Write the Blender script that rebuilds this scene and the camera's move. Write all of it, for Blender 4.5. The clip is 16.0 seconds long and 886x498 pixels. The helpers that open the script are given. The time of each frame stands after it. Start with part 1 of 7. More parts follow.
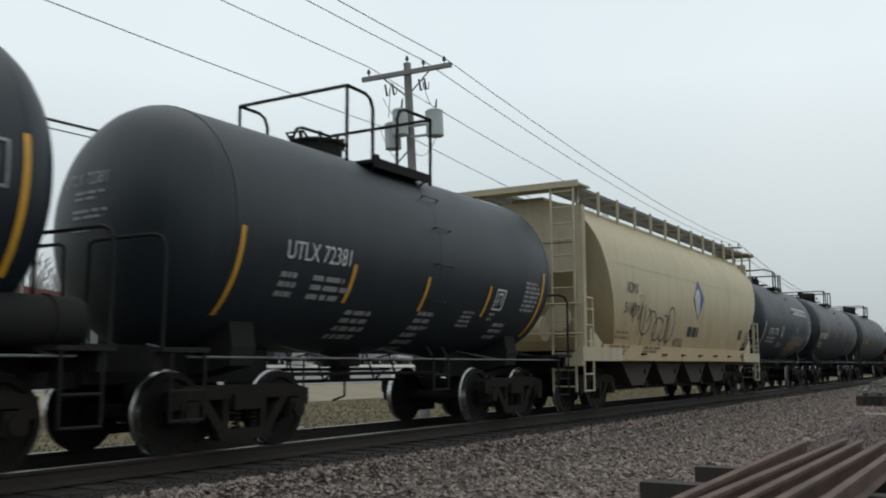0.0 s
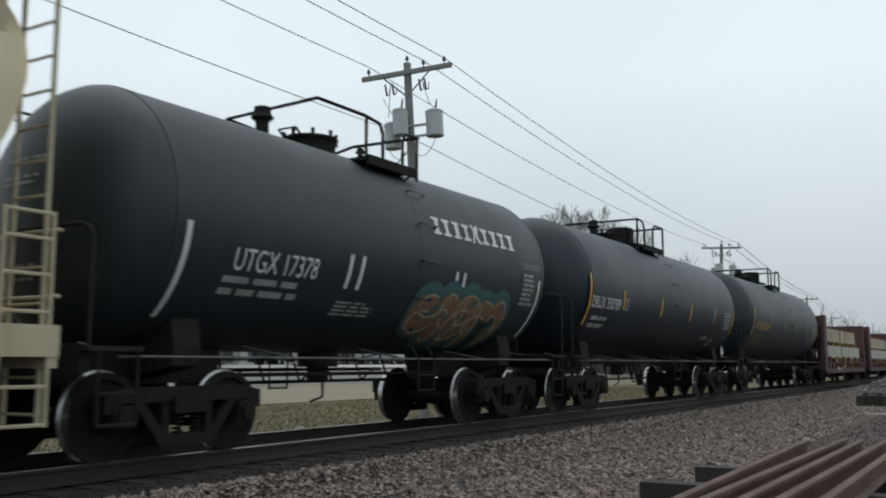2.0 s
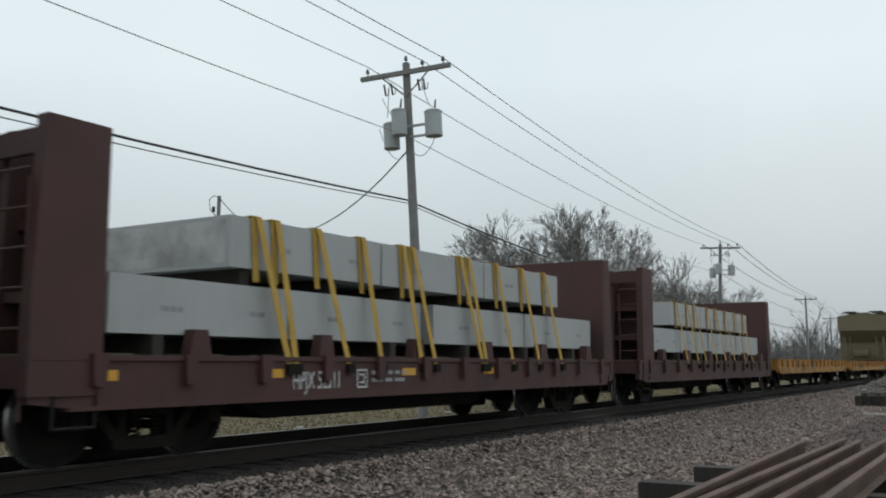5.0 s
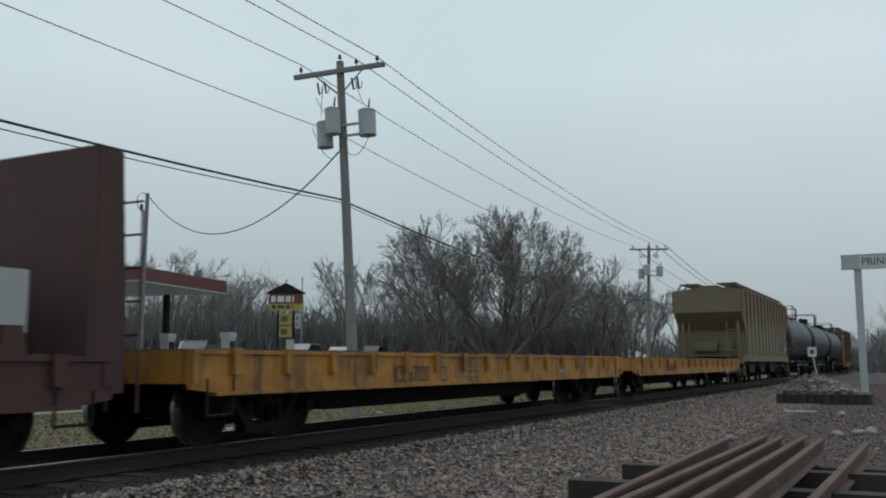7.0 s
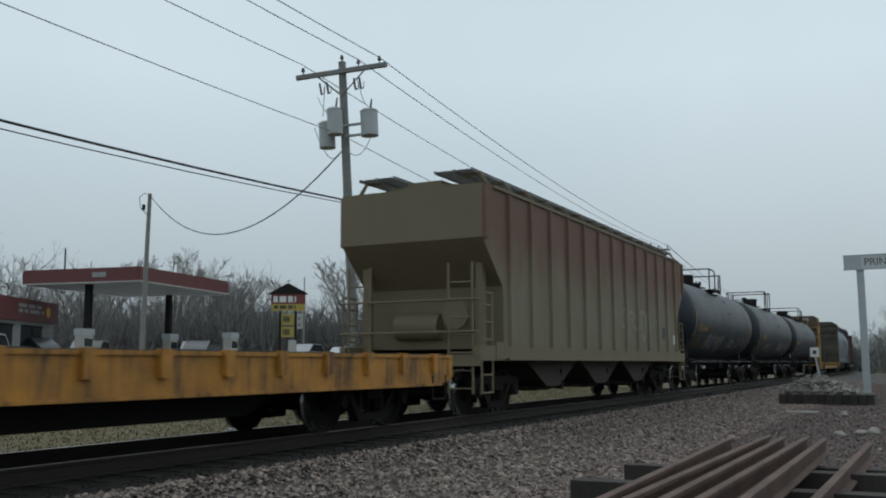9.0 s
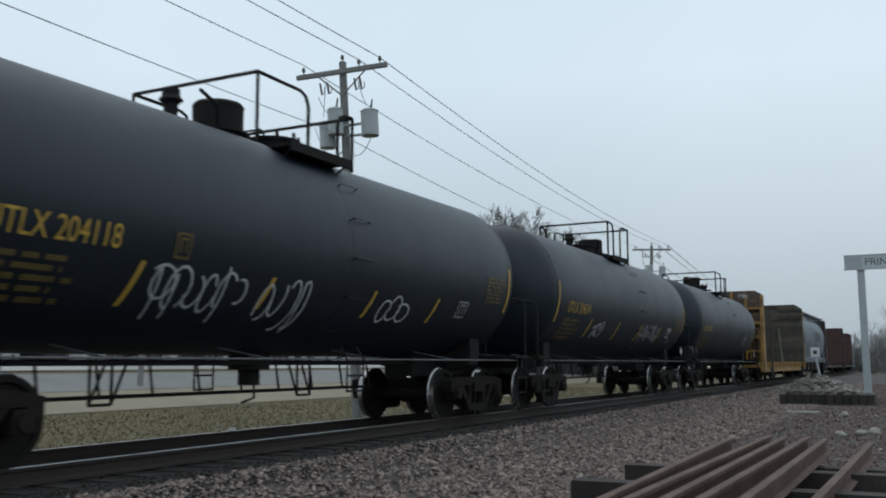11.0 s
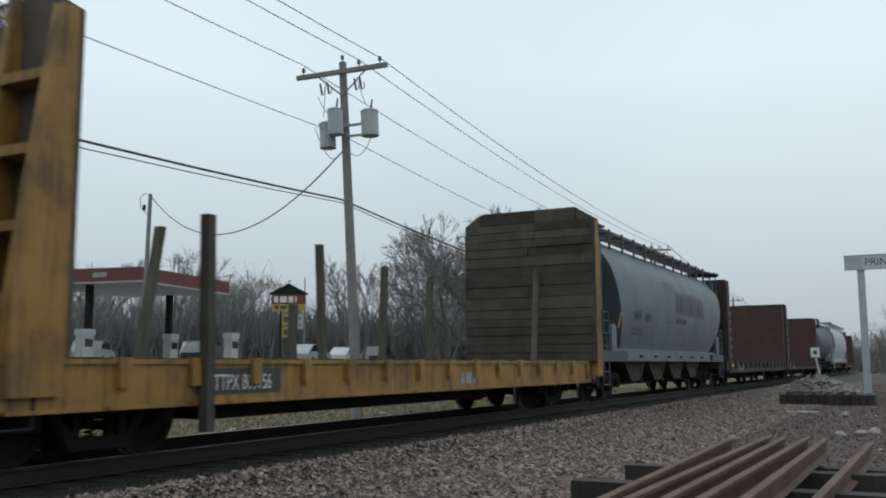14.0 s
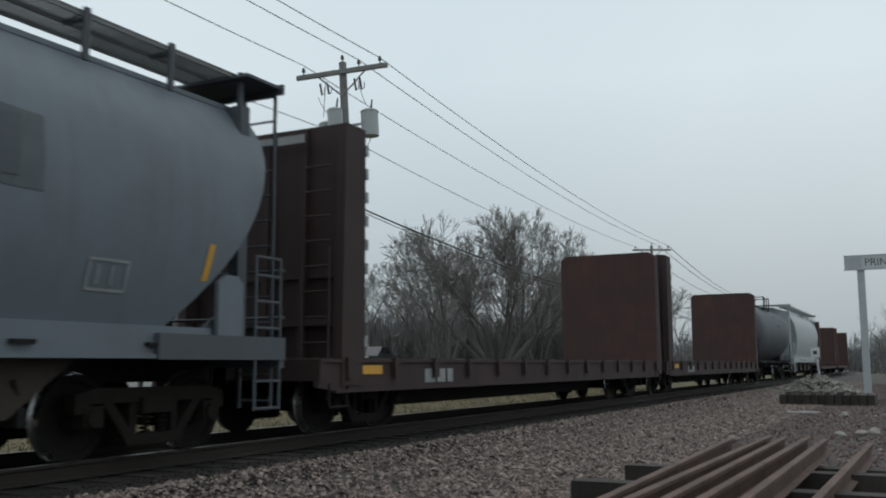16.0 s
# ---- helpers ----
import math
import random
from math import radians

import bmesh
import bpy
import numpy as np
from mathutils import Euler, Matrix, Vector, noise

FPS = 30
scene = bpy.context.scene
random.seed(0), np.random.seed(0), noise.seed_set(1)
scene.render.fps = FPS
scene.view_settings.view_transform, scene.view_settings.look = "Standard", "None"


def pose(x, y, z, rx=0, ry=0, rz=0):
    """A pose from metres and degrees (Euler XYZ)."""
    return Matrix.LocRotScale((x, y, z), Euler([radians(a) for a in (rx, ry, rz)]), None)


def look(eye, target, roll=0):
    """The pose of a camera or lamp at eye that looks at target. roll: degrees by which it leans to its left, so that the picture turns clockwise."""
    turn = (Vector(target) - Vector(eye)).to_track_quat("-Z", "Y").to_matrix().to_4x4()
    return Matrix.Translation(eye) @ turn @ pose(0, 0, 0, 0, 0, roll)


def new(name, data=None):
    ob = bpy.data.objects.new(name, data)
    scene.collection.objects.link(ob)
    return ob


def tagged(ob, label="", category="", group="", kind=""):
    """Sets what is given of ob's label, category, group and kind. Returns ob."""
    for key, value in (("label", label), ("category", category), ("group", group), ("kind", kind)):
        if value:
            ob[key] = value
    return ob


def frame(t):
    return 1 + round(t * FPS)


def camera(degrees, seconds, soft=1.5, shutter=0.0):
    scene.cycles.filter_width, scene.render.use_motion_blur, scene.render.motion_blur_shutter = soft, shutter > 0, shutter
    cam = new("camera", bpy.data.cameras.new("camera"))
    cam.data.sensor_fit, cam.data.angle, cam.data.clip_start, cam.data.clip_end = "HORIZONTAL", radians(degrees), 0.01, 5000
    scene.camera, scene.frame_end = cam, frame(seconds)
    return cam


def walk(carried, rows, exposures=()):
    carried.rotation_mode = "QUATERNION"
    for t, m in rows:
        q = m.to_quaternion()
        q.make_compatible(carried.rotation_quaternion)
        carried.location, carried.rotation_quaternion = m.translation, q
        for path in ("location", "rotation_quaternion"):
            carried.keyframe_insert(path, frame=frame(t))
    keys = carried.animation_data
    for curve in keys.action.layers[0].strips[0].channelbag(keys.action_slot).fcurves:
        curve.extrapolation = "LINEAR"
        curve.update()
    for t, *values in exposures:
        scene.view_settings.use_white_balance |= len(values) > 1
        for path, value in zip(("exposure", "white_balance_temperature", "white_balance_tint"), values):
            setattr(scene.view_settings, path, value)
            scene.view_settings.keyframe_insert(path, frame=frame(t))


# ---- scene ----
# ------------------------------------------------------------ camera
EYE = 0.976
cam = camera(51.1, 16.0, soft=2.0, shutter=0.12)


def aim(yaw, pitch, roll):
    """Yaw in degrees from the track's normal towards the track's far end."""
    return pose(0, 0, EYE, 90 + pitch, 0, -yaw) @ pose(0, 0, 0, 0, 0, roll)


walk(cam, [
    (0.0, aim(58.72, 7.16, -0.15)),
    (4.5, aim(58.72, 7.16, -0.15)),
    (5.0, aim(58.79, 7.16, -0.15)),
    (5.2, aim(58.95, 7.16, -0.15)),
    (5.8, aim(60.90, 7.15, -0.22)),
    (6.4, aim(62.60, 7.15, -0.30)),
    (7.0, aim(62.95, 7.14, -0.33)),
    (7.3, aim(62.94, 7.14, -0.33)),
    (8.0, aim(62.90, 7.16, -0.33)),
    (9.0, aim(62.82, 7.16, -0.32)),
    (10.3, aim(62.79, 7.16, -0.32)),
    (16.0, aim(62.79, 7.18, -0.32)),
], exposures=[
    (0.0, 0.24, 6650, 10), (1.0, 0.22, 6580, 9), (2.0, 0.26, 6530, 10), (4.6, 0.24, 6620, 10), (5.2, 0.18, 6600, 10), (7.3, -0.09, 6300, 6),
    (8.2, -0.09, 6300, 6), (10.3, 0.10, 6120, 9), (13.0, 0.15, 6250, 9), (13.8, 0.21, 6320, 9), (14.1, 0.19, 6320, 9), (14.5, 0.07, 6280, 9), (16.0, 0.04, 6450, 9)])

# ------------------------------------------------------------ sky and light
world = bpy.data.worlds.new("overcast_sky")
scene.world = world
world.use_nodes = True
wn, wl = world.node_tree.nodes, world.node_tree.links
wn.clear()
sky = wn.new("ShaderNodeTexSky")
sky.sky_type = "NISHITA"
sky.sun_disc = False
sky.sun_elevation = radians(72)
sky.sun_rotation = radians(150)
sky.dust_density = 6.0
sky.air_density = 1.0
dim = wn.new("ShaderNodeVectorMath")
dim.operation = "SCALE"
dim.inputs["Scale"].default_value = 0.10
cloud_co = wn.new("ShaderNodeTexCoord")
cloud_noise = wn.new("ShaderNodeTexNoise")
cloud_noise.inputs["Scale"].default_value = 1.6
cloud_noise.inputs["Detail"].default_value = 3.0
cloud_ramp = wn.new("ShaderNodeValToRGB")
cloud_ramp.color_ramp.elements[0].position = 0.3
cloud_ramp.color_ramp.elements[0].color = (0.63, 0.725, 0.77, 1)
cloud_ramp.color_ramp.elements[1].position = 0.75
cloud_ramp.color_ramp.elements[1].color = (0.73, 0.81, 0.845, 1)
veil = wn.new("ShaderNodeMix")
veil.data_type = "RGBA"
veil.inputs[0].default_value = 0.90
back = wn.new("ShaderNodeBackground")
back.inputs["Strength"].default_value = 1.0
wout = wn.new("ShaderNodeOutputWorld")
wl.new(sky.outputs[0], dim.inputs[0])
wl.new(cloud_co.outputs["Generated"], cloud_noise.inputs["Vector"])
wl.new(cloud_noise.outputs[0], cloud_ramp.inputs[0])
wl.new(dim.outputs[0], veil.inputs[6])
wl.new(cloud_ramp.outputs[0], veil.inputs[7])
climb = wn.new("ShaderNodeSeparateXYZ")
wl.new(cloud_co.outputs["Generated"], climb.inputs[0])
deepen = wn.new("ShaderNodeMapRange")
deepen.inputs[1].default_value, deepen.inputs[2].default_value = 0.0, 0.30
deepen.inputs[3].default_value, deepen.inputs[4].default_value = 0.60, 1.03
wl.new(climb.outputs[2], deepen.inputs[0])
layer = wn.new("ShaderNodeVectorMath")
layer.operation = "SCALE"
wl.new(veil.outputs[2], layer.inputs[0])
wl.new(deepen.outputs[0], layer.inputs["Scale"])
wl.new(layer.outputs[0], back.inputs[0])
wl.new(back.outputs[0], wout.inputs[0])

sun_data = bpy.data.lights.new("sun", "SUN")
sun_data.energy = 0.45
sun_data.angle = radians(50)
sun_data.color = (1.0, 0.97, 0.93)
sun = new("sun", sun_data)
sun.matrix_world = look((30, 30, 70), (20, 8, 0))


# ------------------------------------------------------------ materials
def paint(name, color, rough=0.55, dirt=(0.10, 0.08, 0.06), amount=0.25, metal=0.0, size=1.2, streak=0.35, bump=0.05, grain=60.0, island=0.0, random_tone=0.0, gloss=0.5):
    """A weathered surface: blotches and upright streaks of dirt over the colour, fine grain and relief."""
    m = bpy.data.materials.new(name)
    m.use_nodes = True
    n, l = m.node_tree.nodes, m.node_tree.links
    b = n["Principled BSDF"]
    b.inputs["Metallic"].default_value = metal
    b.inputs["Specular IOR Level"].default_value = gloss
    co = n.new("ShaderNodeTexCoord")
    blotch = n.new("ShaderNodeTexNoise")
    blotch.inputs["Scale"].default_value = size
    blotch.inputs["Detail"].default_value = 6
    blotch.inputs["Roughness"].default_value = 0.65
    l.new(co.outputs["Object"], blotch.inputs["Vector"])
    mp = n.new("ShaderNodeMapping")
    mp.inputs["Scale"].default_value = (5.0, 5.0, 0.35)
    l.new(co.outputs["Object"], mp.inputs["Vector"])
    st = n.new("ShaderNodeTexNoise")
    st.inputs["Scale"].default_value = size * 1.6
    st.inputs["Detail"].default_value = 4
    l.new(mp.outputs[0], st.inputs["Vector"])
    fine = n.new("ShaderNodeTexNoise")
    fine.inputs["Scale"].default_value = grain
    fine.inputs["Detail"].default_value = 3
    l.new(co.outputs["Object"], fine.inputs["Vector"])
    r1 = n.new("ShaderNodeMapRange")
    r1.inputs[1].default_value, r1.inputs[2].default_value = 0.42, 0.72
    r1.inputs[4].default_value = amount
    l.new(blotch.outputs[0], r1.inputs[0])
    r2 = n.new("ShaderNodeMapRange")
    r2.inputs[1].default_value, r2.inputs[2].default_value = 0.50, 0.80
    r2.inputs[4].default_value = streak
    l.new(st.outputs[0], r2.inputs[0])
    add = n.new("ShaderNodeMath")
    add.operation, add.use_clamp = "ADD", True
    l.new(r1.outputs[0], add.inputs[0])
    l.new(r2.outputs[0], add.inputs[1])
    mix = n.new("ShaderNodeMix")
    mix.data_type = "RGBA"
    l.new(add.outputs[0], mix.inputs[0])
    mix.inputs[6].default_value = (*color, 1)
    mix.inputs[7].default_value = (*dirt, 1)
    tone = n.new("ShaderNodeMapRange")
    tone.inputs[3].default_value, tone.inputs[4].default_value = 0.88, 1.12
    l.new(fine.outputs[0], tone.inputs[0])
    mul = n.new("ShaderNodeVectorMath")
    mul.operation = "SCALE"
    l.new(mix.outputs[2], mul.inputs[0])
    l.new(tone.outputs[0], mul.inputs["Scale"])
    last = mul
    if island or random_tone:
        if island:
            src = n.new("ShaderNodeNewGeometry").outputs["Random Per Island"]
        else:
            src = n.new("ShaderNodeObjectInfo").outputs["Random"]
        vary = n.new("ShaderNodeMapRange")
        k = island or random_tone
        vary.inputs[3].default_value, vary.inputs[4].default_value = 1 - k, 1 + k
        l.new(src, vary.inputs[0])
        last = n.new("ShaderNodeVectorMath")
        last.operation = "SCALE"
        l.new(mul.outputs[0], last.inputs[0])
        l.new(vary.outputs[0], last.inputs["Scale"])
    l.new(last.outputs[0], b.inputs["Base Color"])
    rr = n.new("ShaderNodeMapRange")
    rr.inputs[3].default_value, rr.inputs[4].default_value = max(rough - 0.12, 0.03), min(rough + 0.15, 1.0)
    l.new(blotch.outputs[0], rr.inputs[0])
    l.new(rr.outputs[0], b.inputs["Roughness"])
    if bump:
        bp = n.new("ShaderNodeBump")
        bp.inputs["Strength"].default_value = bump
        bp.inputs["Distance"].default_value = 0.02
        l.new(fine.outputs[0], bp.inputs["Height"])
        l.new(bp.outputs[0], b.inputs["Normal"])
    return m


M = {}
M["black"] = paint("black_tank_paint", (0.0040, 0.0095, 0.0165), 0.47, (0.014, 0.024, 0.034), 0.35, size=0.7, streak=0.35, bump=0.02, gloss=0.45)
M["black3"] = paint("sun_dulled_black_tank_paint", (0.0125, 0.0190, 0.0245), 0.50, (0.028, 0.036, 0.042), 0.4, size=0.6, streak=0.45, bump=0.02, gloss=0.45)
M["frame"] = paint("black_underframe_steel", (0.017, 0.017, 0.017), 0.85, (0.031, 0.026, 0.022), 0.5, size=3, bump=0.1, gloss=0.15)
M["iron"] = paint("cast_truck_iron", (0.016, 0.0145, 0.013), 0.92, (0.030, 0.023, 0.018), 0.5, size=4, bump=0.15, gloss=0.12)
M["wheel"] = paint("wheel_steel", (0.014, 0.013, 0.012), 0.88, (0.027, 0.021, 0.017), 0.4, size=4, gloss=0.12)
M["tread"] = paint("polished_wheel_tread", (0.42, 0.42, 0.42), 0.25, (0.2, 0.18, 0.16), 0.3, metal=0.9)
M["tan"] = paint("tan_hopper_paint", (0.50, 0.435, 0.29), 0.6, (0.34, 0.25, 0.13), 0.25, size=0.5, streak=0.35, bump=0.02)
M["tanframe"] = paint("dull_tan_paint", (0.43, 0.38, 0.265), 0.65, (0.26, 0.19, 0.11), 0.35, size=1.0, streak=0.35)
M["olive"] = paint("weathered_tan_paint", (0.162, 0.132, 0.082), 0.65, (0.15, 0.11, 0.06), 0.35, size=0.6, streak=0.4)
M["grey"] = paint("grey_hopper_paint", (0.135, 0.163, 0.186), 0.6, (0.075, 0.076, 0.072), 0.4, size=0.6, streak=0.28, bump=0.02)
M["greydark"] = paint("dark_grey_paint", (0.07, 0.082, 0.095), 0.65, (0.07, 0.065, 0.06), 0.3, size=1.0)
M["hopdark"] = paint("grimy_hopper_bottoms", (0.032, 0.026, 0.021), 0.8, (0.07, 0.05, 0.033), 0.5, size=1.5)
M["brown"] = paint("brown_freight_paint", (0.070, 0.028, 0.024), 0.7, (0.032, 0.022, 0.02), 0.45, size=0.9, streak=0.4)
M["brownred"] = paint("oxide_red_paint", (0.046, 0.023, 0.021), 0.75, (0.088, 0.040, 0.028), 0.75, size=1.1, streak=0.45)
M["darkbrown"] = paint("grimy_dark_brown_paint", (0.040, 0.022, 0.021), 0.75, (0.024, 0.019, 0.018), 0.45, size=0.9, streak=0.5)
M["grating"] = paint("weathered_grating_steel", (0.20, 0.205, 0.205), 0.7, (0.12, 0.115, 0.10), 0.5, size=2.0)
M["chalk"] = paint("rubbed_pale_spray_paint", (0.25, 0.235, 0.19), 0.7, (0.18, 0.155, 0.10), 0.6, size=5)
M["letterghost"] = paint("faded_dark_lettering", (0.072, 0.085, 0.095), 0.6, (0.12, 0.14, 0.155), 0.6, size=4)
M["yellow"] = paint("yellow_flatcar_paint", (0.43, 0.195, 0.026), 0.6, (0.075, 0.042, 0.022), 0.8, size=1.3, streak=0.9)
M["yellowdull"] = paint("dull_yellow_paint", (0.32, 0.175, 0.038), 0.65, (0.075, 0.048, 0.025), 0.8, size=1.4, streak=0.8)
M["wood"] = paint("weathered_plank", (0.078, 0.072, 0.054), 0.85, (0.030, 0.028, 0.022), 0.65, size=1.3, streak=0.5, bump=0.3, random_tone=0.22)
M["plank"] = paint("grey_brown_bulkhead_plank", (0.070, 0.062, 0.047), 0.9, (0.026, 0.025, 0.021), 0.8, size=2.2, streak=0.2, bump=0.4, random_tone=0.34)
M["deck"] = paint("worn_deck_wood", (0.10, 0.075, 0.055), 0.85, (0.05, 0.04, 0.035), 0.5, size=2.0, bump=0.3)
M["concrete"] = paint("precast_concrete", (0.40, 0.415, 0.41), 0.8, (0.29, 0.295, 0.285), 0.35, size=1.1, streak=0.25, bump=0.1)
M["endface"] = paint("blotched_concrete_end", (0.46, 0.47, 0.46), 0.85, (0.12, 0.12, 0.12), 0.8, size=1.6, streak=0.0, bump=0.3)
M["strap"] = paint("yellow_webbing", (0.48, 0.30, 0.045), 0.7, (0.25, 0.17, 0.06), 0.5, size=6)
M["white"] = paint("white_stencil", (0.62, 0.63, 0.62), 0.6, (0.35, 0.35, 0.33), 0.3, size=3)
M["dimwhite"] = paint("worn_white_stencil", (0.30, 0.31, 0.31), 0.6, (0.10, 0.10, 0.10), 0.5, size=5)
M["ylet"] = paint("yellow_stencil", (0.52, 0.33, 0.045), 0.6, (0.24, 0.15, 0.035), 0.3, size=3)
M["dimylet"] = paint("worn_yellow_stencil", (0.125, 0.090, 0.024), 0.6, (0.035, 0.032, 0.018), 0.5, size=5)
M["orange"] = paint("amber_reflective_stripe", (0.66, 0.34, 0.03), 0.5, (0.40, 0.22, 0.05), 0.3, size=3)
M["dark"] = paint("dark_stencil", (0.035, 0.035, 0.035), 0.6, (0.10, 0.09, 0.07), 0.3, size=4)
M["brownlet"] = paint("faded_brown_stencil", (0.20, 0.15, 0.09), 0.6, (0.36, 0.29, 0.19), 0.4, size=6)
M["blue"] = paint("blue_emblem", (0.035, 0.06, 0.20), 0.5, (0.07, 0.10, 0.22), 0.3)
M["red"] = paint("red_paint", (0.125, 0.032, 0.032), 0.55, (0.08, 0.032, 0.032), 0.3, size=0.6)
M["scrawl"] = paint("spray_white", (0.50, 0.52, 0.54), 0.6, (0.30, 0.31, 0.33), 0.4, size=8)
M["scrawldark"] = paint("spray_dark", (0.07, 0.06, 0.05), 0.6, (0.16, 0.13, 0.09), 0.4, size=8)
M["mural"] = paint("rust_brown_spray_paint", (0.19, 0.105, 0.055), 0.6, (0.09, 0.075, 0.055), 0.5, size=3)
M["teal"] = paint("teal_spray_paint", (0.035, 0.105, 0.105), 0.6, (0.045, 0.06, 0.06), 0.5, size=3)
M["outline"] = paint("pale_tan_spray_paint", (0.34, 0.31, 0.22), 0.6, (0.17, 0.15, 0.10), 0.5, size=4)
M["polewood"] = paint("weathered_pole_wood", (0.22, 0.22, 0.21), 0.9, (0.13, 0.128, 0.12), 0.5, size=3, bump=0.3)
M["galv"] = paint("galvanised_grey", (0.40, 0.43, 0.44), 0.55, (0.28, 0.29, 0.29), 0.3, size=4)
M["handrail"] = paint("worn_handrail_steel", (0.13, 0.135, 0.14), 0.6, (0.06, 0.055, 0.05), 0.5, size=5)
M["wire"] = paint("aluminium_cable", (0.24, 0.25, 0.26), 0.6, (0.15, 0.15, 0.15), 0.2)
M["cable"] = paint("black_cable", (0.02, 0.02, 0.022), 0.6, (0.03, 0.03, 0.03), 0.2)
M["porcelain"] = paint("brown_porcelain", (0.05, 0.04, 0.04), 0.35, (0.08, 0.07, 0.06), 0.2)
M["railhead"] = paint("polished_rail_head", (0.45, 0.45, 0.45), 0.3, (0.30, 0.27, 0.24), 0.3, metal=0.8)
M["railside"] = paint("rusty_rail_side", (0.020, 0.015, 0.012), 0.9, (0.035, 0.024, 0.018), 0.5, size=5)
M["oldrail"] = paint("stored_rusty_rail", (0.098, 0.052, 0.036), 0.75, (0.040, 0.026, 0.020), 0.7, size=2.5, bump=0.15)
M["tie"] = paint("creosoted_timber", (0.028, 0.023, 0.020), 0.85, (0.06, 0.048, 0.04), 0.5, size=3, bump=0.3, random_tone=0.2)
M["stone"] = paint("ballast_stone", (0.235, 0.190, 0.165), 0.9, (0.085, 0.066, 0.055), 0.5, size=2.0, bump=0.2, grain=150, island=0.5)
M["redstone"] = paint("reddish_ballast_stone", (0.155, 0.105, 0.096), 0.9, (0.068, 0.054, 0.048), 0.5, size=2.0, bump=0.2, grain=150, island=0.45)
M["bed"] = paint("fine_ballast", (0.062, 0.052, 0.047), 0.95, (0.034, 0.028, 0.025), 0.6, size=1.0, streak=0.0, bump=0.8, grain=35)
# dark brown dirt, with the shade under the train put into the colour
M["dirtshadebed"] = paint("dirty_shaded_track_bed", (0.022, 0.018, 0.015), 0.95, (0.012, 0.010, 0.009), 0.6, size=1.0, streak=0.0, bump=0.8, grain=30)
M["grass"] = paint("dry_winter_grass", (0.100, 0.080, 0.034), 0.95, (0.055, 0.047, 0.024), 0.8, size=0.45, streak=0.2, bump=0.6, grain=25)
M["blade"] = paint("grass_blade", (0.118, 0.092, 0.036), 0.9, (0.055, 0.048, 0.024), 0.6, size=0.6, island=0.35)
M["shoulder"] = paint("sandy_road_shoulder", (0.215, 0.185, 0.128), 0.9, (0.155, 0.130, 0.090), 0.5, size=0.5, streak=0.0, bump=0.3)
M["asphalt"] = paint("worn_grey_road", (0.175, 0.175, 0.168), 0.85, (0.13, 0.128, 0.12), 0.4, size=0.4, streak=0.0, bump=0.2)
M["curb"] = paint("curb_concrete", (0.42, 0.41, 0.38), 0.85, (0.28, 0.27, 0.25), 0.4)
M["bark"] = paint("winter_bark", (0.105, 0.100, 0.094), 0.9, (0.07, 0.066, 0.062), 0.5, size=2)
M["twig"] = paint("winter_twigs", (0.200, 0.193, 0.182), 0.9, (0.145, 0.139, 0.132), 0.5, size=1.0, island=0.25)
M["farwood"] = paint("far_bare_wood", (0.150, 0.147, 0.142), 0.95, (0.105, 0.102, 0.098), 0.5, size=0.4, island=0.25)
M["whitewall"] = paint("white_siding", (0.62, 0.63, 0.63), 0.6, (0.45, 0.45, 0.44), 0.3, size=0.5)
M["greywall"] = paint("grey_siding", (0.30, 0.31, 0.32), 0.7, (0.22, 0.22, 0.22), 0.3, size=0.5)
M["glass"] = paint("dark_window_glass", (0.02, 0.025, 0.03), 0.12, (0.03, 0.03, 0.03), 0.2, bump=0.0)
M["rubber"] = paint("tyre_rubber", (0.02, 0.02, 0.02), 0.8, (0.05, 0.045, 0.04), 0.3)
M["signyellow"] = paint("yellow_sign_face", (0.34, 0.26, 0.05), 0.5, (0.4, 0.3, 0.05), 0.2)
M["signred"] = paint("dark_red_sign_face", (0.16, 0.035, 0.03), 0.5, (0.1, 0.03, 0.03), 0.2)
M["signgrey"] = paint("pale_sign_board", (0.52, 0.55, 0.56), 0.5, (0.38, 0.40, 0.41), 0.3)
M["limestone"] = paint("pale_broken_stone", (0.24, 0.225, 0.20), 0.9, (0.12, 0.11, 0.095), 0.5, size=3, bump=0.3, island=0.3)


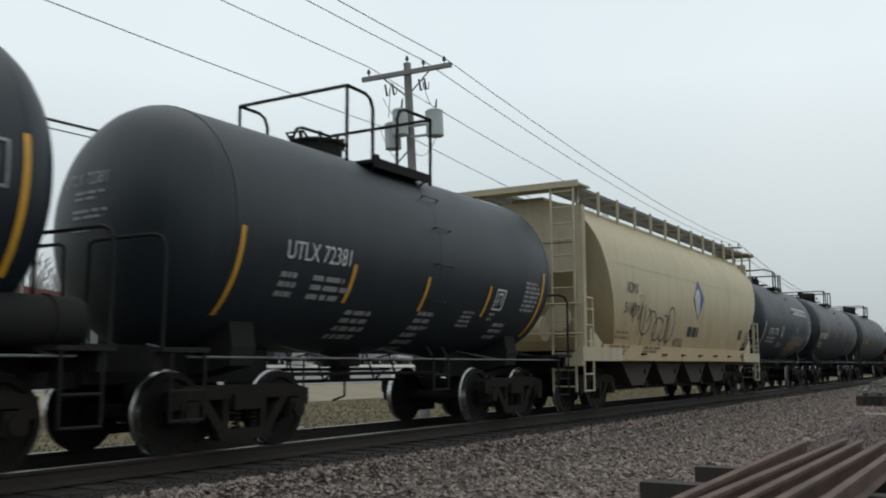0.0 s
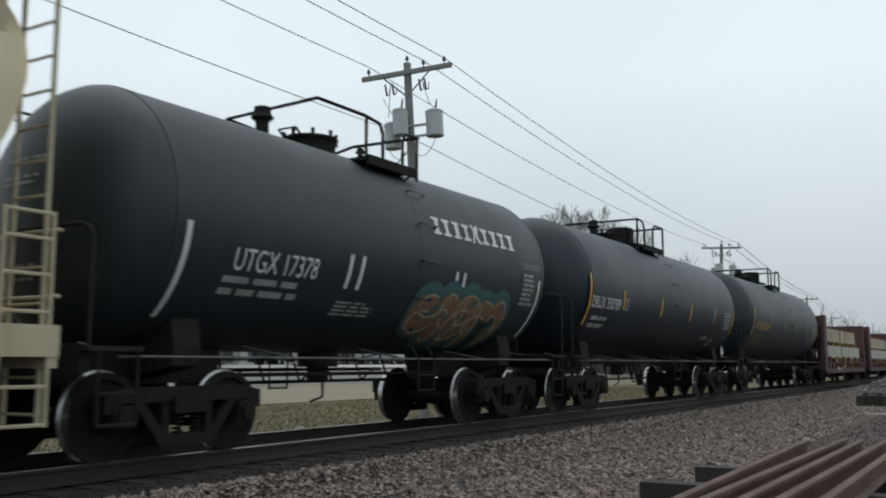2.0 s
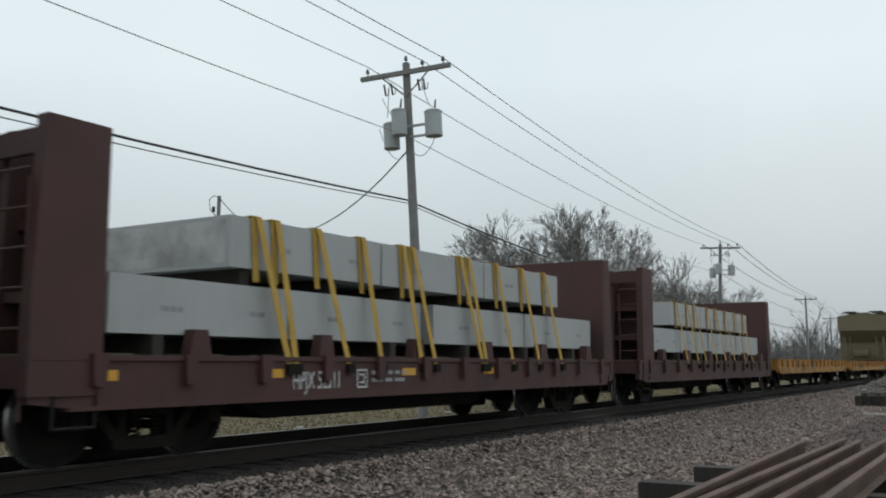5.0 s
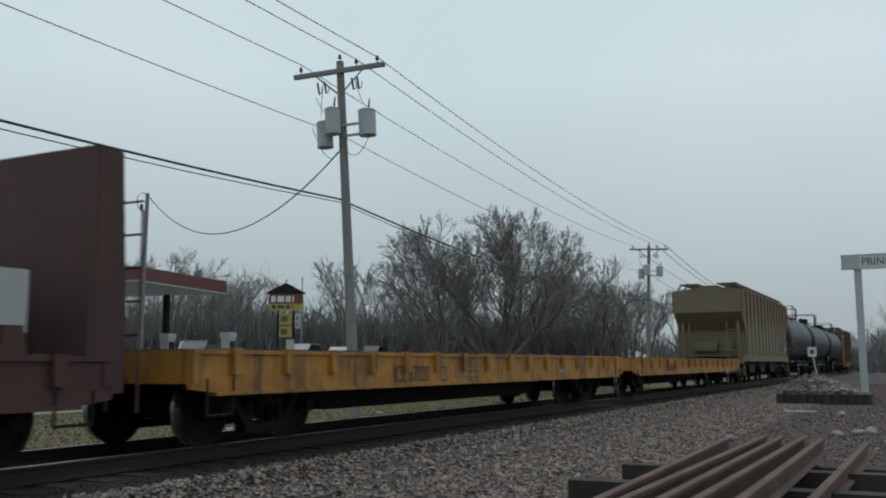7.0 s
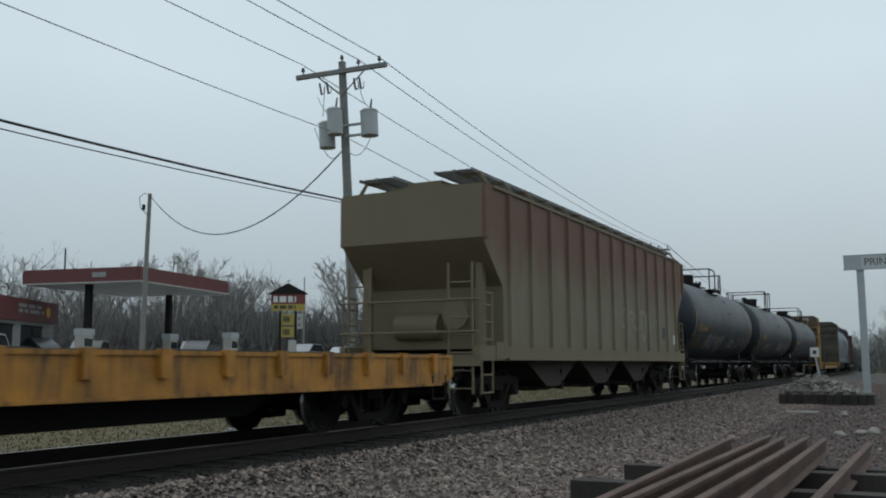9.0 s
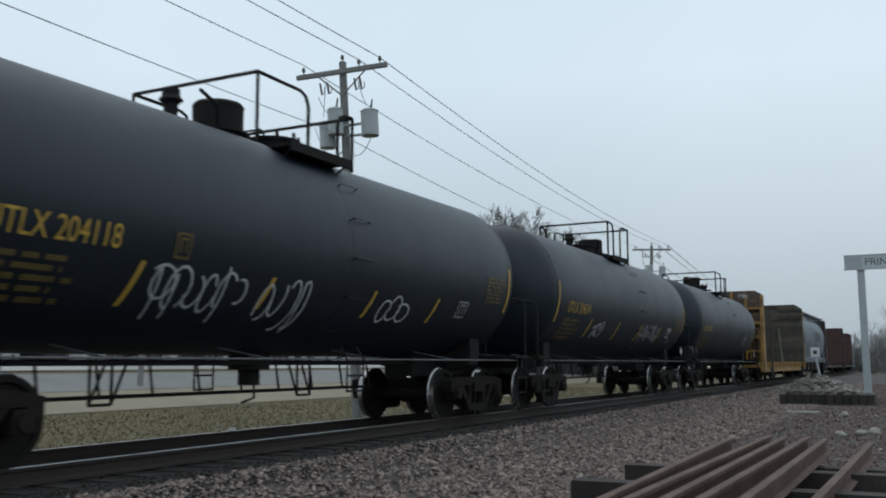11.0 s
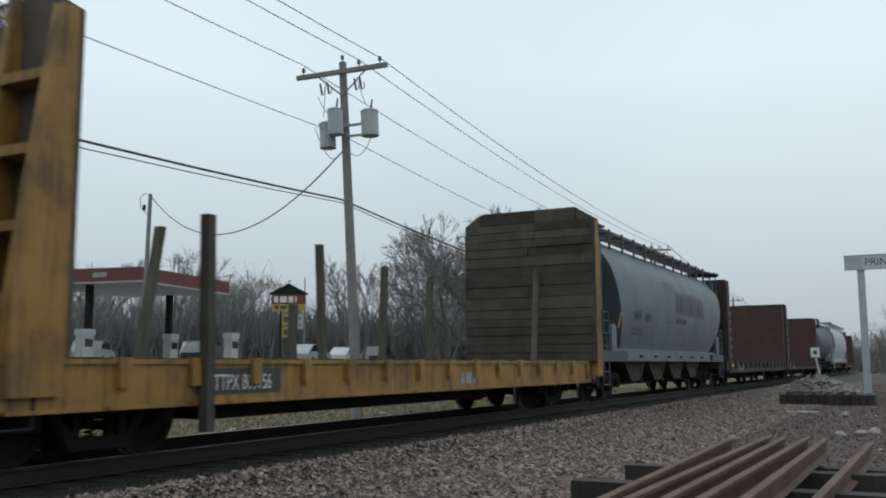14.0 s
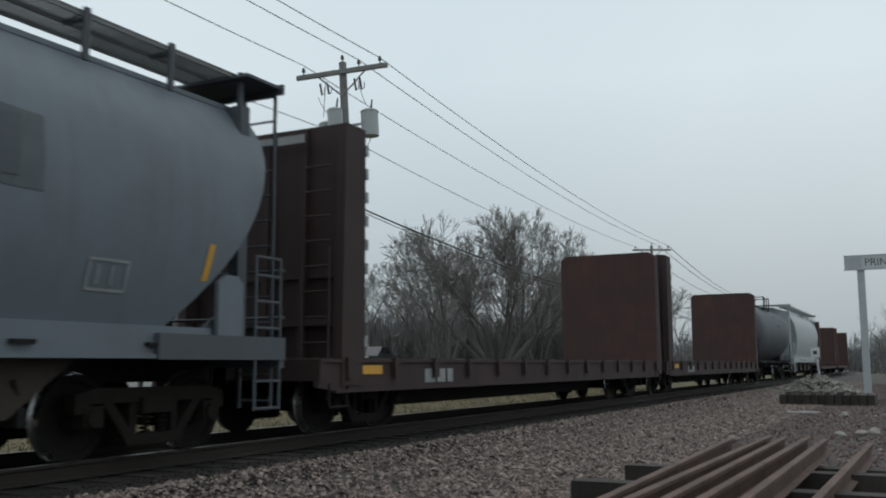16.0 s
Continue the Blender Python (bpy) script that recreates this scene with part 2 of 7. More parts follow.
def rust_band(m, z0, z1, rust, most=0.92):
    """Rust that has run down from the roof: strongest above z1, gone below z0, with a ragged edge."""
    n, l = m.node_tree.nodes, m.node_tree.links
    b = n["Principled BSDF"]
    old = b.inputs["Base Color"].links[0].from_socket
    co = n.new("ShaderNodeTexCoord")
    sep = n.new("ShaderNodeSeparateXYZ")
    l.new(co.outputs["Object"], sep.inputs[0])
    mp = n.new("ShaderNodeMapping")
    mp.inputs["Scale"].default_value = (1.6, 1.6, 0.5)
    l.new(co.outputs["Object"], mp.inputs["Vector"])
    nz = n.new("ShaderNodeTexNoise")
    nz.inputs["Scale"].default_value = 1.1
    nz.inputs["Detail"].default_value = 6
    l.new(mp.outputs[0], nz.inputs["Vector"])
    off = n.new("ShaderNodeMath")
    off.operation = "MULTIPLY_ADD"
    off.inputs[1].default_value = 1.9
    l.new(nz.outputs[0], off.inputs[0])
    l.new(sep.outputs[2], off.inputs[2])
    rg = n.new("ShaderNodeMapRange")
    rg.inputs[1].default_value, rg.inputs[2].default_value = z0 + 0.95, z1 + 0.95
    rg.inputs[4].default_value = most
    l.new(off.outputs[0], rg.inputs[0])
    mx = n.new("ShaderNodeMix")
    mx.data_type = "RGBA"
    l.new(rg.outputs[0], mx.inputs[0])
    l.new(old, mx.inputs[6])
    mx.inputs[7].default_value = (*rust, 1)
    l.new(mx.outputs[2], b.inputs["Base Color"])


M["rusted"] = paint("rust_run_tan_paint", (0.175, 0.155, 0.098), 0.65, (0.125, 0.098, 0.058), 0.35, size=0.6, streak=0.4)
rust_band(M["rusted"], 2.55, 3.6, (0.135, 0.066, 0.040))
rust_band(M["tan"], 2.95, 1.5, (0.30, 0.185, 0.075), 0.55)
for car_paint, rgb in (("car_silver", (0.28, 0.29, 0.30)), ("car_dark", (0.03, 0.035, 0.045)), ("car_white", (0.5, 0.5, 0.5))):
    M[car_paint] = paint(car_paint + "_paint", rgb, 0.3, (0.2, 0.19, 0.18), 0.15, bump=0.0)


# ------------------------------------------------------------ mesh tools
def box(bm, x0, x1, y0, y1, z0, z1):
    v = [bm.verts.new(p) for p in ((x0, y0, z0), (x1, y0, z0), (x1, y1, z0), (x0, y1, z0), (x0, y0, z1), (x1, y0, z1), (x1, y1, z1), (x0, y1, z1))]
    for f in ((0, 3, 2, 1), (4, 5, 6, 7), (0, 1, 5, 4), (1, 2, 6, 5), (2, 3, 7, 6), (3, 0, 4, 7)):
        bm.faces.new([v[i] for i in f])
    return v


def cyl(bm, a, b, r, n=8, r2=None, caps=True):
    a, b = Vector(a), Vector(b)
    q = (b - a).to_track_quat("Z", "Y")
    rings = []
    for p, rad in ((a, r), (b, r if r2 is None else r2)):
        rings.append([bm.verts.new(p + q @ Vector((rad * math.cos(2 * math.pi * i / n), rad * math.sin(2 * math.pi * i / n), 0))) for i in range(n)])
    for i in range(n):
        bm.faces.new((rings[0][i], rings[0][(i + 1) % n], rings[1][(i + 1) % n], rings[1][i]))
    if caps:
        bm.faces.new(rings[0][::-1])
        bm.faces.new(rings[1])


def tube(bm, pts, r, n=6):
    """One bent round bar through the points."""
    pts = [Vector(p) for p in pts]
    rings = []
    u = None
    for i, p in enumerate(pts):
        d = (pts[min(i + 1, len(pts) - 1)] - p).normalized() + (p - pts[max(i - 1, 0)]).normalized()
        d = d.normalized() if d.length > 1e-6 else (pts[-1] - pts[0]).normalized()
        u = d.orthogonal().normalized() if u is None else (u - d * u.dot(d)).normalized()
        w = d.cross(u)
        rings.append([bm.verts.new(p + (u * math.cos(2 * math.pi * k / n) + w * math.sin(2 * math.pi * k / n)) * r) for k in range(n)])
    for a, b in zip(rings, rings[1:]):
        for k in range(n):
            bm.faces.new((a[k], a[(k + 1) % n], b[(k + 1) % n], b[k]))
    bm.faces.new(rings[0][::-1])
    bm.faces.new(rings[-1])


def prism(bm, poly, x0, x1):
    """A (y, z) outline drawn out along x."""
    a = [bm.verts.new((x0, y, z)) for y, z in poly]
    b = [bm.verts.new((x1, y, z)) for y, z in poly]
    n = len(poly)
    for i in range(n):
        bm.faces.new((a[i], a[(i + 1) % n], b[(i + 1) % n], b[i]))
    bm.faces.new(a[::-1])
    bm.faces.new(b)


def slab_xz(bm, poly, y0, y1):
    """An (x, z) outline drawn out along y."""
    a = [bm.verts.new((x, y0, z)) for x, z in poly]
    b = [bm.verts.new((x, y1, z)) for x, z in poly]
    n = len(poly)
    for i in range(n):
        bm.faces.new((a[i], b[i], b[(i + 1) % n], a[(i + 1) % n]))
    bm.faces.new(a)
    bm.faces.new(b[::-1])


def lathe_x(bm, prof, zc, n=48, y=0.0):
    rings = []
    for x, r in prof:
        if r < 1e-4:
            rings.append([bm.verts.new((x, y, zc))])
        else:
            rings.append([bm.verts.new((x, y + r * math.cos(2 * math.pi * i / n), zc + r * math.sin(2 * math.pi * i / n))) for i in range(n)])
    for a, b in zip(rings, rings[1:]):
        for i in range(n):
            j = (i + 1) % n
            if len(a) == 1:
                bm.faces.new((a[0], b[i], b[j]))
            elif len(b) == 1:
                bm.faces.new((a[i], b[0], a[j]))
            else:
                bm.faces.new((a[i], b[i], b[j], a[j]))


def mesh_of(bm, material, smooth=None, bevel=0.0):
    if bevel:
        bmesh.ops.bevel(bm, geom=[e for e in bm.edges if len(e.link_faces) == 2 and e.calc_face_angle(0) > 0.6], offset=bevel, segments=2, affect="EDGES", clamp_overlap=True)
    bmesh.ops.recalc_face_normals(bm, faces=bm.faces)
    me = bpy.data.meshes.new("mesh")
    bm.to_mesh(me)
    bm.free()
    me.materials.append(material)
    if smooth is not None:
        me.shade_smooth()
        me.set_sharp_from_angle(angle=radians(smooth))
    return me


def part(name, bm, material, parent=None, label="", smooth=None, bevel=0.0):
    ob = new(name, mesh_of(bm, material, smooth, bevel))
    ob.parent = parent
    if label:
        ob["label"] = label
    return ob


def thing(name, label, category, group="", kind="", at=None):
    ob = new(name)
    if at is not None:
        ob.matrix_basis = at
    return tagged(ob, label, category, group, kind)


def text_bm(words, size, squeeze=1.0):
    """Letters as a flat bmesh in x and y, starting at the origin, baseline at y = 0."""
    cu = bpy.data.curves.new("letters", "FONT")
    cu.body, cu.size = words, size / 0.69
    ob = bpy.data.objects.new("letters", cu)
    scene.collection.objects.link(ob)
    me = bpy.data.meshes.new_from_object(ob.evaluated_get(bpy.context.evaluated_depsgraph_get()))
    bpy.data.objects.remove(ob)
    bm = bmesh.new()
    bm.from_mesh(me)
    bpy.data.meshes.remove(me)
    for v in bm.verts:
        v.co.x *= squeeze
    return bm


def quad(bm, x0, z0, x1, z1):
    bm.faces.new([bm.verts.new(p) for p in ((x0, z0, 0), (x1, z0, 0), (x1, z1, 0), (x0, z1, 0))])


def bars_bm(x0, z1, w, h, rows, fill=0.55, seed=1):
    """Lines of unreadable writing as plain bars: width w, height h, from the upper left."""
    rnd = random.Random(seed)
    bm = bmesh.new()
    step = h / rows
    for i in range(rows):
        x, top = x0, z1 - i * step
        end = x0 + w * rnd.uniform(0.7, 1.0)
        while x < end:
            run = min(rnd.uniform(0.12, 0.4) * w, end - x)
            quad(bm, x, top - step * fill, x + run, top)
            x += run + 0.06 * w
    return bm


def ribbon_bm(strokes, width):
    bm = bmesh.new()
    count = 0
    for pts in strokes:
        for (ax, az), (bx, bz) in zip(pts, pts[1:]):
            count += 1
            lift = 0.0012 * (count % 7)
            d = math.hypot(bx - ax, bz - az) or 1e-6
            nx, nz = -(bz - az) / d * width / 2, (bx - ax) / d * width / 2
            ex, ez = (bx - ax) / d * width * 0.3, (bz - az) / d * width * 0.3
            bm.faces.new([bm.verts.new(p) for p in ((ax + nx - ex, az + nz - ez, lift), (ax - nx - ex, az - nz - ez, lift), (bx - nx + ex, bz - nz + ez, lift), (bx + nx + ex, bz + nz + ez, lift))])
    return bm


def scrawl(x0, z0, w, h, loops, seed, width=0.035):
    """A tag of looping spray strokes."""
    rnd = random.Random(seed)
    strokes = []
    for k in range(loops):
        cx = x0 + w * (k + 0.5) / loops
        a0, turn = rnd.uniform(0, 6.28), rnd.choice((-1, 1)) * rnd.uniform(3.5, 6.5)
        rx, rz = w / loops * rnd.uniform(0.35, 0.75), h * rnd.uniform(0.28, 0.5)
        cz = z0 + h * rnd.uniform(0.4, 0.6)
        pts = [(cx + rx * math.cos(a0 + turn * i / 14) + rx * 0.4 * i / 14, cz + rz * math.sin(a0 + turn * i / 14)) for i in range(15)]
        strokes.append(pts)
        if rnd.random() < 0.5:
            strokes.append([(cx - rx * 0.2, z0 + h * rnd.uniform(0.7, 1.1)), (cx + rx * 0.1, z0 - h * rnd.uniform(0.0, 0.25))])
    return ribbon_bm(strokes, width)


def lay_on(bm, x, z, surface, off=0.008, flip=False):
    """Moves flat (x, y) shapes to x, z on a curved side: surface(z) gives y; near side unless flip."""
    zs = [v.co.y for v in bm.verts]
    if not zs:
        return bm
    lo, hi = min(zs), max(zs)
    k = int((hi - lo) / 0.12)
    for i in range(1, k + 1):
        bmesh.ops.bisect_plane(bm, geom=bm.verts[:] + bm.edges[:] + bm.faces[:], plane_co=(0, lo + (hi - lo) * i / (k + 1), 0), plane_no=(0, 1, 0))
    for v in bm.verts:
        px, pz = v.co.x + x, v.co.y + z
        y = surface(pz) - off - v.co.z
        v.co = (px, y, pz)
    return bm


# ------------------------------------------------------------ the track's line
TRACK_Y, BEND_AT, BEND_R = 8.75, 100.0, 600.0


def on_track(s, side=0.0, z=0.0):
    """Place and heading in degrees at s metres along the track, side metres to its far side."""
    if s <= BEND_AT:
        return (s, TRACK_Y + side, z), 0.0
    a = (s - BEND_AT) / BEND_R
    r = BEND_R - side
    return (BEND_AT + r * math.sin(a), TRACK_Y + BEND_R - r * math.cos(a), z), math.degrees(a)


SPEEDS = (13.44, 13.66, 13.44, 13.64, 13.48, 13.52, 13.77, 14.09, 14.38, 14.57, 14.69, 14.76, 14.75, 14.60, 14.46, 14.60, 14.80)


def run(t):
    """How far the train has gone after t seconds."""
    d = 0.0
    for i in range(16):
        a = min(max(t - i, 0.0), 1.0)
        d += SPEEDS[i] * (a - a * a / 2) + SPEEDS[i + 1] * a * a / 2
    return d


# ------------------------------------------------------------ trucks
WHEEL_R, AXLE_HALF = 0.457, 0.89


def wheelset_mesh():
    bm = bmesh.new()
    n = 32
    for side in (-1, 1):
        # (offset from the track's middle, radius) from the hub's inside to its outside
        prof = ((0.66, 0.10), (0.66, 0.36), (0.672, 0.485), (0.70, 0.485), (0.715, WHEEL_R + 0.004), (0.81, WHEEL_R - 0.004), (0.812, 0.385), (0.77, 0.36), (0.765, 0.17), (0.83, 0.15), (0.83, 0.0))
        rings = []
        for y, r in prof:
            rings.append([bm.verts.new((r * math.cos(2 * math.pi * i / n), side * y, WHEEL_R + r * math.sin(2 * math.pi * i / n))) for i in range(n)] if r else [bm.verts.new((0, side * y, WHEEL_R))])
        for k, (a, b) in enumerate(zip(rings, rings[1:])):
            for i in range(n):
                j = (i + 1) % n
                f = bm.faces.new((a[i], a[j], b[j], b[i]) if len(b) > 1 else (a[i], a[j], b[0]))
                f.material_index = 1 if k in (3, 4) else 0
    cyl(bm, (0, -0.95, WHEEL_R), (0, 0.95, WHEEL_R), 0.085, 12)
    # the mesh turns about its own middle
    bmesh.ops.translate(bm, verts=bm.verts, vec=(0, 0, -WHEEL_R))
    me = mesh_of(bm, M["wheel"], smooth=35)
    me.materials.append(M["tread"])
    return me


def sideframe_mesh():
    bm = bmesh.new()
    w = 0.09
    slab_xz(bm, [(-1.12, 0.50), (-1.12, 0.70), (-0.80, 0.76), (0.80, 0.76), (1.12, 0.70), (1.12, 0.50), (0.98, 0.50), (0.92, 0.60), (-0.92, 0.60), (-0.98, 0.50)], -w, w)
    for s in (-1, 1):
        slab_xz(bm, [(s * 0.76, 0.62), (s * 0.62, 0.62), (s * 0.30, 0.24), (s * 0.42, 0.20)], -w * 0.9, w * 0.9)
        slab_xz(bm, [(s * 0.36, 0.60), (s * 0.26, 0.60), (s * 0.26, 0.26), (s * 0.36, 0.26)], -w * 0.8, w * 0.8)
    slab_xz(bm, [(-0.44, 0.20), (-0.40, 0.14), (0.40, 0.14), (0.44, 0.20), (0.40, 0.26), (-0.40, 0.26)], -w, w)
    box(bm, -0.24, 0.24, -0.14, 0.06, 0.48, 0.66)
    return mesh_of(bm, M["iron"], smooth=35)


def bearing_mesh():
    bm = bmesh.new()
    box(bm, -0.13, 0.13, -0.11, 0.11, -0.10, 0.125)
    cyl(bm, (0, -0.15, 0), (0, -0.02, 0), 0.10, 12)
    return mesh_of(bm, M["iron"], smooth=35)


def spring_mesh():
    bm = bmesh.new()
    n = 40
    tube(bm, [(0.05 * math.cos(i * 0.785), 0.05 * math.sin(i * 0.785), 0.25 + 0.24 * i / n) for i in range(n + 1)], 0.014, 4)
    return mesh_of(bm, M["iron"], smooth=60)


def bolster_mesh():
    bm = bmesh.new()
    box(bm, -0.20, 0.20, -0.85, 0.85, 0.52, 0.74)
    cyl(bm, (0, 0, 0.70), (0, 0, 0.84), 0.2, 16)
    for s in (-1, 1):
        box(bm, s * 0.40 - 0.05, s * 0.40 + 0.05, -0.75, 0.75, 0.30, 0.40)
        for q in (-1, 1):
            box(bm, s * 0.40 - 0.04 + (0.03 if s > 0 else -0.03), s * 0.40 + 0.04 + (0.03 if s > 0 else -0.03), q * 0.75 - 0.08, q * 0.75 + 0.08, 0.24, 0.62)
    return mesh_of(bm, M["iron"], smooth=35)


WHEELSET, SIDEFRAME, BOLSTER, BEARING, SPRING = wheelset_mesh(), sideframe_mesh(), bolster_mesh(), bearing_mesh(), spring_mesh()
SPUN = []


def trucks(car, xs):
    for x in xs:
        truck = new("truck", BOLSTER)
        truck.parent = car
        truck.location = (x, 0, 0)
        for side in (-1, 1):
            sf = new("sideframe", SIDEFRAME)
            sf.parent = truck
            sf.matrix_basis = pose(0, side * 0.99, 0, 0, 0, 0 if side < 0 else 180)
            for s in (-1, 1):
                ob = new("bearing_cap", BEARING)
                ob.parent = truck
                ob.matrix_basis = pose(s * AXLE_HALF, side * 0.99, WHEEL_R, 0, 0, 0 if side < 0 else 180)
                ob = new("spring", SPRING)
                ob.parent = truck
                ob.location = (s * 0.13, side * 1.04, 0)
        for k, dx in enumerate((-AXLE_HALF, AXLE_HALF)):
            ws = new("wheelset", WHEELSET)
            ws.parent = truck
            ws.location = (dx, 0, WHEEL_R)
            SPUN.append((ws, k))


def coupler(car, x, way):
    """way: -1 at the leading end, 1 at the trailing end; x is the pulling face."""
    bm = bmesh.new()
    box(bm, min(x, x - way * 0.75), max(x, x - way * 0.75), -0.09, 0.09, 0.80, 0.97)
    box(bm, min(x - way * 0.28, x + way * 0.02), max(x - way * 0.28, x + way * 0.02), -0.16, 0.13, 0.74, 1.02)
    part("coupler", bm, M["iron"], car, "rusty black knuckle coupler", bevel=0.02)
    hose = bmesh.new()
    pts = [(x - way * (0.5 - 0.06 * i), 0.35 - 0.05 * i, 0.72 - 0.10 * math.sin(i * 0.55)) for i in range(7)]
    tube(hose, pts, 0.025, 6)
    part("brake_hose", hose, M["cable"], car, smooth=60)


def decal(name, bm, x, z, surface, material, car, label="", off=0.010):
    return part(name, lay_on(bm, x, z, surface, off), material, car, label)


# ------------------------------------------------------------ tank cars
CARS = []


def tank_car(u0, u1, label, R=1.55, zc=2.68, mat="black", stripes=(), stripe_mat="orange", platform=0.0, style=0, truck_in=1.35, end_box=0, rail=0.0, group="tank cars"):
    """A tank car whose shell reaches from u0 to u1 along the train."""
    L = u1 - u0
    h = L / 2
    uc = (u0 + u1) / 2
    car = thing("tank_car", label, "tank car", group)
    CARS.append((car, (u0 + u1) / 2))
    head = 0.5 * R
    prof = [(-h + head * (1 - math.cos(a)), R * math.sin(a)) for a in [i * math.pi / 2 / 9 for i in range(10)]]
    prof += [(-h + head + (L - 2 * head) * i / 8, R) for i in range(1, 8)]
    prof += [(-x, r) for x, r in prof[9::-1]]
    bm = bmesh.new()
    lathe_x(bm, prof, zc, 64)
    part("tank_shell", bm, M[mat], car, smooth=40)
    for x in (-h + head, 0.03 * L, h - head):
        bm = bmesh.new()
        lathe_x(bm, [(x - 0.03, R - 0.02), (x - 0.03, R + 0.002), (x + 0.03, R + 0.002), (x + 0.03, R - 0.02)], zc, 64)
        part("weld_band", bm, M[mat], car, smooth=30)

    def side(z):
        return -math.sqrt(max(R * R - (z - zc) ** 2, 0.01))

    # stub sills, saddles, couplers
    for way in (-1, 1):
        bm = bmesh.new()
        xa, xb = way * (h - truck_in - 1.2), way * (h + 0.30)
        box(bm, min(xa, xb), max(xa, xb), -0.30, 0.30, 0.78, 1.22)
        box(bm, min(xb, xb - way * 0.12), max(xb, xb - way * 0.12), -1.35, 1.35, 0.92, 1.12)
        part("stub_sill", bm, M["frame"], car)
        bm = bmesh.new()
        xc = way * (h - truck_in)
        seg = [(-0.98, 0.98), (-1.02, 1.20)] + [(R * 1.005 * math.sin(a), zc - R * 1.005 * math.cos(a)) for a in [radians(-40 + 80 * i / 14) for i in range(15)]] + [(1.02, 1.20), (0.98, 0.98), (0.3, 0.84), (-0.3, 0.84)]
        prism(bm, seg, xc - 0.20, xc + 0.20)
        part("saddle", bm, M["frame"], car)
        coupler(car, way * (h + 0.50), way)
        # end platform with its bent hand rail
        for q in (-1, 1):
            bm = bmesh.new()
            box(bm, min(way * (h - 0.35), way * (h + 0.30)), max(way * (h - 0.35), way * (h + 0.30)), min(q * 1.48, q * 0.3), max(q * 1.48, q * 0.3), 1.12, 1.17)
            part("end_platform", bm, M["frame"], car)
        x = way * (h + 0.25)
        for q in (-1, 1):
            bm = bmesh.new()
            pts = [(x, q * 1.42, 1.15), (x, q * 1.42, 2.20), (x, q * 1.36, 2.30), (x, q * 1.24, 2.34), (x, q * 0.30, 2.34), (x, q * 0.22, 2.30), (x, q * 0.20, 1.15)]
            tube(bm, pts, 0.022, 6)
            part("end_railing", bm, M["frame"], car, smooth=60)
        for q in (-1, 1):
            bm = bmesh.new()
            for xx in (way * (h - 0.30), way * (h + 0.16)):
                tube(bm, [(xx, q * 1.46, 1.14), (xx, q * 1.46, 0.42)], 0.018, 5)
            for z in (0.42, 0.72):
                tube(bm, [(way * (h - 0.30), q * 1.46, z), (way * (h + 0.16), q * 1.46, z)], 0.018, 5)
            part("step", bm, M["frame"], car)
    # side hand rails along the whole tank
    for q in (-1, 1):
        bm = bmesh.new()
        tube(bm, [(-h + 0.1, q * 1.40, 1.07), (h - 0.1, q * 1.40, 1.07)], 0.013, 6)
        k = max(int(L / 2.4), 4)
        for i in range(k + 1):
            x = -h + 0.3 + (L - 0.6) * i / k
            tube(bm, [(x, q * 1.40, 1.07), (x, q * 0.55, 1.22)], 0.014, 5)
        part("side_handrail", bm, M["handrail"] if q < 0 else M["frame"], car, "thin worn steel hand rail", smooth=60)
    # pipes, valve and rigging under the belly
    bm = bmesh.new()
    for y, z in ((0.55, 0.74), (-0.25, 0.86), (0.8, 0.92)) if style not in (1, 3) else ((0.5, 0.60), (-0.2, 1.02)):
        tube(bm, [(-h + truck_in + 1.3, y, z), (h - truck_in - 1.3, y, z)], 0.028, 6)
    k = int(L / 1.3)
    for i in range(k):
        x = -h + truck_in + 1.4 + (L - 2 * truck_in - 2.8) * i / max(k - 1, 1)
        if style in (1, 3):
            tube(bm, [(x, 0.5, 0.60), (x, 0.62, 1.25)], 0.020, 5)
            continue
        tube(bm, [(x, 0.55, 0.74), (x, 0.8, 1.35)], 0.018, 5)
        if i % 2:
            tube(bm, [(x, 0.55, 0.74), (x + 0.35, 0.55, 0.92)], 0.018, 5)
    part("brake_piping", bm, M["frame"], car, smooth=60)
    if style in (1, 3):
        # step frames of welded angle under the belly
        for x, lean in ((platform - 2.75, 0.30), (platform + 1.35, -0.30)):
            bm = bmesh.new()
            for a, b in (((x - 0.17, 0.52), (x - 0.17, 1.18)), ((x + 0.17, 0.52), (x + 0.17, 1.18)), ((x - 0.17, 0.53), (x + 0.17, 0.53)), ((x - 0.17, 0.53), (x - 0.17 + lean, 1.18)), ((x + 0.17, 0.53), (x + 0.17 + lean, 1.18))):
                tube(bm, [(a[0], 0, a[1]), (b[0], 0, b[1])], 0.020, 5)
            part("belly_brace", bm, M["frame"], car, "black welded brace under the belly")
    bm = bmesh.new()
    cyl(bm, (platform, 0, zc - R - 0.20), (platform, 0, zc - R + 0.05), 0.30, 16)
    cyl(bm, (platform, 0, zc - R - 0.42), (platform, 0, zc - R - 0.15), 0.16, 12)
    tube(bm, [(platform + 0.12, 0, zc - R - 0.3), (platform + 0.12, 0, 0.52), (platform - 0.15, 0, 0.46)], 0.02, 5)
    part("bottom_outlet", bm, M["frame"], car, smooth=50)
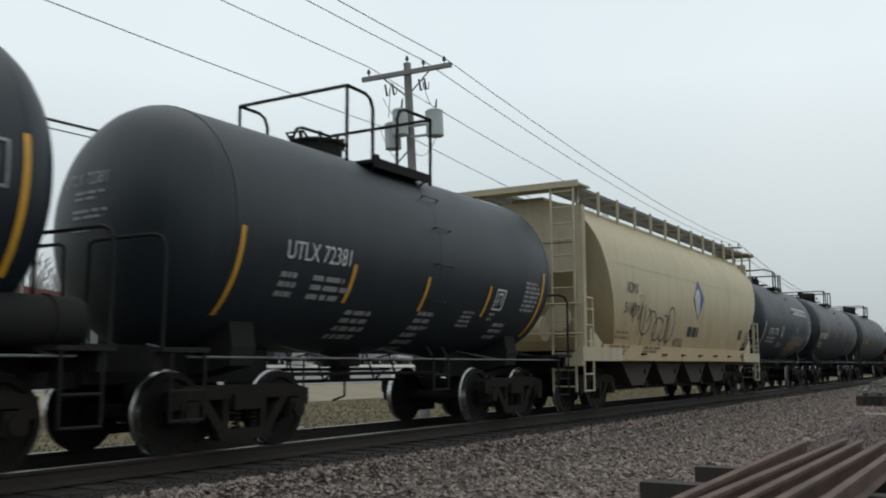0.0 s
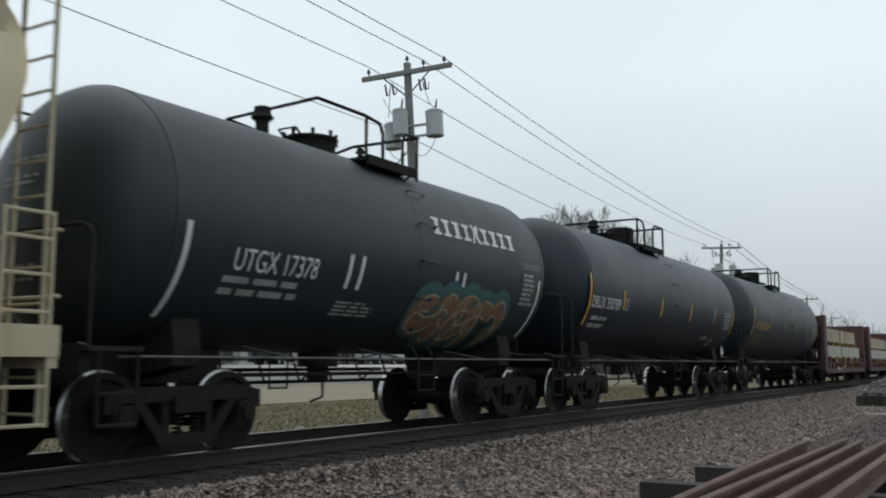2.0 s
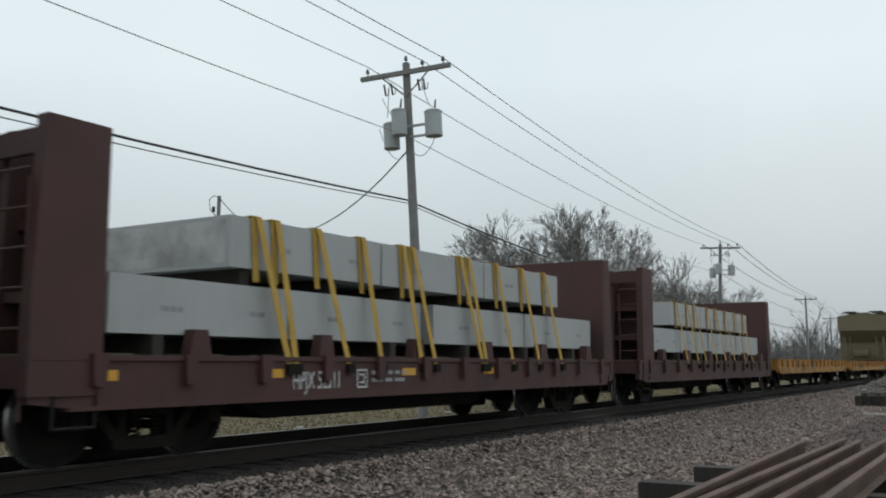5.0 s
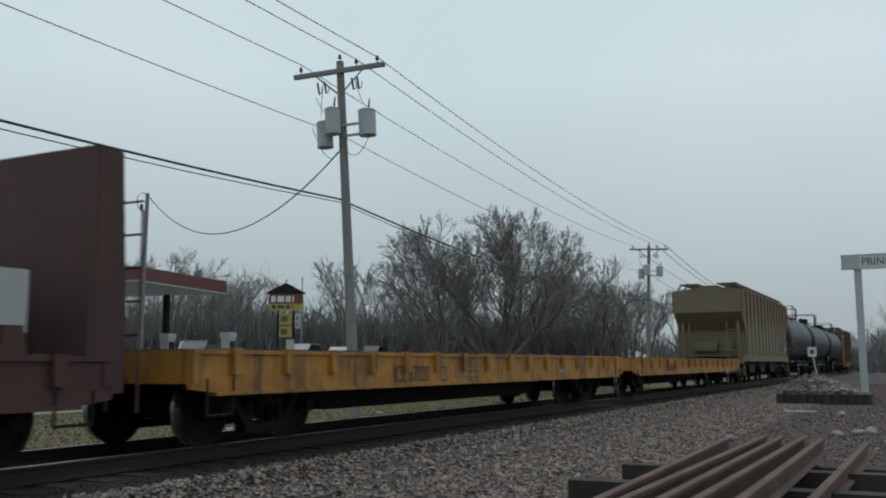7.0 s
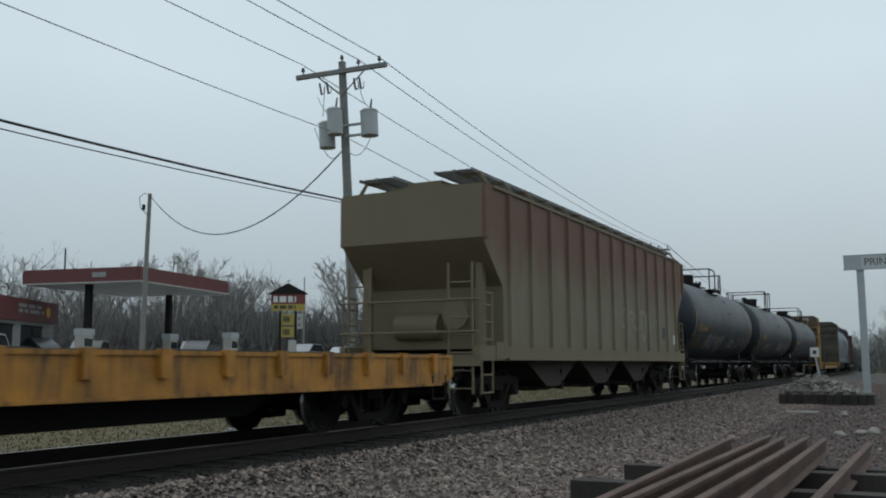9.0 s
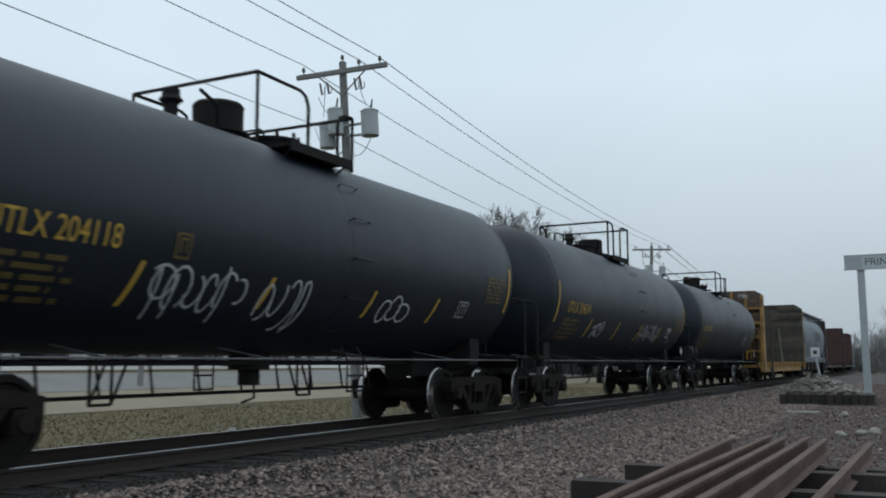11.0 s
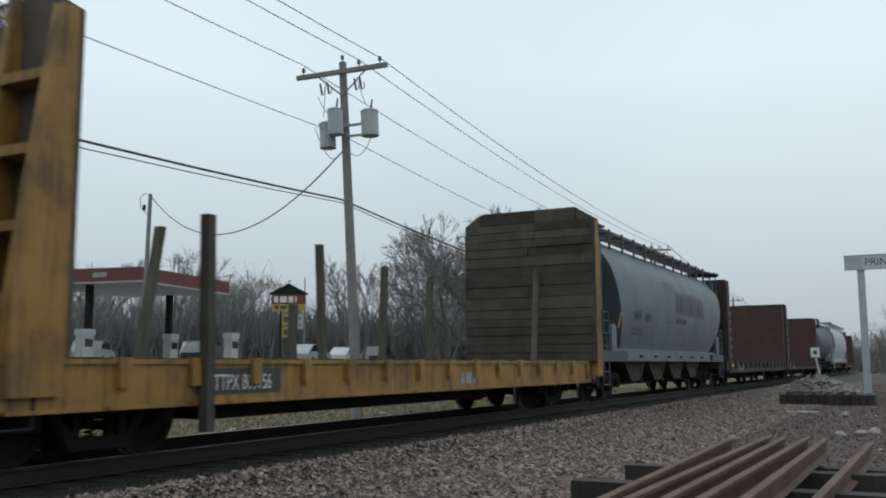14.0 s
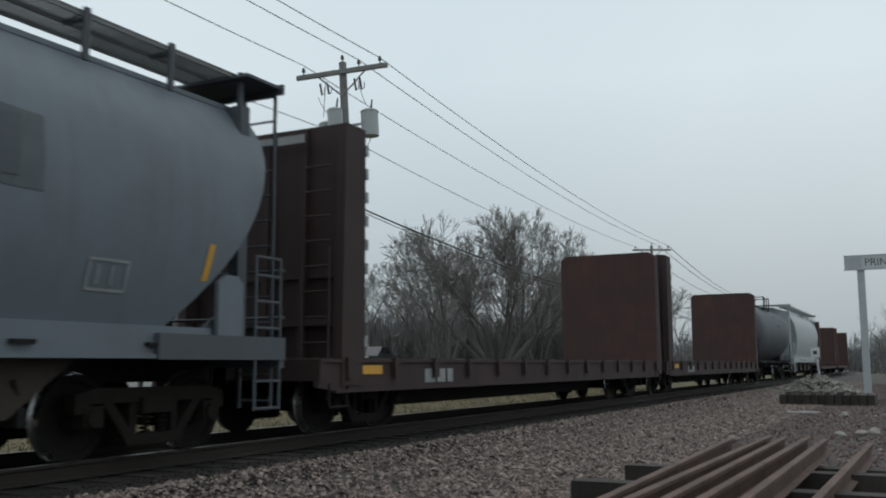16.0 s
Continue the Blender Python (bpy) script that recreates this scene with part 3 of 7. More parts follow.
    if end_box:
        bm = bmesh.new()
        xa = -h - 0.25 if end_box == 1 else h - 0.95
        cyl(bm, (xa, -1.08, 1.40), (xa + 1.05, -1.08, 1.40), 0.24, 20)
        cyl(bm, (xa + 0.7, -1.08, 1.40), (xa + 0.75, -1.08, 1.40), 0.255, 20)
        part("brake_reservoir", bm, M["frame"], car, "dark steel air reservoir", smooth=50)
    # walkway, railing, manway and valves on top
    px, top = platform, zc + R
    bm = bmesh.new()
    pw, pl = (1.12 if style == 3 else 1.02), 1.15
    if style == 0:
        px0, px1 = px - pl * 0.25, px + pl
    else:
        px1 = px + pl * (0.95 if style == 2 else 0.85)
        px0 = px1 - {1: 1.98, 2: 1.265, 3: 2.3, 4: 2.2}[style]
    wx0 = max(px0, px1 - 1.55)
    for q in (-1, 1):
        box(bm, wx0, px1, min(q * 0.52, q * pw), max(q * 0.52, q * pw), top - 0.20, top - 0.15)
        box(bm, wx0, px1, min(q * (pw - 0.02), q * (pw + 0.02)), max(q * (pw - 0.02), q * (pw + 0.02)), top - 0.27, top - 0.13)
    box(bm, px1 - 0.5, px1, -0.52, 0.52, top + 0.0, top + 0.04)
    for x in (wx0 + 0.1, px1 - 0.1):
        for q in (-1, 1):
            tube(bm, [(x, q * pw, top - 0.2), (x, q * 0.75, top - 0.42)], 0.02, 5)
    part("walkway", bm, M["frame"], car)
    bm = bmesh.new()
    r, hi = 0.026, top + (0.80, 0.45, 0.46, 0.64, 0.78)[style] + rail
    if style == 2:
        xa, xm = px0 - 1.05, px0 + 0.42
        tube(bm, [(xa, 1.15, top - 0.35), (xa, 0.75, hi - 0.06), (xa, -0.92, hi), (xm - 0.45, -0.98, hi - 0.02), (xm - 0.08, -0.98, hi - 0.06), (xm, -0.98, hi - 0.20), (xm, -0.98, top - 0.15)], r)
        tube(bm, [(xm - 0.42, -0.98, top - 0.15), (xm - 0.42, -0.98, hi - 0.02)], r)
        tube(bm, [(xa, 0.75, hi - 0.06), (xm - 0.1, 0.98, hi - 0.04), (xm, 0.98, hi - 0.2), (xm, 0.98, top - 0.15)], r)
        tube(bm, [(px1 - 0.32, -0.98, top - 0.15), (px1 - 0.32, -0.98, hi - 0.20), (px1 - 0.24, -0.98, hi - 0.08), (px1 + 0.12, -0.98, hi - 0.06), (px1 + 0.12, 0.3, hi - 0.04), (px1 + 0.12, 0.85, hi - 0.14), (px1 + 0.12, 1.15, top - 0.35)], r)
        tube(bm, [(px1 + 0.08, -0.98, top - 0.30), (px1 + 0.08, -0.98, hi - 0.06)], r)
    elif style in (1, 3, 4):
        # a hoop round each end; the near and far sides stay open between them for the ladder
        lead = {1: 0.52, 3: 1.15, 4: 0.62}[style]
        trail = {1: 0.80, 3: 0.40, 4: 0.95}[style]
        low = 0.0 if style != 3 else 0.10
        for q in (-1, 1):
            y = q * pw
            tube(bm, [(px0, y, top - 0.30), (px0, y, hi)], r)
            tube(bm, [(px0, y, hi), (px0 + lead - 0.20, y, hi - 0.01), (px0 + lead - 0.07, y, hi - 0.06), (px0 + lead, y, hi - 0.20), (px0 + lead, y, top - 0.22)], r)
            tube(bm, [(px1, y, top - 0.30), (px1, y, hi - low)], r)
            tube(bm, [(px1, y, hi - low), (px1 - trail + 0.20, y, hi - low - 0.01), (px1 - trail + 0.07, y, hi - low - 0.06), (px1 - trail, y, hi - low - 0.20), (px1 - trail, y, top - 0.22)], r)
        tube(bm, [(px0, -pw, hi), (px0, pw, hi)], r)
        tube(bm, [(px1, -pw, hi - low), (px1, pw, hi - low)], r)
    else:
        xl = px - 1.9
        for q in (-1, 1):
            tube(bm, [(xl, q * 0.50, top - 0.08), (xl, q * 0.52, top + 0.34), (xl + 0.05, q * 0.55, hi - 0.30 if style == 0 else hi), (px0 + 0.5, q * pw, hi), (px0 + 0.62, q * pw, hi - 0.08), (px0 + 0.62, q * pw, top - 0.15)], r)
            tube(bm, [(px0, q * pw, top - 0.15), (px0, q * pw, hi)], r)
            tube(bm, [(px0 + 0.62, q * pw, top + 0.18), (px1, q * pw, top + 0.18)], r)
            tube(bm, [(px1, q * pw, top - 0.15), (px1, q * pw, hi - 0.02), (px0 + 0.80, q * pw, hi), (px0 + 0.78, q * pw, top - 0.15)], r)
        tube(bm, [(px1, -pw, hi - 0.02), (px1, pw, hi - 0.02)], r)
        tube(bm, [(px1, -pw, top + 0.18), (px1, pw, top + 0.18)], r)
        tube(bm, [(xl, -0.5, top + 0.34), (xl, 0.5, top + 0.34)], r)
    part("top_railing", bm, M["frame"], car, "black tubular safety railing", smooth=60)
    flange, dome, valve = {0: (px - 0.25, None, px - 0.95), 1: (px - 0.40, px + 0.52, px - 1.35), 2: (px - 0.25, None, px - 1.30), 3: (px + 0.48, px - 0.80, px - 1.74), 4: (px - 0.62, None, None)}[style]
    bm = bmesh.new()
    cyl(bm, (flange, 0, top - 0.1), (flange, 0, top + 0.16), 0.38, 28)
    cyl(bm, (flange, 0, top + 0.16), (flange, 0, top + 0.20), 0.42, 28)
    cyl(bm, (flange, 0, top + 0.20), (flange, 0, top + 0.23), 0.36, 28, 0.28)
    for i in range(8):
        a = i * math.pi / 4
        cyl(bm, (flange + 0.385 * math.cos(a), 0.385 * math.sin(a), top + 0.10), (flange + 0.385 * math.cos(a), 0.385 * math.sin(a), top + 0.29), 0.028, 6)
    tube(bm, [(flange - 0.40, -0.16, top + 0.16), (flange - 0.52, -0.16, top + 0.26), (flange - 0.52, 0.16, top + 0.26), (flange - 0.40, 0.16, top + 0.16)], 0.02, 5)
    part("manway", bm, M["frame"], car, "black bolted manway lid", smooth=40)
    if dome is not None:
        bm = bmesh.new()
        cyl(bm, (dome, 0, top - 0.1), (dome, 0, top + 0.42), 0.36, 32)
        cyl(bm, (dome, 0, top + 0.42), (dome, 0, top + 0.47), 0.37, 32, 0.33)
        cyl(bm, (dome, 0, top + 0.02), (dome, 0, top + 0.06), 0.42, 32)
        part("valve_housing", bm, M["frame"], car, "black round valve housing", smooth=40)
        bm = bmesh.new()
        box(bm, dome + 0.34, dome + 0.44, -0.08, 0.08, top + 0.20, top + 0.32)
        tube(bm, [(dome - 0.36, -0.3, top + 0.05), (dome - 0.50, -0.42, top + 0.28), (dome - 0.95, -0.52, top + 0.36)], 0.026, 6)
        part("housing_fitting", bm, M["frame"], car, smooth=50)
    if valve is not None:
        bm = bmesh.new()
        cyl(bm, (valve, 0, top - 0.05), (valve, 0, top + 0.24), 0.095, 14)
        cyl(bm, (valve, 0, top + 0.24), (valve, 0, top + 0.29), 0.105, 14, 0.165)
        cyl(bm, (valve, 0, top + 0.29), (valve, 0, top + 0.35), 0.165, 14, 0.12)
        cyl(bm, (valve, 0, top + 0.35), (valve, 0, top + 0.44), 0.12, 14)
        part("relief_valve", bm, M["frame"], car, "black capped safety valve", smooth=40)
    bm = bmesh.new()
    cyl(bm, (px1 - 0.35, -0.2, top - 0.05), (px1 - 0.35, -0.2, top + 0.16), 0.05, 10)
    cyl(bm, (px1 - 0.35, -0.2, top + 0.16), (px1 - 0.35, -0.2, top + 0.24), 0.08, 10, 0.05)
    part("vent_cap", bm, M["frame"], car, smooth=40)
    # grab rungs bent round the shell under the walkway, and the step below
    for q in (-1, 1):
        for i in range(5):
            a = radians(36 - 21 * i)
            y, z = (R + 0.005) * math.cos(a), zc + (R + 0.005) * math.sin(a)
            ya, za = (R + 0.07) * math.cos(a), zc + (R + 0.07) * math.sin(a)
            bm = bmesh.new()
            tube(bm, [(px1 - 0.58, q * y, z), (px1 - 0.58, q * ya, za), (px1 - 0.14, q * ya, za), (px1 - 0.14, q * y, z)], 0.012, 5)
            part("grab_rung", bm, M[mat], car, smooth=60)
        bm = bmesh.new()
        for x in (px1 - 0.55, px1 - 0.12):
            tube(bm, [(x, q * 1.30, 1.25), (x, q * 1.42, 1.07), (x, q * 1.42, 0.60)], 0.016, 5)
        for z in (0.62, 0.84):
            tube(bm, [(px1 - 0.55, q * 1.42, z), (px1 - 0.12, q * 1.42, z)], 0.016, 5)
        part("side_step", bm, M["frame"], car, smooth=60)
    # reflective stripes: (place along the train, lower z, upper z, lean)
    for x, z0, z1, lean in stripes:
        bm = bmesh.new()
        w = 0.036
        bm.faces.new([bm.verts.new(p) for p in ((-w, z0, 0), (w, z0, 0), (w + lean, z1, 0), (-w + lean, z1, 0))])
        decal("reflective_stripe", bm, x - uc, 0, side, M[stripe_mat], car)
    trucks(car, (-h + truck_in, h - truck_in))
    return car, side, uc


def flat_plate(z):
    return -1.44


def tank_writing(car, side, uc, items):
    """items: (what, place along the train, z, ...)"""
    for it in items:
        kind, x, z = it[0], it[1] - uc, it[2]
        if kind == "text":
            decal("reporting_mark", text_bm(it[3], it[4], it[6] if len(it) > 6 else 0.78), x, z, side, M[it[5]], car)
        elif kind == "bars":
            decal("stencil_block", bars_bm(0, 0, it[3], it[4], it[5], seed=int(abs(x * 37) + 3)), x, z, side, M[it[6]], car)
        elif kind == "panel":
            bm = bmesh.new()
            quad(bm, 0, 0, it[3], it[4])
            decal("data_panel", bm, x, z, side, M[it[5]], car, off=0.006)
        elif kind == "box":
            w, hh = it[3], it[4]
            bm = ribbon_bm([[(0, 0), (w, 0), (w, hh), (0, hh), (0, 0)], [(w * 0.3, hh * 0.2), (w * 0.3, hh * 0.8), (w * 0.72, hh * 0.8), (w * 0.72, hh * 0.25)]], 0.03)
            decal("stencil_box", bm, x, z, side, M[it[5]], car)
        elif kind == "diamond":
            bm = bmesh.new()
            r = it[3]
            bm.faces.new([bm.verts.new(p) for p in ((0, -r, 0), (r, 0, 0), (0, r, 0), (-r, 0, 0))])
            holder = bmesh.new()
            quad(holder, -r, -r, r, r)
            decal("placard_holder", holder, x, z, flat_plate, M["frame"], car, off=0.0)
            decal("placard", bm, x, z, flat_plate, M["white"], car, "white and red diamond placard", off=0.012)
            bm = bmesh.new()
            bm.faces.new([bm.verts.new(p) for p in ((-r * 0.4, r * 0.45, 0), (r * 0.4, r * 0.45, 0), (0, r * 0.9, 0))])
            bm.faces.new([bm.verts.new(p) for p in ((-r * 0.4, -r * 0.45, 0), (0, -r * 0.9, 0), (r * 0.4, -r * 0.45, 0))])
            quad(bm, -r * 0.55, -r * 0.08, r * 0.55, r * 0.12)
            decal("placard_mark", bm, x, z, flat_plate, M["red"], car, off=0.02)
        elif kind == "scrawl":
            decal("graffiti", scrawl(0, 0, it[3], it[4], it[5], it[6], it[8] if len(it) > 8 else 0.035), x, z, side, M[it[7]], car, "sprayed looping tag")


# ------------------------------------------------------------ covered hoppers
def covered_hopper(u0, u1, label, mat, frame_mat, curved=True, top=4.30, pockets=4, truck_in=1.75, walk_mat="grating"):
    L = u1 - u0
    h = L / 2
    car = thing("covered_hopper", label, "freight car", "covered hoppers")
    CARS.append((car, (u0 + u1) / 2))
    foot = 1.30

    def half_width(z):
        if not curved:
            return 1.56
        k = (z - foot) / (top - foot)
        return 1.24 + 0.36 * math.sin(math.pi * min(max(k * 0.90 + 0.05, 0), 1)) - 0.26 * max(k - 0.72, 0) / 0.28 * max(k - 0.72, 0) / 0.28

    def inset(z):
        k = min(max((top - z) / (top - foot), 0.0), 1.0)
        return 0.80 + 1.45 * k ** 1.25 if curved else 0.10 + 0.95 * min(max(k - 0.34, 0) / 0.28, 1)

    def side(z):
        return -half_width(z)

    # body with sloping ends
    bm = bmesh.new()
    n = 18
    rings = []
    for i in range(n + 1):
        z = foot + (top - foot) * i / n
        a, w = inset(z), half_width(z)
        e = 0.35 + 1.75 * min(max((top - z) / (top - foot), 0.0), 1.0) ** 2.2 if curved else a
        rings.append([bm.verts.new(p) for p in ((-h + a, -w, z), (h - e, -w, z), (h - e, w, z), (-h + a, w, z))])
    for a, b in zip(rings, rings[1:]):
        for i in range(4):
            j = (i + 1) % 4
            bm.faces.new((a[i], a[j], b[j], b[i])).material_index = i % 2
    bm.faces.new(rings[0][::-1])
    bm.faces.new(rings[-1])
    body = part("hopper_body", bm, M[mat], car, smooth=30)
    body.data.materials.append(M[mat if curved else frame_mat])
    # roof sheet and hatches
    bm = bmesh.new()
    wt = half_width(top)
    prism(bm, [(-wt - 0.04, top - 0.03), (-wt - 0.04, top + 0.03), (-0.5, top + 0.16), (0.5, top + 0.16), (wt + 0.04, top + 0.03), (wt + 0.04, top - 0.03)], -h + 0.62, h - 0.62)
    part("roof", bm, M[mat if curved else frame_mat], car)
    k = int(L / 1.5)
    for i in range(k):
        x = -h + 1.3 + (L - 2.6) * i / (k - 1)
        bm = bmesh.new()
        box(bm, x - 0.55, x + 0.55, -0.38, 0.38, top + 0.15, top + 0.27)
        part("roof_hatch", bm, M[frame_mat], car, bevel=0.02)
    # roof walkways on upright brackets
    for q in (-1, 1):
        zw = top + (0.40 if curved else 0.32)
        wa, wb = (0.46, 1.20) if curved else (0.45, 1.28)
        bm = bmesh.new()
        for y in (wa, (wa + wb) / 2, wb - 0.03):
            box(bm, -h + 0.28, h - 0.28, min(q * y, q * (y + 0.03)), max(q * y, q * (y + 0.03)), zw - 0.03, zw + 0.03)
        for i in range(int((L - 0.6) / 0.075)):
            x = -h + 0.32 + i * 0.075
            box(bm, x, x + 0.042, min(q * wa, q * wb), max(q * wa, q * wb), zw + 0.004, zw + 0.02)
        part("roof_walkway", bm, M[walk_mat], car, "weathered steel grating walkway")
        k = int(L / 1.25)
        for i in range(k + 1):
            x = -h + 0.6 + (L - 1.2) * i / k
            bm = bmesh.new()
            if curved:
                box(bm, x - 0.035, x + 0.035, min(q * wb, q * (wb + 0.05)), max(q * wb, q * (wb + 0.05)), top - 0.10, zw + 0.06)
                box(bm, x - 0.03, x + 0.03, min(q * 0.9, q * wb), max(q * 0.9, q * wb), zw - 0.07, zw - 0.03)
            else:
                tube(bm, [(x, q * 0.95, zw - 0.05), (x, q * 1.29, zw - 0.02), (x, q * 1.52, top - 0.02)], 0.04, 4)
            part("walkway_bracket", bm, M[frame_mat], car)
    # end roof platform
    for way in (-1, 1):
        if not curved:
            break
        bm = bmesh.new()
        xa, xb = way * (h - 0.75), way * (h - 0.02)
        box(bm, min(xa, xb), max(xa, xb), -1.45, 1.45, top + 0.35, top + 0.39)
        box(bm, min(xb, xb - way * 0.05), max(xb, xb - way * 0.05), -1.48, 1.48, top + 0.29, top + 0.42)
        part("end_walkway", bm, M[frame_mat if curved else walk_mat], car)
    # side sills
    for q in (-1, 1):
        bm = bmesh.new()
        y = q * (1.46 if curved else half_width(foot))
        box(bm, -h + (1.3 if curved else 0.7), h - (1.3 if curved else 0.7), min(y, y - q * 0.12), max(y, y - q * 0.12), 1.10, 1.42)
        box(bm, -h + 1.2, h - 1.2, min(y + q * 0.05, y - q * 0.2), max(y + q * 0.05, y - q * 0.2), 1.07, 1.12)
        part("side_sill", bm, M[mat if curved else frame_mat], car, bevel=0.01)
        if curved:
            for i in range(8):
                x = -h + 2.2 + (L - 4.4) * i / 7
                bm = bmesh.new()
                box(bm, x - 0.13, x + 0.13, min(y, y + q * 0.06), max(y, y + q * 0.06), 1.20, 1.24)
                part("jacking_lug", bm, M["frame"], car)
            for x in (-h + 1.05, h - 1.05) if mat == "grey" else ():
                bm = bmesh.new()
                slab_xz(bm, [(x - 0.22, 1.10), (x + 0.22, 1.10), (x + 0.22, 1.95), (x + 0.12, 2.05), (x - 0.08, 2.05), (x - 0.22, 1.95)], min(q * 1.47, q * 1.53), max(q * 1.47, q * 1.53))
                part("corner_gusset", bm, M[mat], car, bevel=0.008)
    bm = bmesh.new()
    box(bm, -h - 0.02, h + 0.02, -0.28, 0.28, 0.80, 1.10)
    part("centre_sill", bm, M["frame"], car)
    # outlet pockets
    for i in range(pockets):
        c = -h + 2.9 + (L - 5.8) * (i + 0.5) / pockets
        w = (L - 5.8) / pockets / 2
        bm = bmesh.new()
        slab = [(c - w, 1.14), (c + w, 1.14), (c + 0.42, 0.50), (c - 0.42, 0.50)]
        slab_xz(bm, slab, -1.20, 1.20)
        box(bm, c - 0.5, c + 0.5, -0.95, 0.95, 0.40, 0.50)
        part("outlet_pocket", bm, M["hopdark"], car, smooth=30)
        bm = bmesh.new()
        box(bm, c + 0.52, c + 0.62, -1.22, -1.05, 0.42, 0.60)
        tube(bm, [(c - 0.6, -1.0, 0.46), (c + 0.8, -1.0, 0.46)], 0.03)
        tube(bm, [(c + 0.7, -1.1, 0.46), (c + 0.45, -1.22, 0.86)], 0.025)
        part("outlet_gate", bm, M["frame"], car)
    # ends
    for way in (-1, 1):
        def X(d):
            return way * (h - d)

        bm = bmesh.new()
        box(bm, min(X(0), X(1.9)), max(X(0), X(1.9)), -1.50, 1.50, 1.10, 1.18)
        box(bm, min(X(0), X(0.1)), max(X(0), X(0.1)), -1.52, 1.52, 0.96, 1.18)
        for q in (-1, 1):
            box(bm, min(X(0), X(2.2)), max(X(0), X(2.2)), min(q * 1.54, q * 1.40), max(q * 1.54, q * 1.40), 1.06, 1.34)
        part("end_platform", bm, M[frame_mat], car)
        bm = bmesh.new()
        box(bm, min(X(0.62), X(0.70)), max(X(0.62), X(0.70)), -1.28, 1.28, 2.9 if curved else 3.25, top)
        for q in (-1, 1):
            box(bm, min(X(0.55), X(0.72)), max(X(0.55), X(0.72)), min(q * 1.20, q * 1.34), max(q * 1.20, q * 1.34), 1.18, top)
            if not curved:
                continue
            slab_xz(bm, [(X(0.72), 1.3), (X(0.72), 1.75), (X(1.1), 1.6), (X(1.6), 1.3)], min(q * 1.36, q * 1.40), max(q * 1.36, q * 1.40))
        box(bm, min(X(0.58), X(0.66)), max(X(0.58), X(0.66)), -1.3, 1.3, 3.55, 3.68)
        part("end_frame", bm, M[frame_mat], car)
        bm = bmesh.new()
        for y in (-1.36, -0.86, 0.86, 1.36):
            tube(bm, [(X(0.06), y, 0.45), (X(0.06), y, top + 0.43 if curved else 2.9)], 0.026)
        for i in range(13 if curved else 7):
            z = 0.55 + i * 0.33
            for y in (-1.36, 0.86):
                tube(bm, [(X(0.06), y, z), (X(0.06), y + 0.5, z)], 0.016, 5)
        part("end_ladder", bm, M[frame_mat], car, smooth=60)
        bm = bmesh.new()
        for q in (-1, 1):
            y = q * 1.52
            for d in (0.10, 0.58):
                tube(bm, [(X(d), y, 0.45), (X(d), y, 2.35)], 0.022)
            for z in (0.47, 0.80, 1.45, 1.78, 2.10, 2.33):
                tube(bm, [(X(0.10), y, z), (X(0.58), y, z)], 0.018, 5)
        tube(bm, [(X(0.02), -1.52, 2.20), (X(0.02), 1.52, 2.20)], 0.02)
        tube(bm, [(X(0.02), -1.52, 1.60), (X(0.02), 1.52, 1.60)], 0.02)
        part("side_ladder", bm, M[frame_mat], car, smooth=60)
        coupler(car, way * (h + 0.48), way)
    bm = bmesh.new()
    cyl(bm, (-h + 1.0, -0.25, 1.75), (-h + 1.0, 0.75, 1.75), 0.27, 20)
    cyl(bm, (-h + 0.55, -0.75, 1.95), (-h + 0.62, -0.75, 1.95), 0.28, 20)
    part("brake_equipment", bm, M[frame_mat], car, smooth=50)
    if not curved:
        # upright side posts
        k = 14
        for q in (-1, 1):
            for i in range(k + 1):
                x = -h + 0.18 + (L - 0.36) * i / k
                zlo = 1.36 if abs(x) < h - 1.05 else 3.35
                bm = bmesh.new()
                slab = [(-0.07, 0), (-0.045, 0.07), (0.045, 0.07), (0.07, 0)]
                a = [bm.verts.new((x + px, q * (1.555 + py), zlo)) for px, py in slab]
                b = [bm.verts.new((x + px, q * (1.555 + py), top - 0.04)) for px, py in slab]
                for j in range(4):
                    bm.faces.new((a[j], a[(j + 1) % 4], b[(j + 1) % 4], b[j]))
                bm.faces.new(a), bm.faces.new(b)
                part("side_post", bm, M[mat], car)
    trucks(car, (-h + truck_in, h - truck_in))
    return car, side, (u0 + u1) / 2


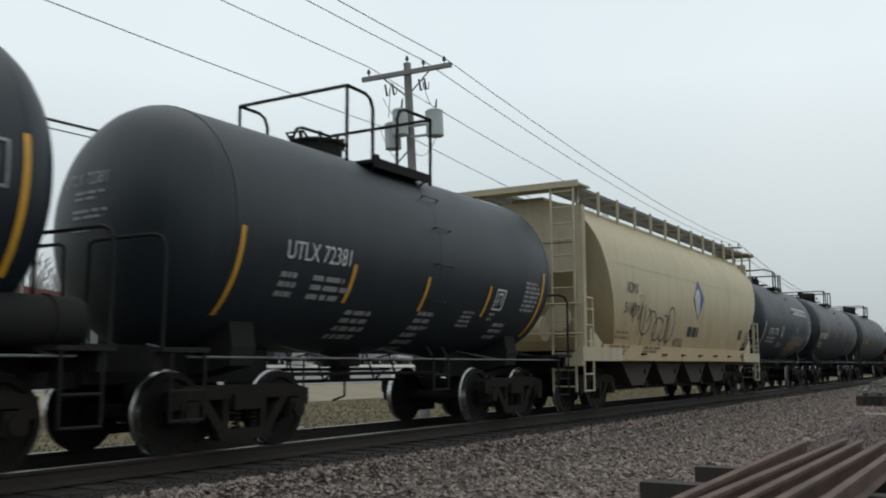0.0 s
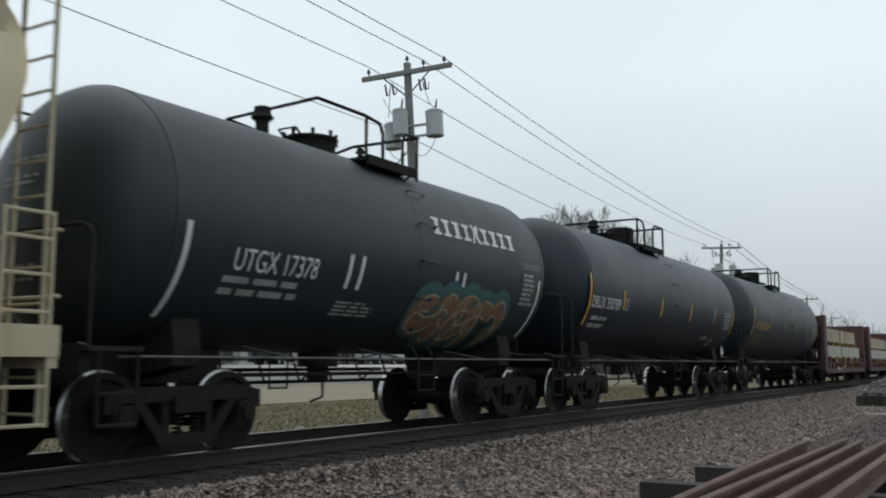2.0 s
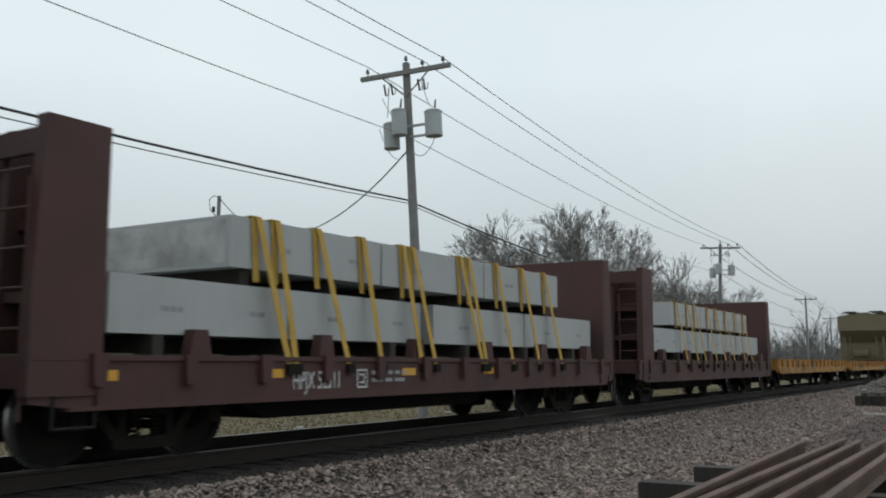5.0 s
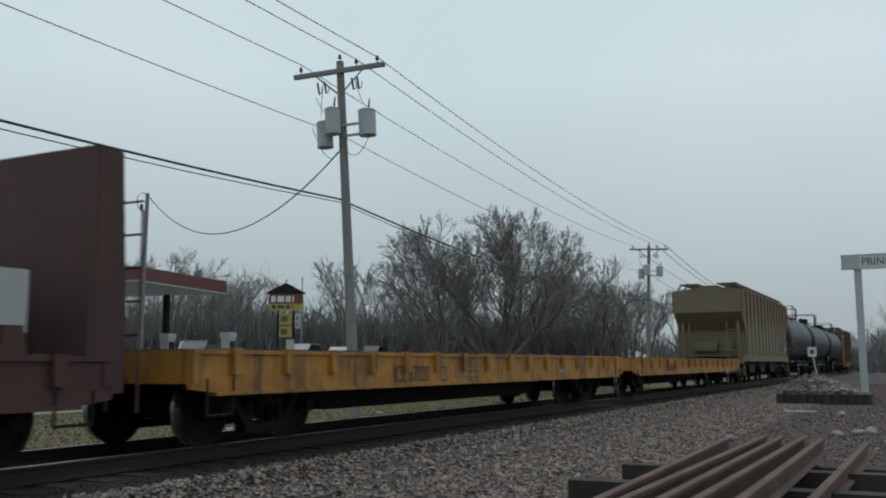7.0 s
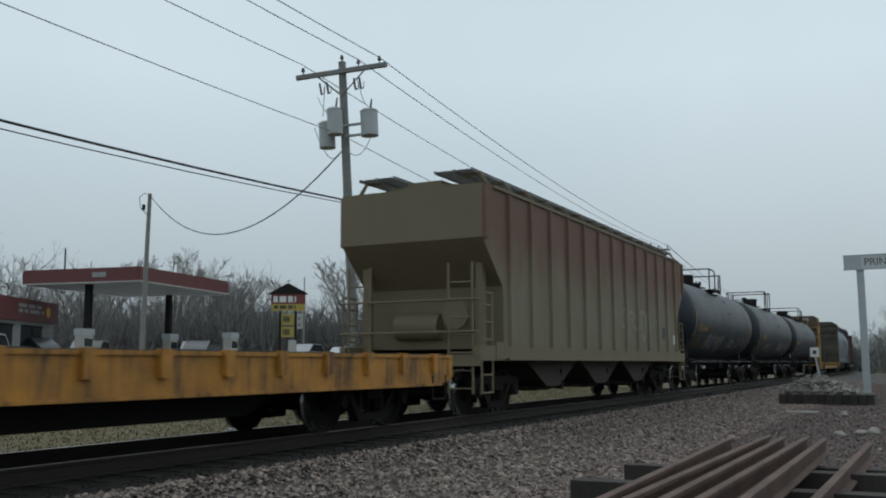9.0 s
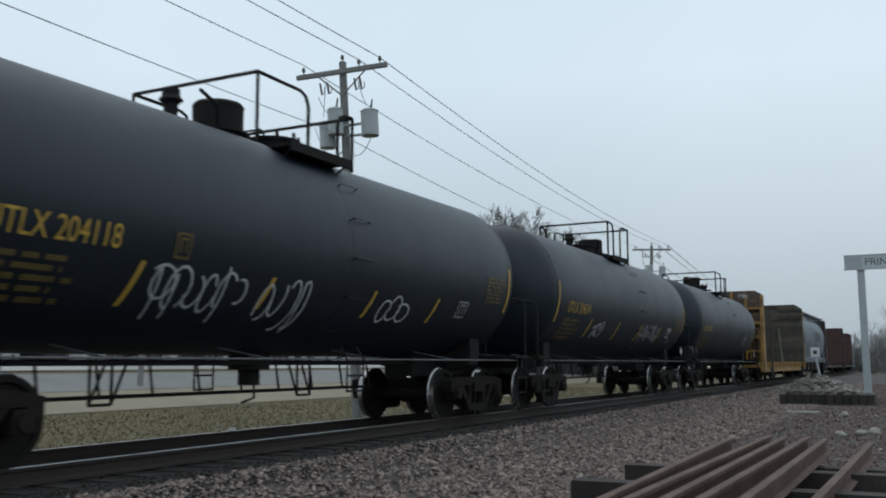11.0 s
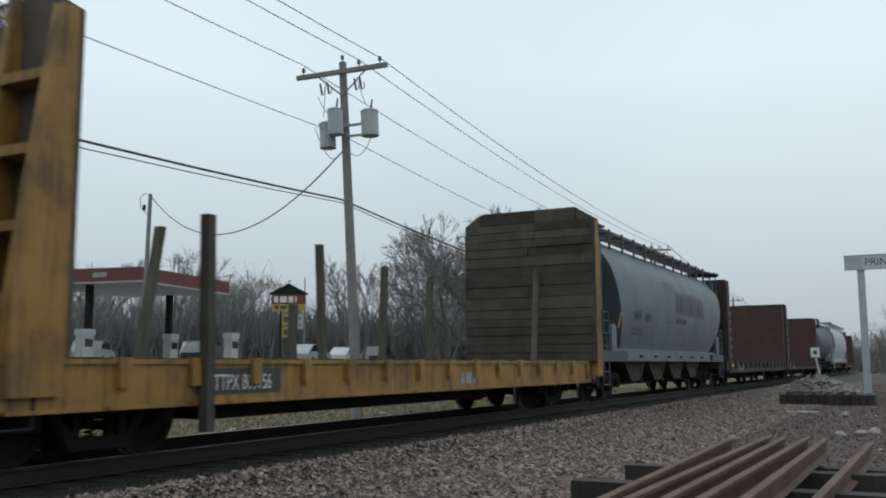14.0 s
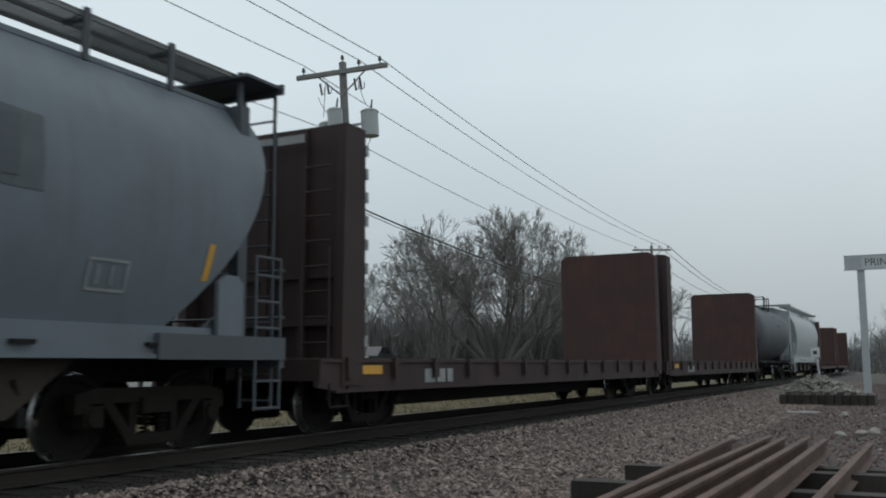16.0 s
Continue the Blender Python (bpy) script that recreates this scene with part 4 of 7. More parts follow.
# ------------------------------------------------------------ flat cars
def bulkhead(car, x, way, z1, mat, face, width=1.52, chamfer=0.0, depth=0.75, planks=False, teeth=False, top_depth=0.30, closed=False):
    """A bulkhead whose loading face is at x and whose braced back looks towards way."""
    def X(d):
        return x + way * d

    z0 = 1.06
    bh = new("bulkhead")
    bh.parent = car
    c = chamfer
    bm = bmesh.new()
    poly = [(-width, z0), (width, z0), (width, z1 - c), (width - c * 1.6, z1), (-width + c * 1.6, z1), (-width, z1 - c)] if c else [(-width, z0), (width, z0), (width, z1), (-width, z1)]
    prism(bm, poly, min(X(0.02), X(0.09)), max(X(0.02), X(0.09)))
    part("face_sheet", bm, M[face], bh)
    if closed:
        bm = bmesh.new()
        prism(bm, poly, min(X(top_depth * 0.55), X(top_depth * 0.62)), max(X(top_depth * 0.55), X(top_depth * 0.62)))
        part("back_sheet", bm, M[mat], bh)
    if planks:
        rnd = random.Random(4)
        edges = [z0]
        while edges[-1] < z1 - 0.30:
            edges.append(edges[-1] + rnd.uniform(0.19, 0.31))
        edges[-1] = z1 - 0.03
        for za, zb in zip(edges, edges[1:]):
            w = width - 0.03 - max(0.0, min(c * 1.6, (zb - (z1 - c)) * 1.6))
            cuts = [-w, rnd.uniform(-0.2, 0.2) * w if rnd.random() < 0.45 else None, w]
            cuts = [v for v in cuts if v is not None]
            for ya, yb in zip(cuts, cuts[1:]):
                bm = bmesh.new()
                out = -0.05 - rnd.uniform(0.0, 0.03)
                gap = rnd.uniform(0.003, 0.011)
                tilt = rnd.uniform(-0.008, 0.008)
                v = box(bm, min(X(out), X(0.02)), max(X(out), X(0.02)), ya + 0.004, yb - 0.004, za + gap, zb - gap)
                for p in v:
                    p.co.z += tilt if p.co.y > 0 else -tilt
                part("plank", bm, M["plank"], bh)
    # tapered corner posts and uprights
    ys = [-width + 0.07, -width * 0.45, 0.0, width * 0.45, width - 0.07]
    for i, y in enumerate(ys):
        edge = i in (0, 4)
        top = z1 - (c if edge else 0.03)
        bm = bmesh.new()
        hw = 0.075 if edge else 0.05
        dep = depth if edge else depth * 0.75
        slab_xz(bm, [(X(0.09), z0 - 0.35 if edge else z0), (X(dep), z0 - 0.35 if edge else z0), (X(dep), z0 + 0.5), (X(top_depth if edge else top_depth * 0.75), top), (X(0.09), top)], y - hw, y + hw)
        part("upright", bm, M[mat], bh, bevel=0.008)
    for i, z in enumerate((z0 + 0.55, z0 + 1.25, z0 + 2.0, z0 + 2.75)):
        if z > z1 - 0.3:
            continue
        bm = bmesh.new()
        d = depth * (1 - 0.55 * (z - z0) / (z1 - z0))
        box(bm, min(X(0.09), X(d * 0.8)), max(X(0.09), X(d * 0.8)), -width + 0.1, width - 0.1, z - 0.05, z + 0.05)
        part("cross_brace", bm, M[mat], bh)
    bm = bmesh.new()
    for z in [z0 + 0.25 + 0.36 * i for i in range(9)]:
        if z < z1 - 0.4:
            tube(bm, [(X(0.78), -1.40, z), (X(0.78), -0.95, z)], 0.014, 5)
    for y in (-1.40, -0.95):
        tube(bm, [(X(0.78), y, 0.5), (X(0.78), y, z0 + 1.6)], 0.018, 5)
    part("ladder", bm, M[mat], bh)
    if teeth:
        for i in range(9):
            z = z0 + 0.2 + i * (z1 - z0 - 0.3) / 9
            bm = bmesh.new()
            box(bm, min(X(-0.05), X(0.03)), max(X(-0.05), X(0.03)), -width - 0.012, -width + 0.10, z, z + 0.16)
            part("wear_block", bm, M["dimwhite"], bh, "pale worn edge block")
    return bh


def flat_car(u0, u1, label, mat, sill_h=0.46, deck_z=1.05, truck_in=1.9, pockets=14, deck_mat="deck", belly=0.48, group="flat cars"):
    L = u1 - u0
    h = L / 2
    car = thing("flat_car", label, "freight car", group)
    CARS.append((car, (u0 + u1) / 2))
    for q in (-1, 1):
        bm = bmesh.new()
        y0, y1 = sorted((q * 1.50, q * 1.42))
        za = deck_z - sill_h
        slab_xz(bm, [(-h, za + 0.06), (-h + 0.5, za), (h - 0.5, za), (h, za + 0.06), (h, deck_z), (-h, deck_z)], y0, y1)
        y0, y1 = sorted((q * 1.53, q * 1.36))
        box(bm, -h, h, y0, y1, deck_z - 0.02, deck_z + 0.03)
        box(bm, -h + 0.4, h - 0.4, y0, y1, za - 0.02, za + 0.02)
        part("side_sill", bm, M[mat], car)
        for i in range(pockets):
            bm = bmesh.new()
            x = -h + 0.7 + (L - 1.4) * i / (pockets - 1)
            y0, y1 = sorted((q * 1.575, q * 1.49))
            slab_xz(bm, [(x - 0.07, deck_z - 0.26), (x + 0.07, deck_z - 0.26), (x + 0.085, deck_z + 0.05), (x - 0.085, deck_z + 0.05)], y0, y1)
            part("stake_pocket", bm, M[mat], car)
    bm = bmesh.new()
    box(bm, -h + 0.05, h - 0.05, -1.36, 1.36, deck_z - 0.05, deck_z - 0.01)
    deck = part("deck", bm, M[deck_mat], car, "worn plank deck")
    k = int(L / 0.4)
    bm = bmesh.new()
    box(bm, -0.195, 0.195, -1.36, 1.36, 0, 0.045)
    plank = mesh_of(bm, M["wood"])
    for i in range(k):
        ob = new("plank", plank)
        ob.parent = deck
        ob.location = (-h + 0.05 + (L - 0.1) * (i + 0.5) / k, 0, deck_z - 0.008 + 0.008 * ((i * 7) % 3))
    bm = bmesh.new()
    za = 0.78 - belly
    slab_xz(bm, [(-h - 0.02, 0.80), (-h + 3.1, 0.80), (-h + 4.2, za), (h - 4.2, za), (h - 3.1, 0.80), (h + 0.02, 0.80), (h + 0.02, 1.08), (-h - 0.02, 1.08)], -0.45, 0.45)
    for i in range(9):
        x = -h + 1.5 + (L - 3.0) * i / 8
        box(bm, x - 0.05, x + 0.05, -1.40, 1.40, 0.85, 1.08)
    part("underframe", bm, M["frame"], car)
    for way in (-1, 1):
        bm = bmesh.new()
        box(bm, min(way * h, way * (h - 0.14)), max(way * h, way * (h - 0.14)), -1.52, 1.52, 0.78, deck_z + 0.02)
        part("end_sill", bm, M[mat], car)
        coupler(car, way * (h + 0.55), way)
        bm = bmesh.new()
        for q in (-1, 1):
            for d in (0.25, 0.70):
                tube(bm, [(way * (h - d), q * 1.50, deck_z - 0.3), (way * (h - d), q * 1.50, 0.42)], 0.018, 5)
            tube(bm, [(way * (h - 0.25), q * 1.50, 0.42), (way * (h - 0.70), q * 1.50, 0.42)], 0.018, 5)
        part("step", bm, M["frame"], car)
    trucks(car, (-h + truck_in, h - truck_in))

    def side(z):
        return -1.50

    return car, side, h


def rider(name, label, category, car, group=""):
    """A load that travels on a car: its own thing, moving with it. Built in the car's space."""
    ob = thing(name, label, category, group)
    CARS.append((ob, [u for c, u in CARS if c == car][0]))
    return ob


# ------------------------------------------------------------ the train, from its head to its tail
def flat_bm(pts):
    bm = bmesh.new()
    bm.faces.new([bm.verts.new((x, z, 0)) for x, z in pts])
    return bm


def head_marks(car, uc, u0, R, zc, rows, mat, words=""):
    """Small stencils on the leading head of a tank."""
    def place(bm):
        for v in bm.verts:
            y, z = -v.co.x, v.co.y
            r2 = min((y * y + (z - zc) ** 2) / (R * R), 0.98)
            v.co = (u0 - uc + 0.5 * R * (1 - math.sqrt(1 - r2)) - 0.012, y, z)
        return bm
    if words:
        part("reporting_mark", place(text_bm_at(words, 0.15, -0.75, zc + 0.42)), M[mat], car)
    for dz, w, n in rows:
        part("stencil_block", place(bars_bm(-0.45, zc + dz, w, 0.07 * n, n, 0.5, int(w * 10))), M[mat], car)


def text_bm_at(words, size, x, z):
    bm = text_bm(words, size, 0.78)
    bmesh.ops.translate(bm, verts=bm.verts, vec=(x, z, 0))
    return bm


c, side, uc = tank_car(-8.0, 5.68, "black steel tank car with an amber stripe near its end", stripes=((4.88, 1.75, 3.0, 0),), end_box=2)
tank_writing(c, side, uc, [("box", 4.3, 2.5, 0.4, 0.4, "dimwhite")])

c, side, uc = tank_car(6.84, 16.48, "black tank car with white stencils and amber stripes", R=1.48, zc=2.64, style=4, mat="black3", stripes=((7.66, 1.55, 2.55, 0), (9.81, 1.80, 2.30, 0), (11.66, 1.78, 2.28, 0), (13.59, 1.78, 2.28, 0), (15.54, 1.5, 2.65, 0)), platform=-0.30)
tank_writing(c, side, uc, [("text", 8.42, 2.26, "UTLX 72381", 0.22, "white"), ("bars", 8.42, 2.1, 0.34, 0.34, 3, "dimwhite"), ("bars", 9.02, 2.1, 0.85, 0.34, 3, "dimwhite"), ("bars", 9.98, 1.72, 0.7, 0.42, 4, "dimwhite"), ("bars", 11.71, 1.78, 0.55, 0.62, 6, "dimwhite"),
                           ("bars", 12.98, 1.85, 0.45, 0.28, 4, "dimwhite"), ("box", 13.84, 1.92, 0.30, 0.32, "white"), ("bars", 13.84, 1.86, 0.22, 0.16, 2, "dimwhite"), ("panel", 14.85, 1.9, 0.62, 0.55, "dark"), ("bars", 14.85, 2.45, 0.62, 0.55, 7, "dimwhite"), ("bars", 14.19, 1.7, 0.5, 0.3, 3, "dimwhite")])
head_marks(c, uc, 6.84, 1.48, 2.64, ((0.34, 0.6, 2), (0.12, 0.8, 2), (-0.1, 0.4, 1)), "dimwhite", "UTLX 72381")


def tan_hopper_marks(c, side, uc):
    def put(name, bm, u, z, mat, label="", off=0.012):
        decal(name, bm, u - uc, z, side, M[mat], c, label, off)

    put("reporting_mark", text_bm("ADMX", 0.24, 0.74), 19.62, 2.58, "dark")
    put("reporting_mark", text_bm("51169", 0.24, 0.74), 19.55, 2.12, "dark")
    put("stencil_box", ribbon_bm([[(0, 0), (0.24, 0), (0.24, 0.28), (0, 0.28), (0, 0)]], 0.018), 20.47, 2.28, "brownlet")
    put("emblem", flat_bm([(0.0, 0.52), (0.5, 1.08), (0.98, 0.60), (0.45, 0.0)]), 24.71, 2.18, "blue", "blue and white leaf-shaped emblem", 0.012)
    put("emblem_leaf", flat_bm([(0.06, 0.50), (0.18, 0.72), (0.44, 0.86), (0.56, 0.70), (0.52, 0.30), (0.45, 0.02), (0.22, 0.26)]), 24.71, 2.18, "white", off=0.018)
    put("emblem_vein", ribbon_bm([[(0.16, 0.3), (0.22, 0.5), (0.40, 0.66)], [(0.45, 0.05), (0.34, 0.3), (0.40, 0.5)]], 0.035), 24.71, 2.18, "teal", off=0.024)
    put("emblem_name", bars_bm(0, 0, 1.1, 0.26, 1, 1.0, 5), 24.45, 1.98, "dark")
    put("graffiti", text_bm("IOTSG", 0.2, 0.95), 23.43, 1.44, "dark", off=0.016)
    put("graffiti", scrawl(0, 0, 2.3, 0.95, 5, 11, 0.035), 20.75, 1.45, "scrawldark", "dark sprayed looping tag")
    put("graffiti", scrawl(0, 0, 0.7, 0.36, 4, 5, 0.03), 20.05, 2.0, "scrawldark")
    put("stencil_block", bars_bm(0, 0, 1.0, 0.22, 2, 0.5, 3), 19.3, 1.72, "brownlet")
    put("stencil_block", bars_bm(0, 0, 1.6, 0.18, 2, 0.6, 8), 18.7, 1.40, "brownlet", off=0.185)
    put("stencil_block", bars_bm(0, 0, 1.4, 0.18, 2, 0.6, 9), 20.9, 1.40, "brownlet", off=0.185)
    for z in (2.14, 3.18):
        put("weld_seam", flat_bm([(0, 0), (11.6, 0), (11.6, 0.018), (0, 0.018)]), 19.0 if z > 3 else 19.4, z, "tanframe" if z > 3 else "tan", off=0.006)
    put("data_panel", flat_bm([(0, 0), (0.4, 0), (0.4, 0.3), (0, 0.3)]), 29.8, 1.75, "dark")
    put("stencil_block", bars_bm(0, 0, 0.7, 0.5, 5, 0.5, 4), 30.6, 2.0, "brownlet")


c, side, uc = covered_hopper(17.2, 32.4, "cream-tan curved covered hopper with rust streaks and dark graffiti", "tan", "tanframe")
tan_hopper_marks(c, side, uc)

c, side, uc = tank_car(33.05, 43.30, "black tank car with white stripes, lettering and sprayed mural", stripes=((33.95, 1.5, 2.5, 0), (36.80, 1.98, 2.42, 0), (37.06, 1.98, 2.42, 0), (39.52, 1.98, 2.42, 0), (39.75, 1.98, 2.42, 0), (42.45, 1.5, 2.5, 0)), stripe_mat="white", style=2, platform=-0.25, mat="black3", R=1.49, zc=2.65)
tank_writing(c, side, uc, [("text", 34.68, 2.05, "UTGX 17378", 0.25, "white", 0.74), ("bars", 34.6, 1.98, 1.4, 0.26, 2, "dimwhite"), ("bars", 36.75, 1.82, 0.9, 0.2, 4, "dimwhite"), ("text", 41.72, 2.66, "CORN SYRUP", 0.11, "dimwhite", 0.8), ("panel", 41.8, 2.0, 0.55, 0.6, "dark"), ("bars", 41.8, 2.58, 0.55, 0.58, 7, "dimwhite"),
                           ])
# brand lettering as plain serifed blocks, and the sprayed mural in three coats
for k in range(9):
    if k == 4:
        continue
    x, w = 38.84 + k * 0.305 - uc, 0.22
    bm = bmesh.new()
    quad(bm, 0, 0, w, 0.045)
    quad(bm, 0, 0.225, w, 0.27)
    quad(bm, 0.06, 0.045, w - 0.05 - 0.02 * (k % 2), 0.225)
    decal("brand_block", bm, x, 2.95, side, M["white"], c)
decal("brand_emblem", ribbon_bm([[(0, 0), (0.08, 0.2), (0.2, 0.28), (0.12, 0.1), (0.22, 0)], [(0.02, 0.28), (0.16, 0.02)]], 0.05), 38.84 + 4 * 0.305 - uc, 2.95, side, M["white"], c)
for k, (mt, w, hh, off) in enumerate((("teal", 0.42, 0.62, 0.006), ("mural", 0.26, 0.50, 0.010))):
    decal("mural_coat", scrawl(0, 0, 2.75, hh, 5, 21, w), 38.65 - uc, 1.46, side, M[mt], c, "sprayed mural in rust brown and teal", off=off)
for dz in (-0.10, 0.13):
    decal("mural_outline", scrawl(0, 0, 2.75, 0.50, 5, 21, 0.03), 38.65 + 0.4 * dz - uc, 1.46 + dz, side, M["outline"], c, off=0.014 + 0.01 * dz)
head_marks(c, uc, 33.05, 1.49, 2.65, ((0.55, 0.9, 1), (0.35, 0.8, 2), (-0.6, 0.6, 3)), "dimwhite")
c, side, uc = tank_car(44.3, 57.2, "black tank car with amber stripes and white stencils", R=1.50, zc=2.64, stripes=((44.90, 1.80, 2.85, 0), (46.85, 2.2, 2.62, 0), (49.5, 2.15, 2.6, 0), (51.95, 2.12, 2.6, 0), (54.3, 2.12, 2.6, 0), (56.4, 1.9, 2.65, 0)), style=1, mat="black", platform=-0.6)
tank_writing(c, side, uc, [("text", 45.0, 2.17, "DBUX 300789", 0.24, "white", 0.80), ("bars", 45.2, 2.0, 1.1, 0.3, 2, "dimwhite"), ("box", 46.95, 2.2, 0.2, 0.24, "dimwhite"), ("bars", 53.7, 1.78, 0.7, 0.12, 2, "dimwhite"), ("panel", 55.35, 2.0, 0.92, 0.52, "dark"), ("bars", 55.37, 2.52, 0.9, 0.52, 6, "dimwhite"), ("box", 54.62, 1.55, 0.36, 0.16, "dimwhite"), ("diamond", 55.04, 1.36, 0.17)])
c, side, uc = tank_car(58.25, 71.72, "black tank car with yellow lettering and pale stripes", R=1.52, zc=2.66, stripes=((59.12, 1.95, 2.85, 0), (61.75, 2.30, 2.70, 0), (64.15, 2.2, 2.6, 0), (66.2, 2.2, 2.62, 0), (68.7, 2.2, 2.65, 0), (70.95, 1.95, 2.85, 0)), stripe_mat="ylet", style=1, mat="black3", platform=-0.18, end_box=2, truck_in=0.95)
tank_writing(c, side, uc, [("text", 59.48, 2.17, "UTLX 202659", 0.25, "ylet", 0.92), ("bars", 59.5, 2.02, 1.6, 0.4, 4, "dimylet"), ("box", 61.58, 2.12, 0.24, 0.26, "dimylet"), ("panel", 69.8, 2.0, 0.9, 0.58, "dark"), ("bars", 69.82, 2.56, 0.85, 0.56, 7, "dimwhite"), ("box", 69.15, 1.84, 0.3, 0.24, "dimwhite"), ("bars", 67.3, 1.95, 0.5, 0.14, 2, "dimylet"), ("diamond", 70.9, 1.42, 0.16)])
head_marks(c, uc, 58.45, 1.52, 2.66, ((0.3, 0.4, 1), (0.1, 0.4, 1)), "ylet", "202659")


# bulkhead flats with precast slabs
def slab(car, x0, x1, z0, z1, y0=-1.25, y1=1.25, blotched=False):
    ob = rider("concrete_slab", "pale grey precast concrete slab strapped on a flat car", "concrete slab", car, "precast slabs")
    bm = bmesh.new()
    box(bm, x0, x1, y0, y1, z0, z1)
    part("block", bm, M["concrete"], ob, bevel=0.03)
    if blotched:
        bm = bmesh.new()
        box(bm, x0 - 0.006, x0 + 0.01, y0 + 0.08, y1 - 0.08, z0 + 0.05, z1 - 0.05)
        part("rough_end", bm, M["endface"], ob, "blotched dark cast end face")
    for i in range(2):
        bm = lay_on(bars_bm(0, 0, 0.34, 0.06, 1, 1.0, i), x0 + (x1 - x0) * (0.25 + 0.5 * i), (z0 + z1) / 2, lambda z: y0, 0.004)
        part("stencil", bm, M["dimwhite"], ob)


def strap(car, x, z_top, y, seed):
    """Webbing over a load, in two lengths with a slight lean."""
    rnd = random.Random(seed)
    ob = rider("tie_down_strap", "worn yellow webbing strap over the slabs", "strap", car, "tie-down straps")
    w = 0.05
    lean = rnd.uniform(0.15, 0.45)
    bm = bmesh.new()
    for a, b in (((x, z_top), (x + 0.06, 1.95)), ((x + 0.06, z_top), (x + lean, 0.98))):
        vs = []
        for yy in (y - 0.012, y - 0.006):
            vs += [bm.verts.new((a[0] - w, yy, a[1])), bm.verts.new((a[0] + w, yy, a[1])), bm.verts.new((b[0] + w, yy - (0.22 if b[1] < 1.2 else 0), b[1])), bm.verts.new((b[0] - w, yy - (0.22 if b[1] < 1.2 else 0), b[1]))]
        for f in ((0, 1, 2, 3), (7, 6, 5, 4), (0, 4, 5, 1), (1, 5, 6, 2), (2, 6, 7, 3), (3, 7, 4, 0)):
            bm.faces.new([vs[i] for i in f])
        y -= 0.02
    part("webbing", bm, M["strap"], ob)
    bm = bmesh.new()
    box(bm, x - w, x + 0.06 + w, -1.28, 1.28, z_top, z_top + 0.012)
    part("webbing_over_top", bm, M["strap"], ob)
    bm = bmesh.new()
    box(bm, x + lean - 0.06, x + lean + 0.06, -1.56, -1.49, 0.88, 1.0)
    part("ratchet", bm, M["iron"], ob)


def loaded_flat(u0, u1, face0, face1, label):
    c, side, h = flat_car(u0, u1, label, "brown", sill_h=0.46, truck_in=1.7, pockets=12)
    uc = (u0 + u1) / 2
    bulkhead(c, face0 - uc, -1, 3.25, "brown", "brown", depth=0.8, top_depth=0.72)
    bulkhead(c, face1 - uc, 1, 3.20, "brown", "brown", depth=0.5, top_depth=0.4, width=1.48)
    bm = bmesh.new()
    box(bm, face0 - uc - 0.66, face0 - uc - 0.60, -1.45, 1.45, 2.92, 3.16)
    beam = part("top_beam", bm, M["brown"], c)
    bm = text_bm("HPJX", 0.14, 0.8)
    for v in bm.verts:
        v.co = (face0 - uc - 0.668, 0.1 - v.co.x, v.co.y + 2.97)
    part("reporting_mark", bm, M["dimwhite"], beam)
    # cross timbers under the load
    for i in range(6):
        bm = bmesh.new()
        x = -h + 1.6 + (2 * h - 3.2) * i / 5
        box(bm, x - 0.07, x + 0.07, -1.3, 1.3, 1.06, 1.30)
        ob = rider("dunnage_timber", "dark timber under the concrete slabs", "timber", c, "dunnage")
        part("timber", bm, M["tie"], ob)
        for q in (-1, 1):
            bm = bmesh.new()
            slab_xz(bm, [(x + 0.3, 1.04), (x + 0.62, 1.04), (x + 0.56, 1.36), (x + 0.36, 1.36)], min(q * 1.30, q * 1.45), max(q * 1.30, q * 1.45))
            part("stop_bracket", bm, M["brown"], c)
    return c, side, uc


c, side, uc = loaded_flat(72.75, 86.62, 73.52, 86.2, "brown bulkhead flat car loaded with concrete slabs")
for a, b in ((73.75, 76.40), (76.45, 79.42), (79.79, 82.9), (82.94, 86.06)):
    slab(c, a - uc, b - uc, 1.305, 1.90)
for a, b in ((75.40, 78.37), (78.41, 81.39), (81.43, 84.40)):
    slab(c, a - uc, b - uc, 2.10, 2.70, blotched=a < 76)
for i, u in enumerate((75.76, 76.10, 76.89, 77.85, 78.85, 79.11, 80.51, 80.78, 81.76, 82.74, 83.69)):
    strap(c, u - uc, 2.715, -1.26, i)
for i in range(6):
    bm = bmesh.new()
    x = 75.7 - uc + i * 1.65
    box(bm, x - 0.07, x + 0.07, -1.2, 1.2, 1.905, 2.095)
    part("timber", bm, M["tie"], rider("dunnage_timber", "dark timber between two layers of slabs", "timber", c, "dunnage"))
decal("reporting_mark", text_bm("HPJX 52311", 0.21, 0.62), 76.22 - uc, 0.70, side, M["white"], c)
decal("stencil_box", ribbon_bm([[(0, 0), (0.2, 0), (0.2, 0.22), (0, 0.22), (0, 0)], [(0.06, 0.06), (0.14, 0.06), (0.14, 0.16), (0.06, 0.16)]], 0.02), 77.5 - uc, 0.70, side, M["white"], c)
decal("stencil_block", bars_bm(0, 0, 0.85, 0.2, 2, 0.5, 2), 77.82 - uc, 0.91, side, M["dimwhite"], c)
for u in (73.35, 75.72, 78.55, 80.9):
    decal("reflector", flat_bm([(0, 0), (0.34, 0), (0.34, 0.1), (0, 0.1)]), u - uc, 0.84, side, M["orange"], c)

